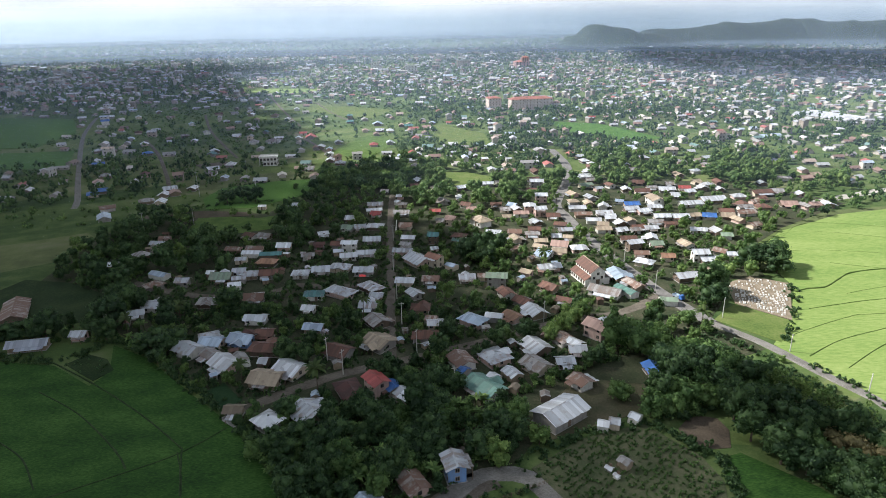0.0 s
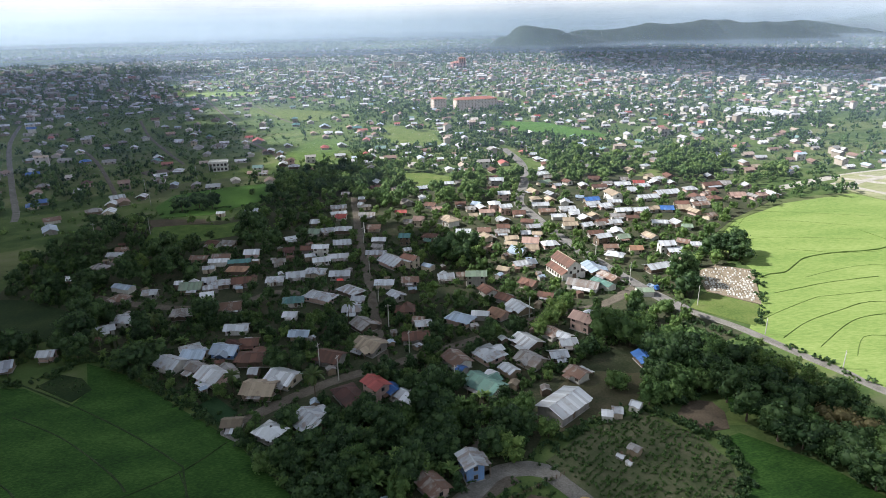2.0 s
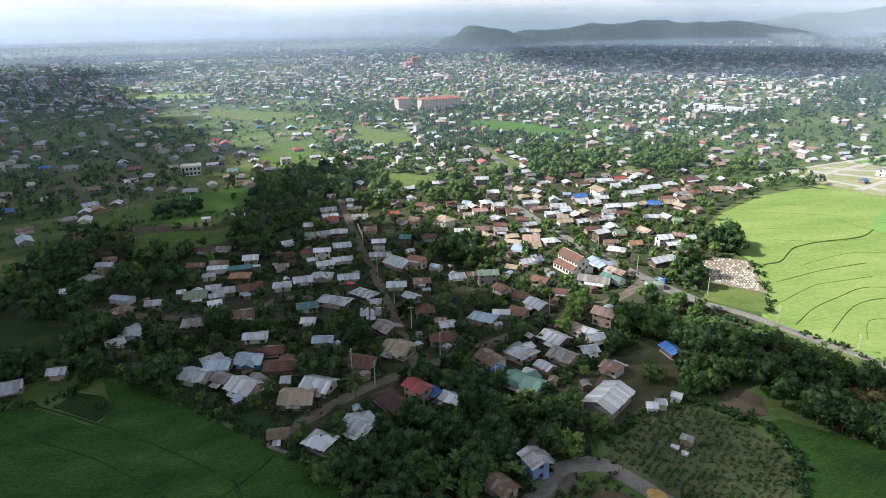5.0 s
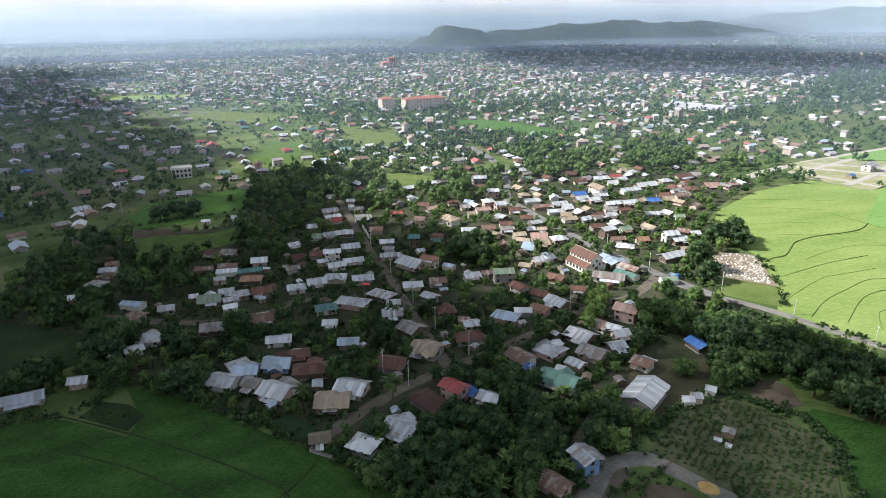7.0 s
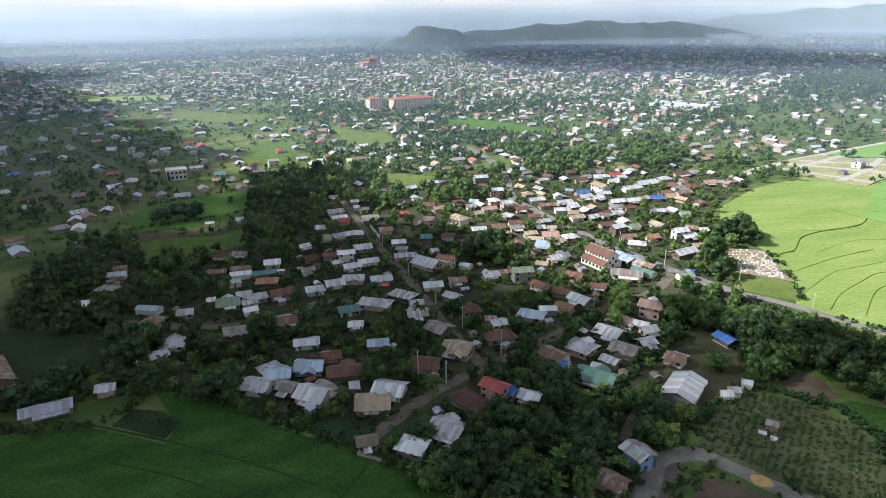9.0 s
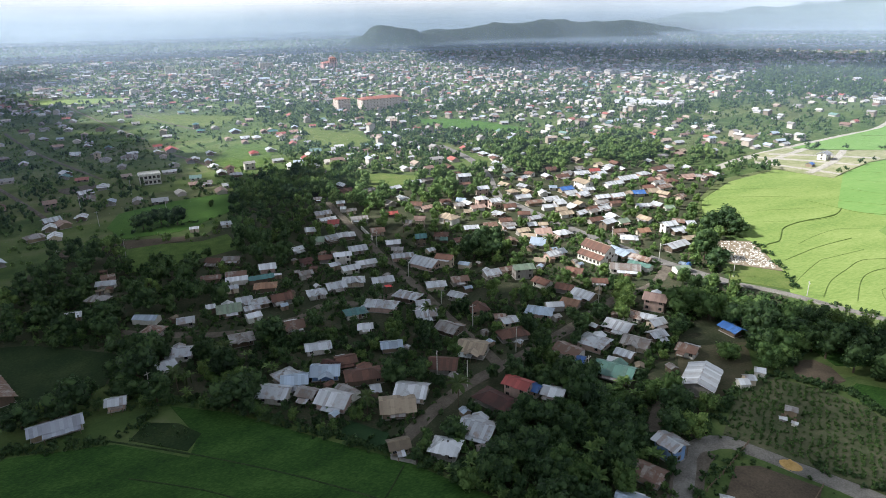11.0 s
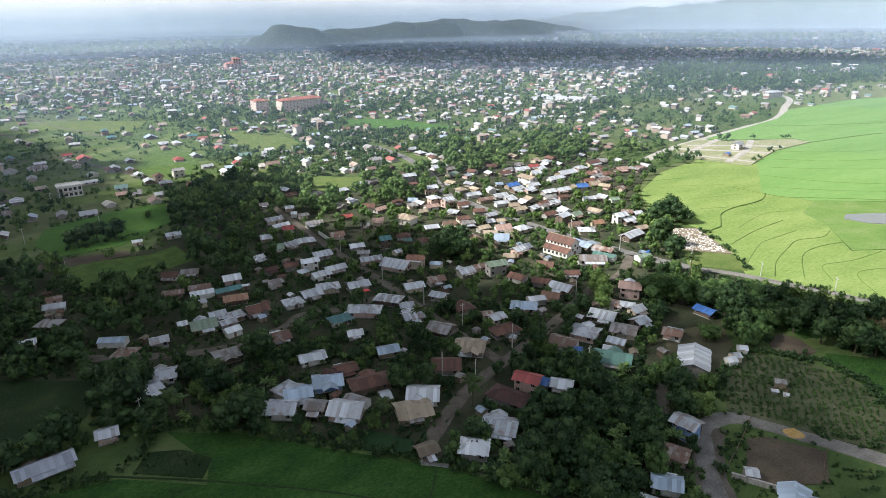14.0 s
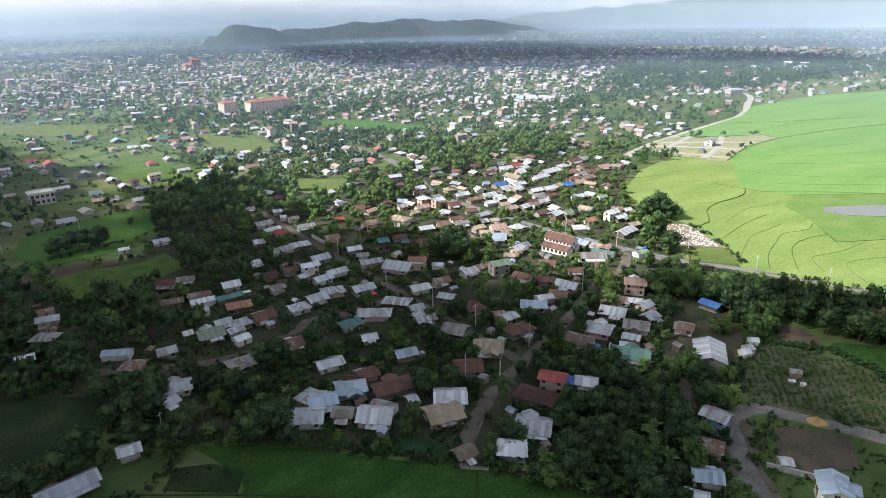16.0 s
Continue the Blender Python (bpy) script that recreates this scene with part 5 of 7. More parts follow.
# small outbuildings, stores and coops between the gardens
made = 0
for _ in range(2500):
    x, y = more.uniform(-140, 60), more.uniform(112, 300)
    if made < 42 and clear(x, y, 1.6) and any((x - a) ** 2 + (y - b) ** 2 < (r + 5.0) ** 2 for a, b, r in BUILT) and (inside(x, y, [(-150, 300), (-150, 230), (-72, 160), (-55, 147), (-36, 122), (-8, 114), (16, 128), (40, 165), (62, 200), (62, 300)])):
        made += 1
        house(x, y, more.choice((5, 95, 50)) + more.uniform(-15, 15), more.uniform(1.8, 3.2), more.uniform(1.6, 2.6), more.choice(("zinc", "grey", "white", "rusty", "thatch", "grey", "rust", "sky")), wall=more.choice(("wood", "bamboo", "block")), height=more.uniform(1.4, 2.0))
v, f = [], []
for i in range(7):
    for j in range(7):
        q = Vector((i * 0.45 - 1.35, j * 0.4 - 1.2, 0))
        v.append((q.x, q.y, 0.12 * noise.noise(q * 1.3) - 0.10 * q.x))
f = [(i * 7 + j, (i + 1) * 7 + j, (i + 1) * 7 + j + 1, i * 7 + j + 1) for i in range(6) for j in range(6)]
tarp = mesh_of("tarpaulin", v, f, plaster("red tarpaulin", (0.72, 0.03, 0.035), (0.5, 0.03, 0.03), 0.5))
tarp_thing = tagged(new("tarpaulin", None), "bright red tarpaulin stretched on four poles", "tarpaulin")
tarp_thing.matrix_basis = pose(-34.5, 239.5, 0, 0, 0, 10)
add("sheet", tarp, tarp_thing, pose(0, 0, 2.5))
for x in (-1.3, 1.3):
    for y in (-1.1, 1.1):
        add("post", POST, tarp_thing, Matrix.LocRotScale((x, y, 0), None, (0.6, 0.6, 1.12)))


# ---- cemetery ----
def tomb(k):
    root = tagged(new("tomb", None), ("limewashed tomb with an upright headstone", "low white tomb slab with a small cross")[k], "tomb", "tombs of the cemetery")
    add("slab", box_mesh("slab", TOMB, (-0.55, -1.0, 0.1, 0.55, 1.0, 0.55), (-0.65, -1.1, 0.0, 0.65, 1.1, 0.2)), root)
    if k:
        add("cross", box_mesh("cross", TOMB, (-0.08, -1.0, 0.5, 0.08, -0.85, 1.4), (-0.35, -1.0, 0.95, 0.35, -0.85, 1.12)), root)
    else:
        v, f = [], []
        prism(v, f, -1.0, -0.8, [(-0.45, 0.5), (0.45, 0.5), (0.45, 1.2), (0.2, 1.45), (-0.2, 1.45), (-0.45, 1.2)])
        root2 = mesh_of("headstone", [(y_, x_, z_) for x_, y_, z_ in v], [q[::-1] for q in f], TOMB)
        add("headstone", root2, root)
    return root


tomb_rnd = random.Random(8)
TOMBS = [tomb(0), tomb(1)]
yard = [(107.5, 230), (122, 238.5), (132.5, 231), (118, 202), (107, 214)]
first = [True, True]
for i in range(40):
    for j in range(20):
        x = 98 + i * 1.05 + j * 0.45 + tomb_rnd.uniform(-0.25, 0.25)
        y = 243 - j * 2.1 - i * 0.5 * 0.6 + tomb_rnd.uniform(-0.4, 0.4)
        if inside(x, y, yard) and tomb_rnd.random() < (0.9 if y < 222 else 0.55):
            k, m = tomb_rnd.randrange(2), pose(x, y, 0.18, 0, 0, -25 + tomb_rnd.uniform(-8, 8)) @ Matrix.Scale(tomb_rnd.uniform(0.5, 0.8), 4)
            if first[k]:
                first[k], TOMBS[k].matrix_basis = False, m
            else:
                copy_thing(TOMBS[k], m)


# ---- poles, fences, sand, truck ----
def utility_pole(x, y, height, turn):
    root = tagged(new("utility_pole", None), "pale concrete utility pole with a crossarm", "pole", "poles of the village")
    root.matrix_basis = pose(x, y, 0, 0, 0, turn)
    v, f = [], []
    rod(v, f, (0, 0, -0.3), (0, 0, height), 0.17, 0.11, 8)
    add("shaft", mesh_of("shaft", v, f, POLE), root)
    add("crossarm", box_mesh("crossarm", POLE, (-0.9, -0.06, height - 0.75, 0.9, 0.06, height - 0.62)), root)
    for k in (-0.8, 0, 0.8):
        v, f = [], []
        rod(v, f, (k, 0, height - 0.62), (k, 0, height - 0.4), 0.05, 0.04, 6)
        add("insulator", mesh_of("insulator", v, f, TOMB), root)
    return root


for x, y, h, a in [(-16.2, 200.3, 8.5, 5), (-10.2, 179.9, 8.5, 60), (-31.6, 167, 8.5, 60), (1.4, 157.7, 8, 20), (106.7, 178.3, 6, 60), (116.7, 154.8, 6, 60), (-162.3, 405.7, 9, 0), (-157.6, 316, 8, 0),
                   (-132.4, 319, 9, 40), (95.5, 202.6, 8, 60), (-115.2, 194.9, 7.5, 40), (-37.7, 175.1, 8.5, 60), (-19.5, 222, 8, 5), (-23, 251, 8, 5), (-26, 290, 8, 5), (33, 201, 8, 60), (75, 255, 8, 80),
                   (-140, 440, 9, 0), (-118, 385, 9, 30), (-150, 376, 8, 10), (80, 228, 8, 70)]:
    utility_pole(x, y, h, a)


def fence(name, label, points, post_gap, height, material):
    """Posts with rails between them."""
    root = tagged(new(name, None), label, "fence")
    v0 = Vector((*points[0], 0))
    root.matrix_basis = Matrix.Translation(v0)
    pts = curve_points(points, post_gap)
    me = box_mesh("post", material, (-0.07, -0.07, -0.1, 0.07, 0.07, height))
    for q in pts:
        add("post", me, root, Matrix.Translation(q - v0))
    for z in (0.4, 0.75, 1.1):
        v, f = [], []
        for a, c in zip(pts, pts[1:]):
            rod(v, f, a - v0 + Vector((0, 0, height * z / 1.2)), c - v0 + Vector((0, 0, height * z / 1.2)), 0.03, 0.03, 4)
        add("rail", mesh_of("rail", v, f, material), root)
    return root


fence("plot_fence", "thin weathered fence of posts and rails along the plot", [(22, 118.9), (10, 113), (-2.7, 107.5)], 1.6, 1.2, TIMBER)
fence("plot_fence", "thin weathered fence of posts and rails along the plot", [(25.3, 101.1), (20, 98.5), (15.5, 95.7)], 1.6, 1.2, TIMBER)
fence("field_fence", "pale low fence beside the rice field", [(-52, 139.5), (-47, 134), (-40, 124)], 1.5, 1.0, POLE)
tagged(add("garden_wall", box_mesh("garden_wall", CONCRETE, (-4.8, -0.2, -0.1, 4.8, 0.2, 1.3), (-4.9, -0.28, 1.3, 4.9, 0.28, 1.4)), None, pose(0.6, 102, 0, 0, 0, -58)), "low grey concrete garden wall", "wall")
tagged(add("lane_wall", box_mesh("lane_wall", WALLS["white"], (-9.5, -0.15, -0.1, 9.5, 0.15, 1.7), (-9.6, -0.22, 1.7, 9.6, 0.22, 1.8)), None, pose(-26, 310, 0, 0, 0, 93)), "pale plastered wall along the lane", "wall")
tagged(add("culvert", box_mesh("culvert", CONCRETE, (-3.2, -0.5, -0.1, 3.2, 0.5, 0.5), (-3.2, -0.5, 0.5, -2.9, 0.5, 1.1), (2.9, -0.5, 0.5, 3.2, 0.5, 1.1)), None, pose(-57.5, 142.6, 0, 0, 0, -38)), "small concrete culvert at the lane's end", "culvert")

v, f = [], []
for i in range(9):
    for j in range(20):
        r, w = 2.9 * i / 8, 2 * math.pi * j / 20
        q = Vector((r * math.cos(w), r * math.sin(w) * 0.75, 0))
        v.append((q.x, q.y, 1.35 * math.exp(-(r / 1.45) ** 2) * (1 + 0.3 * noise.noise(q * 0.9)) + 0.1 - 0.02 * i + 0.06 * noise.noise(q * 2.5)))
f = [(i * 20 + j, (i + 1) * 20 + j, (i + 1) * 20 + (j + 1) % 20, i * 20 + (j + 1) % 20) for i in range(8) for j in range(20)]
tagged(add("sand_mound", mesh_of("sand_mound", v, f, SAND), None, pose(24.7, 109.1, 0.12, 0, 0, 120)), "heap of yellow building sand on the gravel road", "sand heap")

truck = tagged(new("truck", None), "small blue truck parked beside the main road", "truck")
truck.matrix_basis = pose(85.8, 219, 0.16, 0, 0, -65)
add("cab", box_mesh("cab", ROOFS["blue"], (1.0, -0.85, 0.5, 2.4, 0.85, 1.3), (1.0, -0.8, 1.3, 2.0, 0.8, 2.0)), truck)
add("bed", box_mesh("bed", ROOFS["sky"], (-2.4, -0.9, 0.7, 0.95, 0.9, 0.85), (-2.4, -0.9, 0.85, 0.95, -0.82, 1.4), (-2.4, 0.82, 0.85, 0.95, 0.9, 1.4), (-2.4, -0.82, 0.85, -2.3, 0.82, 1.4)), truck)
for x in (-1.5, 1.6):
    for y in (-0.8, 0.8):
        v, f = [], []
        rod(v, f, (x, y - 0.12, 0.35), (x, y + 0.12, 0.35), 0.36, 0.36, 12)
        add("wheel", mesh_of("wheel", v, f, WIRE), truck)

# ---- trees ----
def leaf_cards(rng, centres, radii, count, size, flat=1.0):
    """Leaf clumps as small bent four-sided pieces over a crown's lobes."""
    pick = rng.choice(len(centres), count, p=np.array(radii) ** 2 / np.sum(np.array(radii) ** 2))
    d = rng.normal(size=(count, 3))
    d[:, 2] = d[:, 2] * 0.9 + 0.2
    d /= np.linalg.norm(d, axis=1)[:, None]
    r = np.array(radii)[pick][:, None]
    c = np.array(centres)[pick] + d * r * (0.78 + 0.62 * rng.random((count, 1)) ** 2) * (1, 1, flat)
    nrm = d + rng.normal(size=(count, 3)) * 0.85
    nrm /= np.linalg.norm(nrm, axis=1)[:, None]
    a = np.cross(nrm, rng.normal(size=(count, 3)))
    a /= np.linalg.norm(a, axis=1)[:, None]
    b = np.cross(nrm, a)
    s = size * rng.uniform(0.6, 1.35, (count, 1))
    a, b = a * s, b * s * 0.75
    bend = nrm * s * 0.35
    v = np.stack([c - a - bend, c - b * 0.9, c + a - bend, c + b * 0.9], 1).reshape(-1, 3)
    return v, np.arange(count * 4).reshape(-1, 4)


def ball(centre, r, rng, rings=4, sides=7, rough=0.22, flat=1.0):
    """A lumpy closed blob: the dense inside of a crown."""
    v = []
    for i in range(rings + 1):
        w = math.pi * (0.06 + 0.88 * i / rings)
        for j in range(sides):
            q = 2 * math.pi * (j + 0.5 * (i % 2)) / sides
            k = r * rng.uniform(1 - rough, 1 + rough)
            v.append((centre[0] + k * math.sin(w) * math.cos(q), centre[1] + k * math.sin(w) * math.sin(q), centre[2] + k * math.cos(w) * flat))
    f = [(i * sides + j, (i + 1) * sides + j, (i + 1) * sides + (j + 1) % sides, i * sides + (j + 1) % sides) for i in range(rings) for j in range(sides)]
    return np.array(v), np.array(f)


def crown_arrays(rng, height, radius, lobes, cards, size, base=0.35, cores=True, rings=4, sides=7):
    """A crown of several lobes: corners and faces."""
    centres, radii = [], []
    for i in range(lobes):
        w, k = rng.uniform(0, 2 * math.pi), math.sqrt(rng.uniform(0.02, 1.0)) * 0.68
        r = radius * rng.uniform(0.24, 0.50)
        up = base + (1 - base) * rng.uniform(0.15, 0.95) * (1 - 0.55 * k * k)
        centres.append((radius * k * math.cos(w), radius * k * math.sin(w), max(height * up - r * 0.4, r * 0.6)))
        radii.append(r)
    vs, fs = [], []
    v, f = leaf_cards(rng, centres, radii, cards, size)
    vs.append(v)
    fs.append(f)
    n0 = len(v)
    if cores:
        for c, r in zip(centres, radii):
            v, f = ball(c, r * 0.80, rng, rings, sides, 0.3)
            vs.append(v)
            fs.append(f + n0)
            n0 += len(v)
    return np.concatenate(vs), np.concatenate(fs), centres


def tree(name, label, seed, height, radius, lobes, cards, size, leaf, base=0.35, category="tree", group="trees of the village"):
    rng = np.random.default_rng(seed)
    v, f, centres = crown_arrays(rng, height, radius, lobes, cards, size, base)
    root = new(name, None)
    tagged(root, label, category, group)
    tv, tf = [], []
    fork = height * base * 0.9
    rod(tv, tf, (0, 0, -0.3), (0.1, 0.05, fork), 0.045 * height * 0.6, 0.028 * height * 0.6, 7)
    for c in centres[:5]:
        mid = (c[0] * 0.45, c[1] * 0.45, fork + (c[2] - fork) * 0.6)
        rod(tv, tf, (0.1, 0.05, fork * 0.95), mid, 0.016 * height * 0.6, 0.011 * height * 0.6, 5)
        rod(tv, tf, mid, c, 0.011 * height * 0.6, 0.005 * height * 0.6, 5)
    add("trunk", mesh_of("trunk", tv, tf, BARK), root)
    add("crown", quads_of("crown", v, f, leaf), root)
    return root


def frond(v, f, base, way, up, length, width, segs=6, droop=1.1):
    """A drooping palm or banana leaf: two half blades along a bent rib."""
    d = Vector((math.cos(way), math.sin(way), 0))
    side = Vector((-d.y, d.x, 0))
    k = len(v)
    p, a = Vector(base), up
    for i in range(segs + 1):
        s = i / segs
        w = width * math.sin(math.pi * min(0.97, 0.12 + 0.86 * s)) * 0.5
        for c, z in ((-1, -0.35 * w), (0, 0), (1, -0.35 * w)):
            v.append(tuple(p + side * (c * w) + Vector((0, 0, z))))
        p = p + (d * math.cos(a) + Vector((0, 0, math.sin(a)))) * (length / segs)
        a -= droop * 2 / segs * (0.4 + s)
    for i in range(segs):
        for j in range(2):
            q = k + 3 * i + j
            f.append((q, q + 3, q + 4, q + 1))


def palm(seed, height):
    rnd = random.Random(seed)
    root = tagged(new("coconut_palm", None), "slender coconut palm with drooping green fronds", "palm", "palms of the village")
    v, f = [], []
    at = Vector((0, 0, -0.2))
    for i in range(6):
        nxt = Vector((0.05 * height * (i / 6) ** 2, 0.02 * height * (i / 6), height * (i + 1) / 6))
        rod(v, f, at, nxt, 0.17 - 0.012 * i, 0.16 - 0.012 * i, 7)
        at = nxt
    add("trunk", mesh_of("trunk", v, f, BARK), root)
    for i in range(20):
        v, f = [], []
        frond(v, f, at, i * 2.4 + rnd.uniform(-0.2, 0.2), rnd.uniform(-0.2, 1.25), rnd.uniform(3.0, 4.2), 1.2)
        add("frond", mesh_of("frond", v, f, FROND), root)
    return root


def banana(seed):
    rnd = random.Random(seed)
    root = tagged(new("banana_plant", None), "clump of banana plants with long pale green leaves", "banana plant", "banana plants of the gardens")
    v, f = [], []
    w, g = [], []
    for s in range(4):
        bx, by, h = rnd.uniform(-1.1, 1.1), rnd.uniform(-1.1, 1.1), rnd.uniform(1.6, 2.9)
        rod(w, g, (bx, by, -0.1), (bx, by, h), 0.14, 0.09, 6)
        for i in range(7):
            frond(v, f, (bx, by, h), i * 2.4 + rnd.uniform(-0.3, 0.3), rnd.uniform(0.5, 1.35), rnd.uniform(1.6, 2.4), 0.62, 5, 1.0)
    add("stem", mesh_of("stem", w, g, FROND), root)
    add("leaf", mesh_of("leaf", v, f, LEAF_LIGHT), root)
    return root


def bamboo(seed):
    rng = np.random.default_rng(seed)
    root = tagged(new("bamboo_clump", None), "feathery arching bamboo clump in pale green", "bamboo", "bamboo of the wood")
    tv, tf, centres, radii = [], [], [], []
    for i in range(10):
        tv, tf = [], []
        w, k, h = rng.uniform(0, 6.28), rng.uniform(0.6, 2.6), rng.uniform(7, 11)
        d = (math.cos(w), math.sin(w))
        rod(tv, tf, (d[0] * 0.5, d[1] * 0.5, -0.1), (d[0] * k * 0.5, d[1] * k * 0.5, h * 0.6), 0.06, 0.05, 5)
        rod(tv, tf, (d[0] * k * 0.5, d[1] * k * 0.5, h * 0.6), (d[0] * k * 1.3, d[1] * k * 1.3, h * 0.95), 0.05, 0.02, 5)
        add("stem", mesh_of("stem", tv, tf, BARK), root)
        for s in (0.5, 0.75, 1.0):
            centres.append((d[0] * k * (0.3 + s), d[1] * k * (0.3 + s), h * (0.35 + 0.58 * s)))
            radii.append(rng.uniform(0.6, 1.0))
    v, f = leaf_cards(rng, centres, radii, 700, 0.38)
    add("crown", quads_of("crown", v, f, LEAF_LIGHT), root)
    return root


AWAY = (0, -900)
KINDS = [
    tree("mango_tree", "dense round dark green mango tree", 1, 8.5, 4.2, 17, 1150, 0.36, LEAF, 0.28),
    tree("broadleaf_tree", "tall dark green broadleaf tree with an uneven crown", 2, 10.5, 4.0, 18, 1150, 0.36, LEAF, 0.3),
    tree("garden_tree", "small bright green garden tree", 3, 6.0, 2.9, 13, 720, 0.30, LEAF_LIGHT, 0.25),
    tree("rain_tree", "wide spreading rain tree with a flat crown", 4, 10.0, 6.2, 24, 1600, 0.40, LEAF, 0.5),
    tree("broadleaf_tree", "tall narrow broadleaf tree in deep green", 5, 9.5, 3.2, 15, 900, 0.34, LEAF, 0.3),
    tree("garden_tree", "low bushy garden tree in dark green", 6, 5.0, 2.8, 12, 680, 0.30, LEAF, 0.15),
    palm(7, 7.0),
    banana(8),
    bamboo(9),
    tree("flowering_tree", "tree with a dry yellowish flowering crown", 10, 9.0, 4.4, 18, 1100, 0.36, LEAF_DRY, 0.3),
    # mango and broadleaf again, leaf colour lightened for the brighter east
    tree("mango_tree", "broad mango tree, leaf colour lightened for brighter light", 12, 8.0, 4.3, 18, 1150, 0.36, LEAF_MID, 0.25),
    tree("broadleaf_tree", "tall broadleaf tree with loose branches, leaf colour lightened for brighter light", 13, 10.0, 3.9, 17, 1100, 0.36, LEAF_MID, 0.28),
]
for kind_ in KINDS:
    kind_.matrix_basis = pose(0, 0, 0)
TALL = [8.5, 10.5, 6.0, 10.0, 9.5, 5.0, 9.0, 3.6, 10.5, 9.0, 8.0, 10.0]
USED = [False] * len(KINDS)
PLANTED = []
tree_rnd = random.Random(5)


def plant(kind, x, y, scale=1.0):
    m = Matrix.LocRotScale((x, y, 0), Euler((0, 0, tree_rnd.uniform(0, 6.28))), (scale * tree_rnd.uniform(0.9, 1.1), scale * tree_rnd.uniform(0.9, 1.1), scale * tree_rnd.uniform(0.88, 1.12)))
    PLANTED.append((x, y, scale))
    if not USED[kind]:
        USED[kind] = True
        KINDS[kind].matrix_basis = m
        return KINDS[kind]
    return copy_thing(KINDS[kind], m)


def bare(x, y, gap):
    return all((x - a) ** 2 + (y - b) ** 2 > (gap * max(0.7, s)) ** 2 for a, b, s in PLANTED)


# trees that stand out, one by one
for kind, x, y, s in [(6, -37.6, 158.5, 1.0), (6, -61, 164.3, 0.75), (6, 84.5, 193.4, 1.0), (6, -108, 193.2, 0.9), (6, -30, 205, 0.9), (6, -95, 205, 0.9), (6, 40, 250, 1.0), (6, -56, 349, 0.9), (6, -9, 305, 0.9), (6, 60, 340, 0.9),
                      (7, -15.9, 126.9, 1.2), (7, -13, 129, 1.0), (7, -3, 121, 1.0), (7, -20, 118, 1.1), (7, 8, 150, 1.0), (7, -44, 133, 1.0), (7, -24, 138, 1.0), (7, 2, 148, 1.0),
                      (8, 92, 147, 1.0), (8, 97, 141, 0.9), (8, 89, 153, 0.85), (8, 100, 133, 0.9), (9, 92, 126, 0.95), (9, 97, 122, 1.0),
                      (10, 80, 172, 1.0), (10, 73, 176, 1.05), (10, 67, 184, 1.1), (3, 72, 165, 0.95), (10, 63, 150, 1.15), (11, 68, 155, 1.0), (10, 59, 146, 1.0),
                      (11, 79, 160, 1.0), (3, 87, 158, 0.9), (11, 82, 166, 0.75), (11, 86, 160, 0.8), (10, 84, 150, 0.95), (3, 92, 136, 0.85), (10, 88, 133, 0.9), (11, 84, 126, 0.9),
                      (10, 47, 153, 0.75), (2, 22, 133, 1.0), (2, 11, 126, 1.15), (10, 55, 183, 1.4), (11, 60, 176, 1.2), (2, 42, 199, 1.3), (2, 38, 192, 1.25), (2, 47, 205, 1.2), (2, 33, 187, 1.1),
                      (3, 10, 262, 1.15), (3, 20, 268, 1.1), (0, 16, 256, 1.25), (3, -120, 366, 1.0), (0, -128, 360, 1.1), (0, -112, 362, 1.0), (2, -95, 392, 0.7), (0, -118, 201, 1.15), (0, -122, 207, 1.0),
                      (0, 138, 252, 1.1), (1, 131, 246, 1.15), (0, 126, 250, 1.1), (0, 134, 243, 1.0), (0, 103, 226, 1.0), (1, 98, 222, 1.1), (0, 96, 212, 1.0), (2, 80, 187, 0.7), (2, 101, 172, 0.4), (10, 81.7, 198.8, 0.7), (2, 75.1, 193.4, 0.95), (2, 85.8, 191.9, 0.8), (11, 72.8, 204.3, 0.7)]:
    plant(kind, x, y, s)

# the near gardens and woods: trees as single things, filled up below with smaller ones
WOODS = [  # polygon, gap between trunks, kinds, least and most size, how many
    ([(-58, 141), (-38, 119), (-30, 100), (-14, 100), (0, 117), (14, 128), (20, 140), (14, 152), (-15, 165), (-34, 158), (-44, 148)], 3.8, [0, 1, 10, 4, 5, 7, 0, 11], (0.5, 0.85), 105),
    ([(56, 190), (62, 165), (55, 152), (52, 142), (60, 142), (73, 147), (74, 133), (79, 121), (88, 100), (108, 95), (100, 134), (92, 156), (77, 180), (68, 192)], 5.5, [0, 1, 3, 10, 1, 0, 2, 11], (0.65, 1.05), 75),
    ([(-160, 290), (-165, 255), (-152, 243), (-126, 226), (-127, 203), (-150, 190), (-110, 188), (-72, 158), (-58, 146), (-30, 168), (0, 160), (18, 152), (60, 180), (60, 204), (58, 215), (-130, 215), (-130, 260)], 4.4, [0, 1, 2, 4, 5, 5, 7, 2], (0.42, 0.78), 150),
]
for poly, gap, kinds, (lo, hi), most in WOODS:
    xs, ys = [q[0] for q in poly], [q[1] for q in poly]
    count = 0
    for _ in range(4000):
        x, y = tree_rnd.uniform(min(xs), max(xs)), tree_rnd.uniform(min(ys), max(ys))
        if count < most and inside(x, y, poly) and clear(x, y, 1.4, 4.5) and bare(x, y, gap):
            kind = tree_rnd.choice(kinds)
            size = min(tree_rnd.uniform(lo, hi) * (1.35 if x < -75 and clear(x, y, 2.0, 7.0) else 1.0), sightline_height(x, y) / TALL[kind])
            if size > 0.28:
                plant(kind, x, y, size)
                count += 1


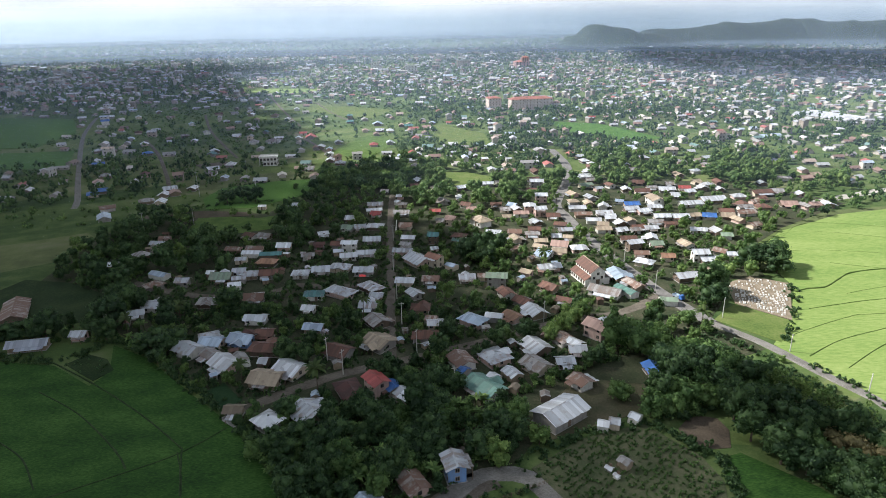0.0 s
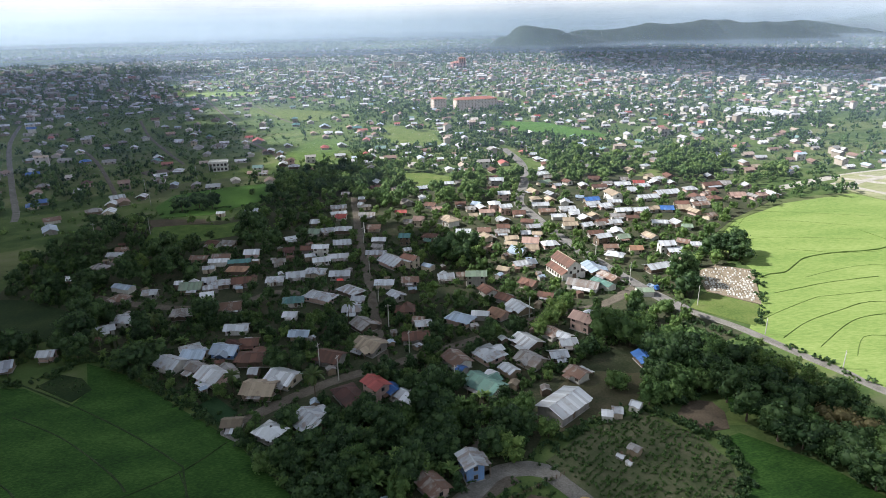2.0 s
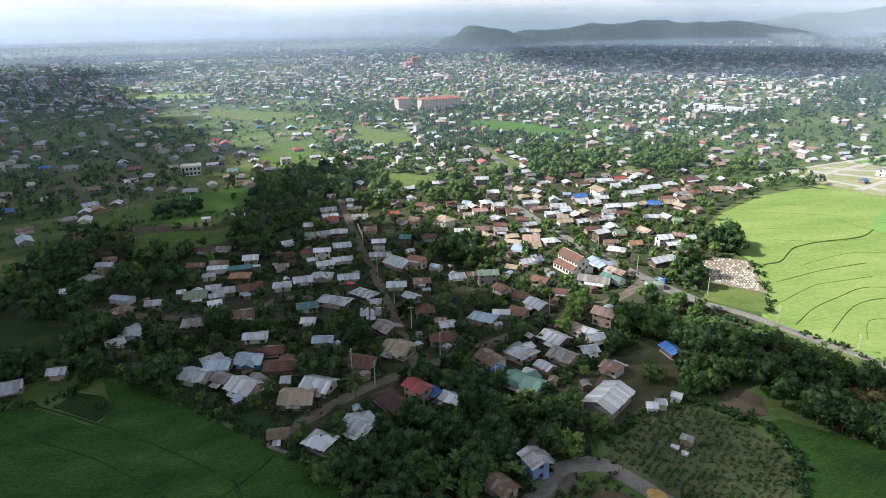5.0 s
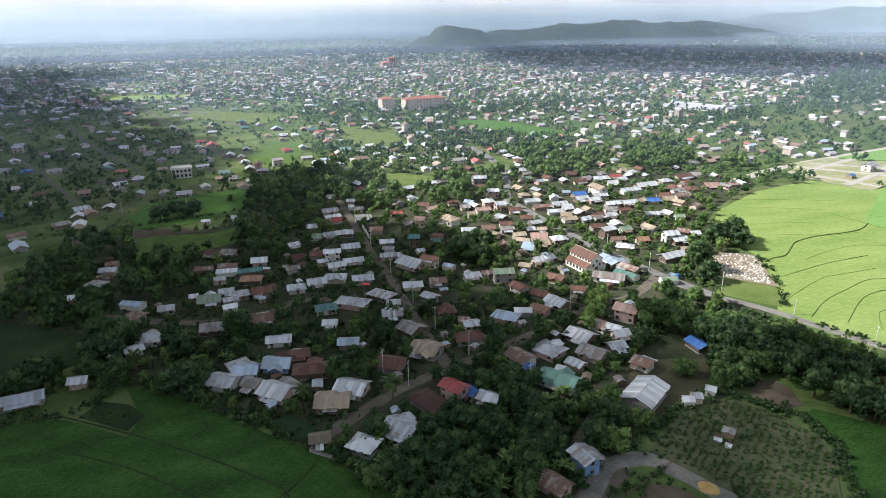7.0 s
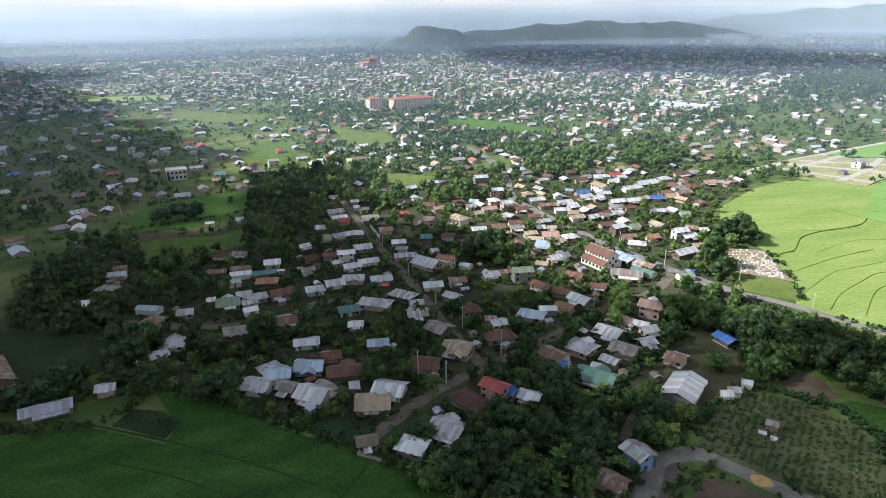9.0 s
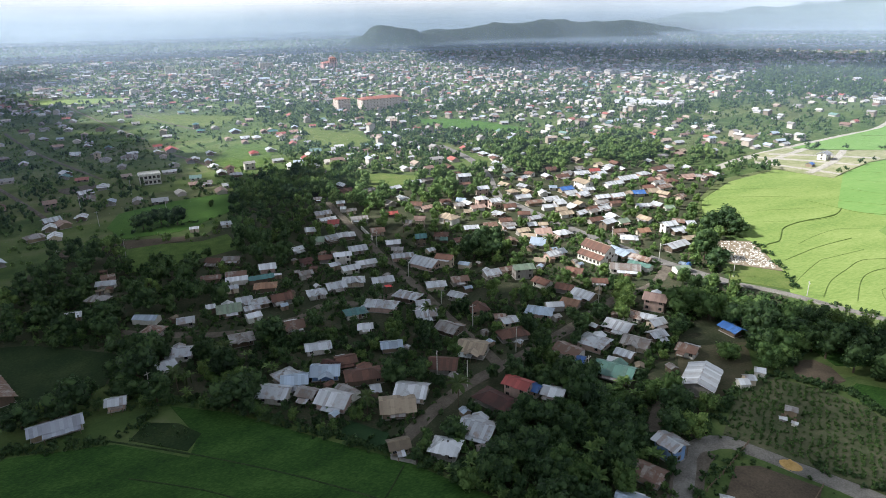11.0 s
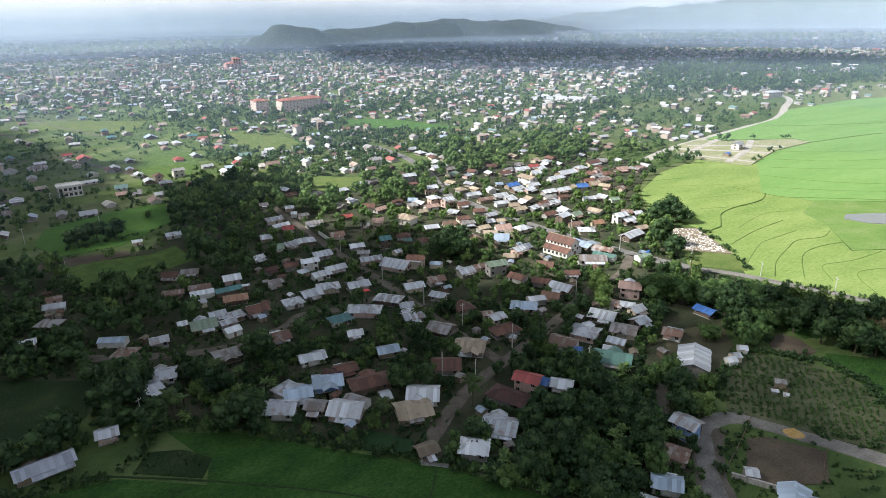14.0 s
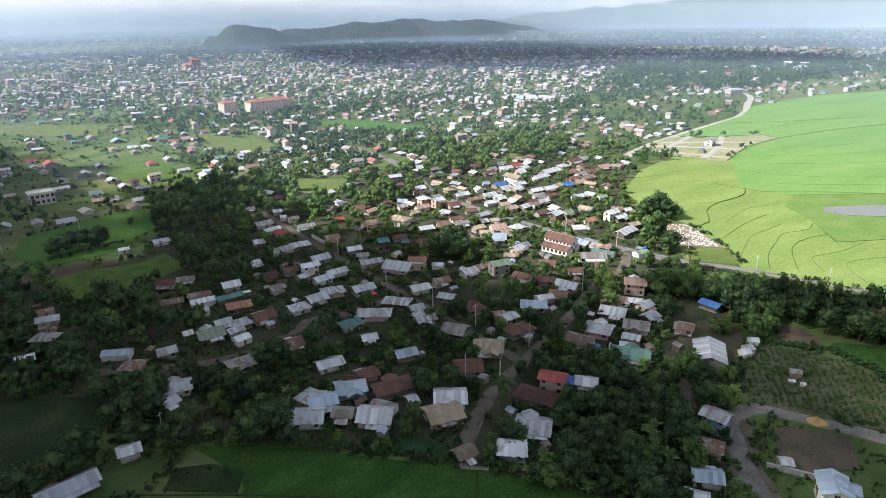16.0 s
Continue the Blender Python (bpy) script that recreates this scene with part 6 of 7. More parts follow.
def forest(name, label, spots, template, material, smooth=False):
    """Many trees as one object. spots: x, y, size, turn."""
    vs, fs, k = [], [], 0
    for i, (x, y, s, w) in enumerate(spots):
        v, f = template[i % len(template)]
        c, q = math.cos(w) * s, math.sin(w) * s
        vs.append(np.stack([v[:, 0] * c - v[:, 1] * q + x, v[:, 0] * q + v[:, 1] * c + y, v[:, 2] * s + rise_of(x, y)], 1))
        fs.append(f + k)
        k += len(v)
    return tagged(add(name, quads_of(name, np.concatenate(vs), np.concatenate(fs), material, smooth)), label, "trees", kind="stuff")


rng_t = np.random.default_rng(11)
NEAR = [crown_arrays(rng_t, 5.4 + 1.2 * (i % 3), 2.5 + 0.3 * (i % 2), 11, 380, 0.34, 0.15, True, 3, 6)[:2] for i in range(7)]
MIDDLE = [crown_arrays(rng_t, 8 + 2 * (i % 3), 3.6 + 0.5 * (i % 2), 11, 260, 0.52, 0.22, True, 3, 6)[:2] for i in range(7)]
LOW = [crown_arrays(rng_t, 1.9, 1.35, 3, 28, 0.36, 0.05, True, 2, 5)[:2] for i in range(6)]
FAR = [crown_arrays(rng_t, 8.0, 4.2, 4, 16, 1.1, 0.2, True, 2, 5)[:2] for i in range(6)]
VERY_FAR = [crown_arrays(rng_t, 9, 6.0, 3, 6, 2.2, 0.1, True, 2, 5)[:2] for i in range(5)]

VILLAGE = VILLAGE_LAND
spots_dark, spots_light, spots_mid, grid = [], [], [], {}
for _ in range(9000):
    x, y = tree_rnd.uniform(-170, 255), tree_rnd.uniform(205, 485)
    if not inside(x, y, VILLAGE):
        continue
    grove = inside(x, y, [(-75, 395), (-50, 460), (5, 445), (45, 410), (60, 360), (20, 340), (-20, 350), (-60, 385)]) or y > 385
    thick = 0.95 if y > 400 else 0.75 if grove else 1.0
    if y > 385 and x > -5 and noise.noise(Vector((x * 0.022, y * 0.022, 6))) < -0.05:
        continue
    if x < -90 and y > 285 and noise.noise(Vector((x * 0.03, y * 0.03, 3))) < -0.1:
        continue
    if y > 300 and not grove and tree_rnd.random() < 0.15:
        continue
    gap = (5.6 if y < 270 else 5.0) * thick + 0.5
    west = x < -62 and y < 330
    gap = 6.2 if west else gap
    cell_ = (int(x // 6), int(y // 6))
    near_ = [q for i in (-1, 0, 1) for j in (-1, 0, 1) for q in grid.get((cell_[0] + i, cell_[1] + j), ())]
    if all((x - a) ** 2 + (y - c) ** 2 > gap * gap for a, c in near_) and clear(x, y, 2.0 if west else 1.0 if y < 270 else 0.2, 7.0 if west else 4.0 if y < 270 else 0.0) and bare(x, y, 3.5):
        grid.setdefault(cell_, []).append((x, y))
        free_ = sightline_height(x, y) / 8.5
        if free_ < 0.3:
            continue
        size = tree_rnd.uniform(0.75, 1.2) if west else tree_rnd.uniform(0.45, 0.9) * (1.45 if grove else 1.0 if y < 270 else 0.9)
        # leaf choice paints the light: dark tones in the shaded west, paler eastwards
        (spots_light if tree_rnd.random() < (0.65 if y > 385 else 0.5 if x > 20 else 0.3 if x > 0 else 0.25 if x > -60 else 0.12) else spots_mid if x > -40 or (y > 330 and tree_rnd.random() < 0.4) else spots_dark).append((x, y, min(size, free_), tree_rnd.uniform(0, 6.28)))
forest("village_trees", "dense garden trees behind the houses, dark-toned for the shaded west", spots_dark, MIDDLE, LEAF)
forest("village_fresh_trees", "garden trees among the roofs, mid-toned for brighter light", spots_mid, MIDDLE, LEAF_MID)
forest("village_light_trees", "lighter green garden trees and bamboo among roofs, tone raised for the sunlit east", spots_light, MIDDLE, LEAF_LIGHT)

fill_dark, fill_light = [], []
for poly, gap, kinds, (lo, hi), most in WOODS:
    xs, ys = [q[0] for q in poly], [q[1] for q in poly]
    for _ in range(3000):
        x, y = tree_rnd.uniform(min(xs), max(xs)), tree_rnd.uniform(min(ys), max(ys))
        if inside(x, y, poly) and clear(x, y, 0.9, 3.0) and bare(x, y, 3.0) and noise.noise(Vector((x * 0.05, y * 0.05, 2))) > -0.2:
            free_ = sightline_height(x, y) / 5.6
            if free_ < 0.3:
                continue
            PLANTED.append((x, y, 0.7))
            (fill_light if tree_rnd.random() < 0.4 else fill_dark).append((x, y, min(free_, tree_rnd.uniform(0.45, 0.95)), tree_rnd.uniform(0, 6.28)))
forest("wood_thicket", "thicket of small trees between the gardens", fill_dark, NEAR, LEAF)
forest("light_thicket", "thicket of light green saplings and bushes", fill_light, NEAR, LEAF_MID)

# hedges, shrubs and undergrowth
low = []
for _ in range(10000):
    x, y = tree_rnd.uniform(-165, 130), tree_rnd.uniform(98, 300)
    keep = inside(x, y, VILLAGE) or any(inside(x, y, w[0]) for w in WOODS)
    if keep and noise.noise(Vector((x * 0.06, y * 0.06, 3))) > -0.25 and clear(x, y, -0.5):
        low.append((x, y, tree_rnd.uniform(0.45, 1.15), tree_rnd.uniform(0, 6.28)))
for line, k in (([(-150, 180), (-122, 177), (-110, 189), (-95, 180), (-72, 158), (-57, 144), (-37, 118), (-24, 94)], 330), ([(52, 142), (62, 128), (64, 118), (52, 97), (40, 90)], 160),
                ([(16, 126), (33, 136), (50, 142)], 70), ([(134, 231), (119, 200), (108, 185)], 40), ([(110, 168), (117, 150), (124, 130)], 26), ([(84, 196), (92, 184), (99, 170), (106, 152), (110, 138)], 130), ([(80, 192), (88, 178), (95, 164), (101, 148)], 110), ([(30, 108), (36, 95), (45, 80)], 40),
                ([(-3, 108), (12, 114), (20, 119)], 20), ([(-165, 300), (-140, 350), (-84, 374), (-86, 420), (-140, 400)], 120)):
    pts = curve_points(line, 1.0)
    for _ in range(k):
        q = tree_rnd.choice(pts)
        low.append((q.x + tree_rnd.gauss(0, 1.0), q.y + tree_rnd.gauss(0, 1.0), tree_rnd.uniform(0.5, 1.2), tree_rnd.uniform(0, 6.28)))
for _ in range(420):
    x, y = tree_rnd.uniform(-24, 46), tree_rnd.uniform(78, 121)
    if clear(x, y, 0.3) and y < 122 - 0.2 * abs(x):
        low.append((x, y, tree_rnd.uniform(0.25, 0.8), tree_rnd.uniform(0, 6.28)))
for _ in range(160):
    x, y = tree_rnd.uniform(-132, -98), tree_rnd.uniform(155, 192)
    if inside(x, y, [(-119.1, 174.6), (-115.3, 181.1), (-107.6, 177.8), (-102.1, 171.0), (-105.4, 164.9)]):
        low.append((x, y, tree_rnd.uniform(0.25, 0.6), tree_rnd.uniform(0, 6.28)))
half = len(low) // 3
forest("undergrowth", "dark shrubs and weeds between the gardens", low[half:], LOW, LEAF)
forest("light_shrubs", "light green shrubs and hedges", low[:half], LOW, LEAF_MID)

# crop rows
rows_ = []
crop = [(20, 124), (33, 134), (50, 140), (59.5, 128), (61, 119), (59, 112), (48, 97.5), (37.5, 95), (32, 104), (27, 112)]
for i in range(40):
    for j in range(70):
        u, w = -34 + i * 1.75, -34 + j * 0.98
        x, y = 41 + 0.649 * u + 0.761 * w + tree_rnd.uniform(-0.16, 0.16), 117 - 0.761 * u + 0.649 * w + tree_rnd.uniform(-0.2, 0.2)
        if inside(x, y, crop) and tree_rnd.random() < 0.85 + 0.5 * noise.noise(Vector((x * 0.1, y * 0.1, 8))):
            rows_.append((x, y, tree_rnd.uniform(0.36, 0.68), tree_rnd.uniform(0, 6.28)))
forest("crop_rows", "rows of knee-high leafy crop plants", rows_, LOW, LEAF_MID)

# ---- town and distance ----
def wedge(rnd, r0, r1):
    """A spot in the sector of the plain that lies ahead, the nearer the denser."""
    r = r0 * (r1 / r0) ** rnd.random()
    w = radians(rnd.uniform(16, 136))
    return -50 + r * math.cos(w), 20 + r * math.sin(w)


far_rnd = random.Random(21)
m_far_roof, n, l, b = shader("town roofs", 0.55, 0.1)
g = n.new("ShaderNodeNewGeometry")
tone = n.new("ShaderNodeValToRGB")
tone.color_ramp.interpolation = "CONSTANT"
stops = [(0.0, (0.44, 0.46, 0.49)), (0.20, (0.70, 0.71, 0.73)), (0.36, (0.30, 0.295, 0.29)), (0.53, (0.22, 0.13, 0.10)), (0.68, (0.42, 0.33, 0.27)), (0.76, (0.38, 0.10, 0.085)),
         (0.82, (0.45, 0.55, 0.66)), (0.88, (0.14, 0.27, 0.25)), (0.92, (0.60, 0.56, 0.50))]
while len(tone.color_ramp.elements) < len(stops):
    tone.color_ramp.elements.new(0.5)
for e, (at, c) in zip(tone.color_ramp.elements, stops):
    e.position, e.color = at, (*c, 1)
l.new(g.outputs["Random Per Island"], tone.inputs["Fac"])
dirt = noise_of(n, l, 0.35, 5.0, g.outputs["Position"], 0.7)
l.new(mix(n, l, math_of(n, l, "MULTIPLY", dirt, 0.5), tone.outputs["Color"], (0.20, 0.17, 0.15)), b.inputs["Base Color"])
m_far_wall, n, l, b = shader("town walls", 0.85)
g = n.new("ShaderNodeNewGeometry")
l.new(ramp(n, l, g.outputs["Random Per Island"], [(0.1, (0.50, 0.48, 0.45)), (0.4, (0.34, 0.29, 0.24)), (0.6, (0.18, 0.15, 0.12)), (0.9, (0.48, 0.45, 0.42))]), b.inputs["Base Color"])


def town_open(x, y):
    if any(inside(x, y, p) for p in OPEN):
        return True
    return any(far_from(x, y, line) < w + 3 for line, w in LANES)


roof_v, roof_f, wall_v, wall_f, win_v, win_f = [], [], [], [], [], []


def far_house(x, y, a, L, W, h, rise):
    c, s, up = math.cos(a), math.sin(a), rise_of(x, y)

    def at(u, w, z):
        return (x + u * c - w * s, y + u * s + w * c, z + up)
    b = len(wall_v)
    wall_v.extend([at(-L, -W, 0), at(L, -W, 0), at(L, W, 0), at(-L, W, 0), at(-L, -W, h), at(L, -W, h), at(L, W, h), at(-L, W, h), at(-L, 0, h + rise), at(L, 0, h + rise)])
    wall_f.extend([(b, b + 1, b + 5, b + 4), (b + 2, b + 3, b + 7, b + 6), (b + 1, b + 2, b + 6, b + 9), (b + 5, b + 1, b + 9, b + 9), (b + 3, b, b + 4, b + 8), (b + 7, b + 3, b + 8, b + 8)])
    l_, w_, d = L + 0.6, W + 0.7, rise * 0.7 / W
    b = len(roof_v)
    roof_v.extend([at(-l_, -w_, h - d), at(l_, -w_, h - d), at(l_, 0, h + rise + 0.1), at(-l_, 0, h + rise + 0.1), at(-l_, w_, h - d), at(l_, w_, h - d)])
    roof_f.extend([(b, b + 1, b + 2, b + 3), (b + 3, b + 2, b + 5, b + 4)])
    for u in (-0.5, 0.5):
        for z in [1.4] if h < 4 else [1.4, 4.2] if h < 7 else [1.4, 4.2, 7.2]:
            k = len(win_v)
            win_v.extend([at(u * L - 0.6, -W - 0.04, z - 0.6), at(u * L + 0.6, -W - 0.04, z - 0.6), at(u * L + 0.6, -W - 0.04, z + 0.6), at(u * L - 0.6, -W - 0.04, z + 0.6)])
            win_f.append((k, k + 1, k + 2, k + 3))


town_trees, suburb_trees, placed = [], [], {}


def room(x, y, gap):
    c = (int(x // 30), int(y // 30))
    for i in (-1, 0, 1):
        for j in (-1, 0, 1):
            for a, b_ in placed.get((c[0] + i, c[1] + j), ()):
                if (x - a) ** 2 + (y - b_) ** 2 < gap * gap:
                    return False
    return True


for a, b_, r in BUILT:
    placed.setdefault((int(a // 30), int(b_ // 30)), []).append((a, b_))
for k_ in range(26000):
    x, y = wedge(far_rnd, 390, 900) if k_ < 5000 else wedge(far_rnd, 850, 2500) if k_ < 21000 else wedge(far_rnd, 2400, 4700)
    r = math.hypot(x + 50, y - 20)
    if inside(x, y, VILLAGE) or town_open(x, y) or not room(x, y, 10.5 if x > -40 or math.hypot(x, y) > 900 else 13):
        continue
    dense = noise.noise(Vector((x * 0.0035, y * 0.0035, 1.7)))
    left = x < -40 and r < 900
    want = 0.14 if left else 0.55 + 0.5 * dense if r < 1000 else 0.95 + 0.8 * dense
    if r > 2300:
        want -= 0.15
    if x > 360 and y < 640:
        want = 0.6 if inside(x, y, [(590, 500), (660, 490), (780, 560), (840, 640), (610, 640)]) else 0.12
    if (200 < x and y < 390) or far_rnd.random() > want:
        continue
    placed.setdefault((int(x // 30), int(y // 30)), []).append((x, y))
    big = far_rnd.random()
    L, W = far_rnd.uniform(2.3, 4.4), far_rnd.uniform(1.9, 3.2)
    h = 1.9 if big < 0.8 else 4.8 if big < 0.97 else 7.6
    if r > 1000 and big > 0.93:
        L, W = L * 2.0, W * 1.5
    far_house(x, y, radians(far_rnd.choice((5, 95)) + far_rnd.uniform(-12, 12)), L, W, h, W * 0.42)
town = tagged(new("town_houses", None), "hundreds of small metal-roofed town houses spread over the plain", "houses", kind="stuff")
add("wall", mesh_of("wall", wall_v, [tuple(dict.fromkeys(q)) for q in wall_f], m_far_wall), town)
add("roof", mesh_of("roof", roof_v, roof_f, m_far_roof), town)
add("window", mesh_of("window", win_v, win_f, GLASS), town)

for _ in range(34000):
    x, y = wedge(far_rnd, 380, 2000)
    r = math.hypot(x + 50, y - 20)
    if inside(x, y, VILLAGE) or town_open(x, y) or not room(x, y, 6.0):
        continue
    d = noise.noise(Vector((x * 0.006, y * 0.006, 9.1)))
    left = x < -40 and r < 900
    belt = inside(x, y, [(640, 560), (1300, 640), (1300, 900), (900, 980), (560, 700)])
    want = 1.0 if belt else 0.05 + 0.4 * max(d, 0) if left else 0.55 + 0.9 * d if r < 900 else 0.8 + 0.9 * d
    if x > 360 and y < 560 and not belt:
        want = 0.13 + 0.5 * max(d, 0)
    if far_rnd.random() < want:
        suburb_trees.append((x, y, far_rnd.uniform(0.5, 1.0) * (1.3 if belt else 1.0), far_rnd.uniform(0, 6.28)))
for _ in range(2600):
    x, y = far_rnd.uniform(560, 1350), far_rnd.uniform(560, 980)
    if inside(x, y, [(640, 560), (1300, 640), (1300, 900), (900, 980), (560, 700)]) and not town_open(x, y):
        suburb_trees.append((x, y, far_rnd.uniform(0.8, 1.5), far_rnd.uniform(0, 6.28)))
for k_ in range(17000):
    x, y = wedge(far_rnd, 1600, 2600) if k_ < 7000 else wedge(far_rnd, 2500, 4800)
    d = noise.noise(Vector((x * 0.0022, y * 0.0022, 4.4)))
    if far_rnd.random() < 0.5 + 1.2 * d and not town_open(x, y):
        town_trees.append((x, y, far_rnd.uniform(0.7, 1.5), far_rnd.uniform(0, 6.28)))
forest("suburb_trees", "scattered green trees among the suburb houses", suburb_trees[::2], FAR, LEAF)
forest("suburb_light_trees", "light green trees and bushes of the suburb", suburb_trees[1::2], FAR, LEAF_MID)
forest("plain_trees", "woods and tree lines far over the plain", town_trees, VERY_FAR, LEAF)

# rough grass, hedges and scrub between the suburb's plots
SCRUB = [crown_arrays(rng_t, 1.5, 2.0, 3, 16, 0.55, 0.02, True, 2, 5)[:2] for i in range(6)]
scrub = []
for _ in range(40000):
    x, y = far_rnd.uniform(-470, 60), far_rnd.uniform(315, 950)
    u, w = (0.885 * x + 0.465 * y) / 46.0, (0.885 * y - 0.465 * x + 3 * noise.noise(Vector((x * 0.02, y * 0.02, 0)))) / 15.0
    line_ = min(abs(u - round(u)) * 46, abs(w - round(w)) * 15)
    d = noise.noise(Vector((x * 0.012, y * 0.012, 5.5)))
    if x > -40 and y < 460 or town_open(x, y) or far_rnd.random() > ((0.25 + 0.8 * max(d, -0.2)) if line_ < 1.6 else 0.04 + 0.22 * max(d, 0)):
        continue
    scrub.append((x, y, far_rnd.uniform(0.5, 1.4), far_rnd.uniform(0, 6.28)))
forest("suburb_scrub", "hedges, reeds and scrub along the suburb's plots", scrub[::2], SCRUB, LEAF_MID)
forest("suburb_reeds", "pale rough grass and bushes between the plots", scrub[1::2], SCRUB, LEAF_LIGHT)

# hills and mountains on the skyline
m_hill, n, l, b = shader("wooded hills", 0.95)
p = place_of(n)
l.new(ramp(n, l, noise_of(n, l, 0.02, 6.0, p, 0.7), [(0.3, (0.022, 0.036, 0.034)), (0.55, (0.032, 0.050, 0.046)), (0.75, (0.046, 0.066, 0.056))]), b.inputs["Base Color"])
bump(n, l, b, noise_of(n, l, 0.03, 6.0, p, 0.7), 0.6, 7.0)


def ridge(name, label, line, spread, material, seed, across=14):
    """A hill range along a line of x, y and height."""
    v, f, rows = [], [], []
    for (xa, ya, ha), (xb, yb, hb) in zip(line, line[1:]):
        for i in range(12):
            s = i / 12
            e = s * s * (3 - 2 * s)
            rows.append((xa + (xb - xa) * s, ya + (yb - ya) * s, ha + (hb - ha) * e))
    rows.append(line[-1])
    for i, (x, y, h) in enumerate(rows):
        a, c = rows[max(i - 1, 0)], rows[min(i + 1, len(rows) - 1)]
        d = Vector((c[0] - a[0], c[1] - a[1], 0)).normalized()
        side = Vector((-d.y, d.x, 0))
        for j in range(across + 1):
            s = 2 * j / across - 1
            q = Vector((x, y, 0)) + side * s * spread
            k = 0.5 + 0.5 * math.cos(math.pi * s)
            z = h * k * (1 + 0.16 * noise.noise(q * 0.006 + Vector((seed, 0, 0))) + 0.07 * noise.noise(q * 0.02)) + 4 * k * noise.noise(q * 0.05)
            v.append((q.x, q.y, max(z, -1.0) if abs(s) < 1 else -2.0))
    k = across + 1
    f = [(i * k + j, (i + 1) * k + j, (i + 1) * k + j + 1, i * k + j + 1) for i in range(len(rows) - 1) for j in range(across)]
    me = mesh_of(name, v, f, material)
    me.polygons.foreach_set("use_smooth", np.ones(len(f), bool))
    return tagged(add(name, me), label, "hill", kind="structure")


ridge("hill_near", "low wooded hill beyond the town", [(365, 2330, 0), (425, 2310, 40), (500, 2290, 76), (575, 2290, 66), (670, 2320, 48), (770, 2400, 38), (900, 2460, 0)], 165, m_hill, 3)
ridge("hill_range", "long wooded hill range beyond the town", [(640, 2590, 0), (790, 2570, 56), (950, 2570, 66), (1080, 2560, 80), (1200, 2560, 74), (1330, 2570, 88), (1480, 2520, 76), (1600, 2500, 66), (1720, 2480, 40), (1850, 2460, 0)], 190, m_hill, 5)
ridge("hill_range_east", "hazier hill range behind the nearer hills", [(1500, 3050, 0), (1750, 3000, 62), (1950, 2950, 70), (2150, 2900, 60), (2400, 2850, 48), (2700, 2700, 0)], 220, m_hill, 12)
m_mount, n, l, b = shader("far mountains", 1.0)
l.new(ramp(n, l, noise_of(n, l, 0.004, 5.0, place_of(n), 0.6), [(0.35, (0.045, 0.075, 0.07)), (0.7, (0.07, 0.10, 0.085))]), b.inputs["Base Color"])
ridge("mountain_range", "pale blue mountains on the horizon", [(2300, 3760, 0), (2560, 3600, 70), (2800, 3430, 105), (3090, 3200, 130), (3410, 2860, 150), (3690, 2490, 185), (4000, 1950, 215), (4230, 1375, 220), (4380, 770, 150)], 330, m_mount, 8)
far_woods = []
for _ in range(9000):
    x, y = wedge(far_rnd, 3600, 4850)
    if noise.noise(Vector((x * 0.0012, y * 0.0012, 3.3))) > 0.02 + 0.15 * far_rnd.random():
        far_woods.append((x, y, far_rnd.uniform(0.7, 1.3), far_rnd.uniform(0, 6.28)))
forest("far_woods", "dark woods and tree lines towards the horizon", far_woods, VERY_FAR, LEAF)

# two level see-through sheets stand in for distance haze over the far plain
m_haze = bpy.data.materials.new("haze")
m_haze.use_nodes = True
n, l = m_haze.node_tree.nodes, m_haze.node_tree.links
n.clear()
o_, tr, df, mx = n.new("ShaderNodeOutputMaterial"), n.new("ShaderNodeBsdfTransparent"), n.new("ShaderNodeBsdfDiffuse"), n.new("ShaderNodeMixShader")
p = place_of(n)
away = n.new("ShaderNodeVectorMath")
away.operation = "LENGTH"
l.new(p, away.inputs[0])
# haze is put into tint and opacity, which grow with distance
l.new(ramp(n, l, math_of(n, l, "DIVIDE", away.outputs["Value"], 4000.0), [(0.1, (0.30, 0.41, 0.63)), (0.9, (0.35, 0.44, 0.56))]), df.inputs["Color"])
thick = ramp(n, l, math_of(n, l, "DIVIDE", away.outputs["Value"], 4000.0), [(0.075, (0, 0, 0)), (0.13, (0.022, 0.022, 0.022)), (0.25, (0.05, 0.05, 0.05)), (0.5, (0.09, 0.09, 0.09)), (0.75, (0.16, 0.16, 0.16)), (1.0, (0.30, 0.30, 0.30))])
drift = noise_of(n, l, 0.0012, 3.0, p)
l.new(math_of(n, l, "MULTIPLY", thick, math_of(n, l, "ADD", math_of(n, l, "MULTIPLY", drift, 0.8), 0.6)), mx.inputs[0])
l.new(tr.outputs[0], mx.inputs[1])
l.new(df.outputs[0], mx.inputs[2])
l.new(mx.outputs[0], o_.inputs["Surface"])
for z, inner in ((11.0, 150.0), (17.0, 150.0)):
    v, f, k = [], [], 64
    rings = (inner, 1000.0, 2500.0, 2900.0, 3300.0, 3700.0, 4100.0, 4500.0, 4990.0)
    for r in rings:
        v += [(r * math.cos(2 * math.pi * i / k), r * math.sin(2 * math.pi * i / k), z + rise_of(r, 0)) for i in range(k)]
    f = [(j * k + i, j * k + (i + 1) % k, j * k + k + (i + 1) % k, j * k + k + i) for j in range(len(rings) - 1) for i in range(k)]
    tagged(add("haze_layer", mesh_of("haze_layer", v, f, m_haze)), "see-through bluish sheet standing in for distance haze over the far plain", "haze", kind="structure")

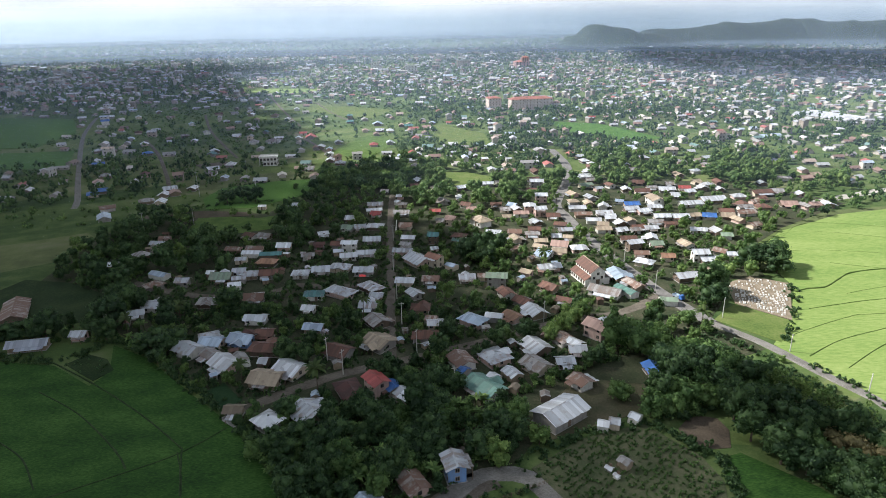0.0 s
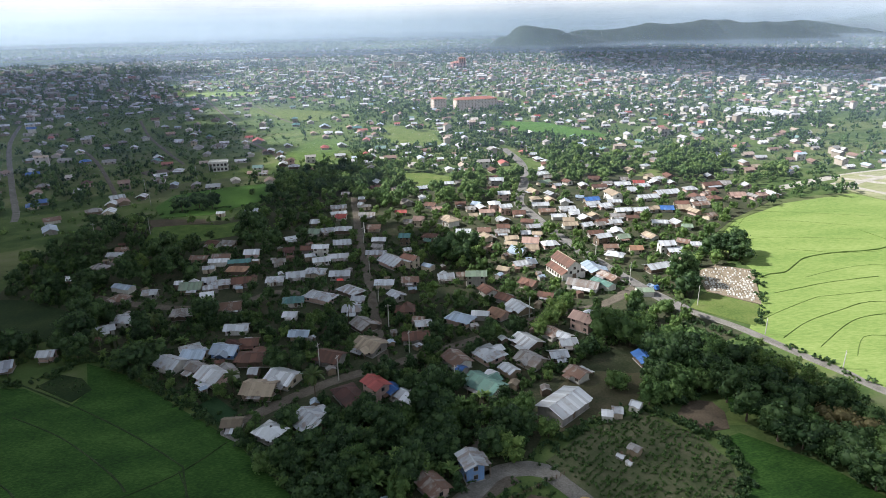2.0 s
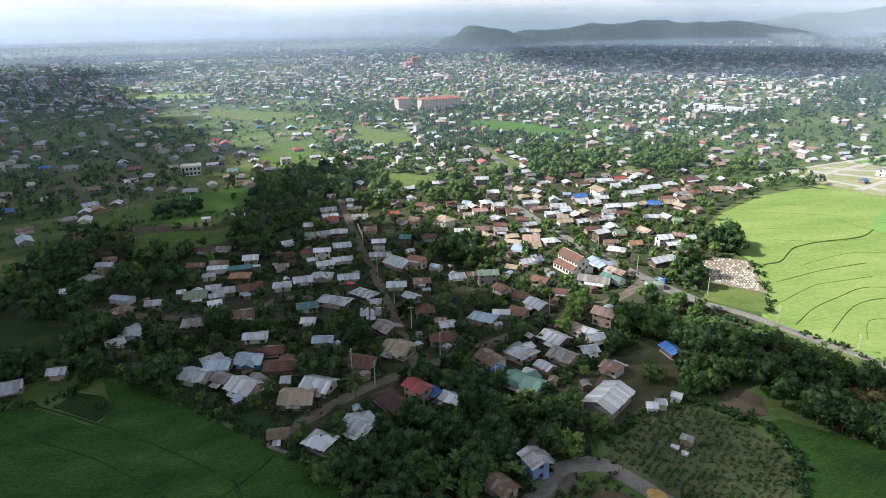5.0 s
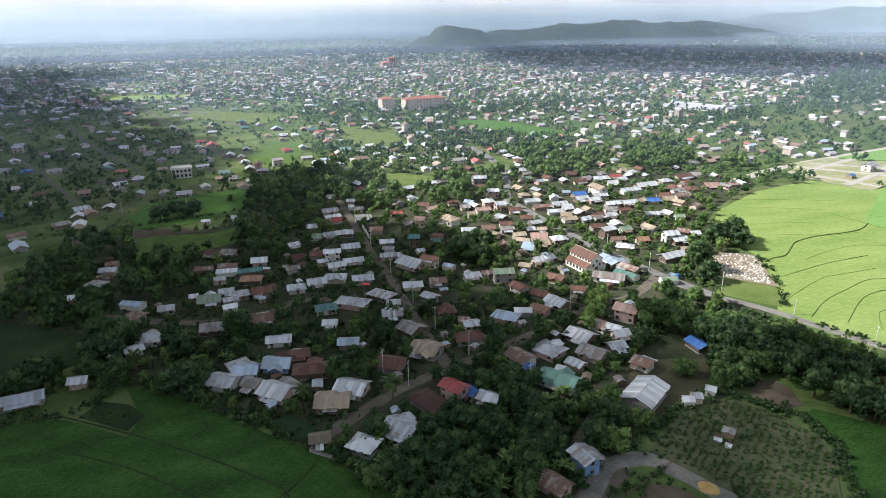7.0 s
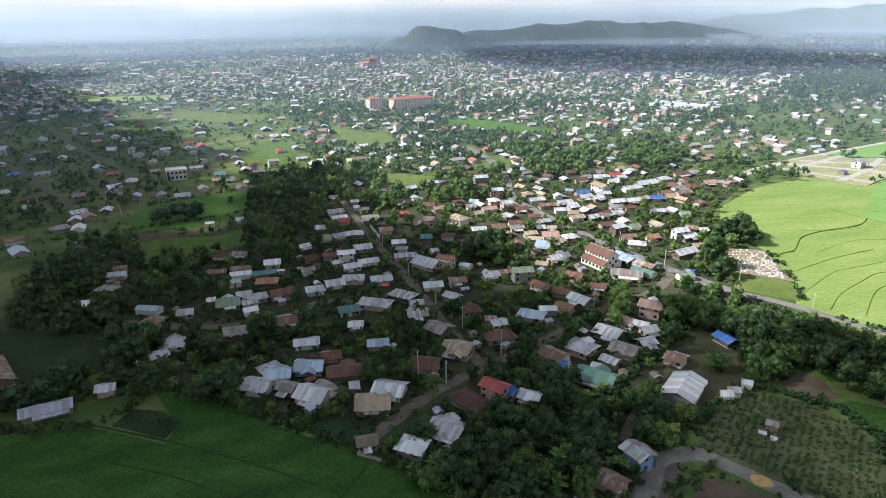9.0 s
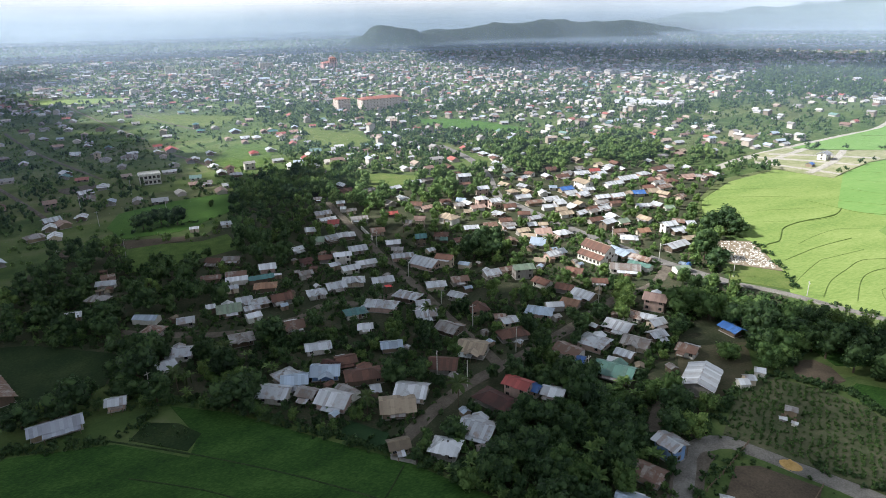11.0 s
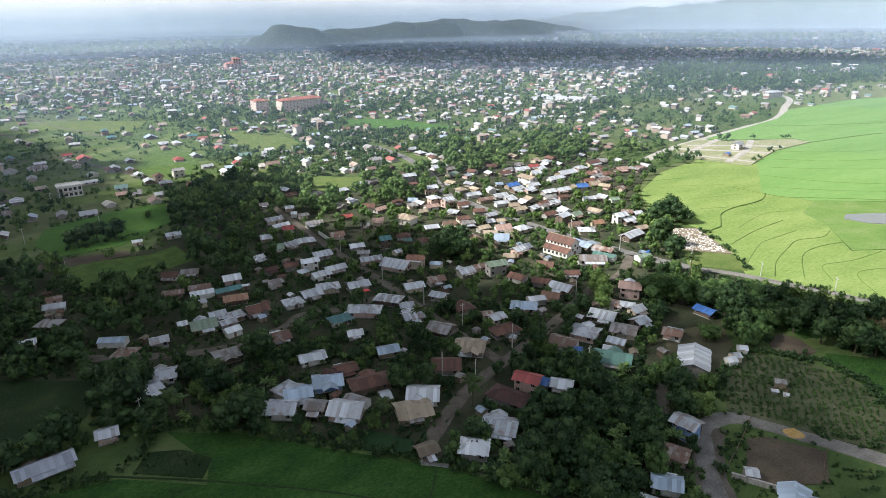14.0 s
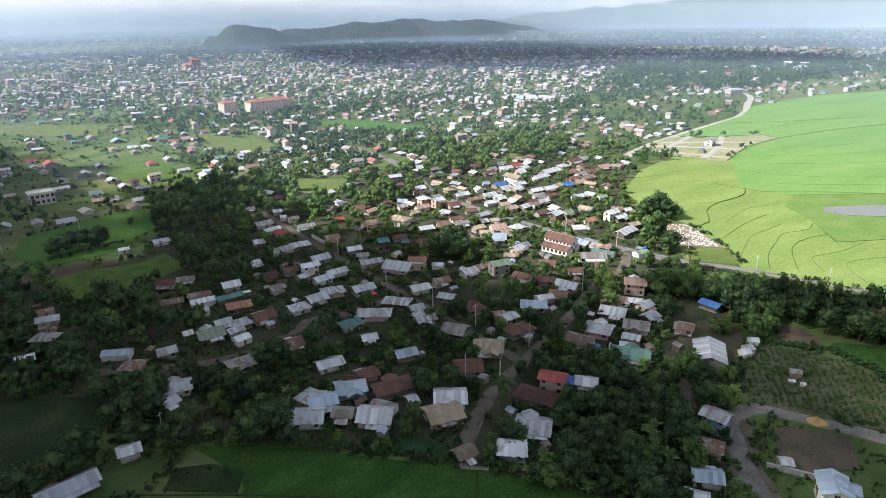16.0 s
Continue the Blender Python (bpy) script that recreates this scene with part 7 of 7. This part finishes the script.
# upright tinted sheets added as distance haze before town, hills and mountains, thinning upwards
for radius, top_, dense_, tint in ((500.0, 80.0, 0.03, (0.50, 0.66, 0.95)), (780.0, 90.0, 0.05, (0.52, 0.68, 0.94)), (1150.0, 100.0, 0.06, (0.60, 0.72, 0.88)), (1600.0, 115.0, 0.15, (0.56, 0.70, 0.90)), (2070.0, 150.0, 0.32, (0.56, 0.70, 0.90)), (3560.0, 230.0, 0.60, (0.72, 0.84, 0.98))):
    m_curtain = bpy.data.materials.new("haze curtain")
    m_curtain.use_nodes = True
    n, l = m_curtain.node_tree.nodes, m_curtain.node_tree.links
    n.clear()
    o_, tr, df, tl = n.new("ShaderNodeOutputMaterial"), n.new("ShaderNodeBsdfTransparent"), n.new("ShaderNodeBsdfDiffuse"), n.new("ShaderNodeBsdfTranslucent")
    mx, both = n.new("ShaderNodeMixShader"), n.new("ShaderNodeMixShader")
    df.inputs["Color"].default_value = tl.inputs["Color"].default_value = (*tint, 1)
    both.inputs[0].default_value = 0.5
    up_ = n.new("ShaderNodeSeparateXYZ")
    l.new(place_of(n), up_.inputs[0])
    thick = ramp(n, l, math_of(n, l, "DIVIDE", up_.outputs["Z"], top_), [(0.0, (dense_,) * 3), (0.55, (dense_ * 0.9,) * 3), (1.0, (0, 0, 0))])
    l.new(thick, mx.inputs[0])
    l.new(df.outputs[0], both.inputs[1])
    l.new(tl.outputs[0], both.inputs[2])
    l.new(tr.outputs[0], mx.inputs[1])
    l.new(both.outputs[0], mx.inputs[2])
    l.new(mx.outputs[0], o_.inputs["Surface"])
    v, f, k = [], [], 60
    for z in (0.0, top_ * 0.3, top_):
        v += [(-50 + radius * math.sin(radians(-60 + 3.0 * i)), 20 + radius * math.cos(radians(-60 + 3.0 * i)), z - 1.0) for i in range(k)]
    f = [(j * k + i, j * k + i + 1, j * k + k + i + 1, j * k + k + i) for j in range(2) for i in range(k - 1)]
    tagged(add("haze_bank", mesh_of("haze_bank", v, f, m_curtain)), "added see-through blue sheet standing in for distance haze", "haze", kind="structure")

# broken cloud above the place, high out of sight, that shades it in parts
def cloud_stuff(name, thin, uneven=0.1):
    """White, lets light through; thin: how much passes straight through, more or less where the cloud is thinner or denser."""
    m = bpy.data.materials.new(name)
    m.use_nodes = True
    n, l = m.node_tree.nodes, m.node_tree.links
    n.clear()
    o_, tl, df, mx = n.new("ShaderNodeOutputMaterial"), n.new("ShaderNodeBsdfTranslucent"), n.new("ShaderNodeBsdfDiffuse"), n.new("ShaderNodeMixShader")
    clr, my = n.new("ShaderNodeBsdfTransparent"), n.new("ShaderNodeMixShader")
    tl.inputs["Color"].default_value = df.inputs["Color"].default_value = (0.85, 0.87, 0.9, 1)
    mx.inputs[0].default_value = 0.6
    lo, hi = max(0.0, thin - uneven), min(1.0, thin + uneven)
    l.new(ramp(n, l, noise_of(n, l, 0.009, 3.0, place_of(n)), [(0.36, (lo, lo, lo)), (0.64, (hi, hi, hi))]), my.inputs[0])
    l.new(df.outputs[0], mx.inputs[1])
    l.new(tl.outputs[0], mx.inputs[2])
    l.new(mx.outputs[0], my.inputs[1])
    l.new(clr.outputs[0], my.inputs[2])
    l.new(my.outputs[0], o_.inputs["Surface"])
    return m


CLOUD_THICK, CLOUD_MID, CLOUD_THIN = cloud_stuff("thick cloud", 0.07, 0.03), cloud_stuff("cloud", 0.27, 0.07), cloud_stuff("thin cloud", 0.74, 0.08)
CLOUD_LOOSE, CLOUD_VEIL = cloud_stuff("loose cloud", 0.50, 0.18), cloud_stuff("veil of cloud", 0.84, 0.1)
CLOUD_Z = 620.0
SHIFT = SUN_WAY * (CLOUD_Z / SUN_WAY.z)


def cloud(name, label, shade, gap, seed, material, loose=0.0):
    """A cloud of many flattened puffs whose shade falls on the given stretch of land; loose: how wide its broken edge is."""
    rng = np.random.default_rng(seed)
    xs, ys = [q[0] for q in shade], [q[1] for q in shade]
    vs, fs, k = [], [], 0
    x = min(xs)
    while x < max(xs):
        y = min(ys)
        while y < max(ys):
            px_, py_ = x + rng.uniform(-0.3, 0.3) * gap, y + rng.uniform(-0.3, 0.3) * gap
            if inside(px_, py_, shade):
                edge = far_from(px_, py_, shade + shade[:1])
                if edge < loose * rng.uniform(0, 1) ** 1.5:
                    y += gap
                    continue
                r = min(gap * 1.05, 4 + edge * 0.95)
                v, f = ball((px_ + SHIFT.x, py_ + SHIFT.y, CLOUD_Z + rng.uniform(-8, 8)), r * rng.uniform(0.9, 1.15), rng, 4, 8, 0.14, 0.45)
                vs.append(v)
                fs.append(f + k)
                k += len(v)
            y += gap
        x += gap
    return tagged(add(name, quads_of(name, np.concatenate(vs), np.concatenate(fs), material, True)), label, "cloud", kind="structure")


cloud("cloud_over_village", "broad thick cumulus cloud high over the village",
      [(-82, 325), (-130, 345), (-420, 365), (-950, 365), (-950, -260), (-5, -260), (-15, 60), (-38, 200)], 26, 1, CLOUD_THICK)
cloud("cloud_over_suburb", "loose ragged cumulus cloud high over the suburb",
      [(-80, 400), (-74, 478), (-92, 560), (-150, 690), (-232, 900), (-330, 1150), (-950, 1150), (-950, 230), (-420, 230), (-150, 230), (-60, 300)], 26, 2, CLOUD_LOOSE, 90.0)
cloud("cloud_middle", "broad white cumulus cloud high over the village", [(-100, 330), (-70, 200), (-52, 60), (-40, -260), (6, -260), (2, 60), (6, 118), (22, 150), (8, 215), (-8, 270), (-22, 340), (-30, 380), (-6, 400), (0, 438), (-60, 462), (-82, 478), (-90, 380)], 20, 5, CLOUD_MID)
cloud("cloud_edge", "thin ragged edge of the cumulus cloud", [(520, -160), (330, 40), (142, 112)] + [(97, 163), (80, 174), (52, 174), (34, 176), (19, 183), (2, 197), (2, 220), (3, 247), (-4, 272)] + [(-6, 322), (-34, 340), (-22, 270), (-8, 215), (0, 150), (-8, 60), (-4, -260), (300, -260)], 16, 6, CLOUD_THIN)
cloud("cloud_over_plain", "long white cloud high over the plain", [(-1500, 1150), (-700, 1050), (-330, 1120), (-300, 1350), (-330, 1560), (-800, 1600), (-1500, 1500)], 45, 3, CLOUD_LOOSE, 120.0)
cloud("cloud_over_town", "long white cloud high over the far town", [(402, 1551), (430, 1308), (560, 1000), (900, 900), (1250, 640), (1500, 800), (1380, 1540), (1000, 2050), (592, 2171)], 40, 4, CLOUD_VEIL, 150.0)
cloud("cloud_fringe", "wispy fringe of the cumulus cloud", [(92, 172), (60, 200), (40, 216), (24, 226), (24, 252), (32, 285), (12, 322), (-10, 330), (-10, 272), (-6, 220), (-4, 192), (16, 178), (52, 168), (78, 170)], 12, 8, CLOUD_VEIL, 8.0)
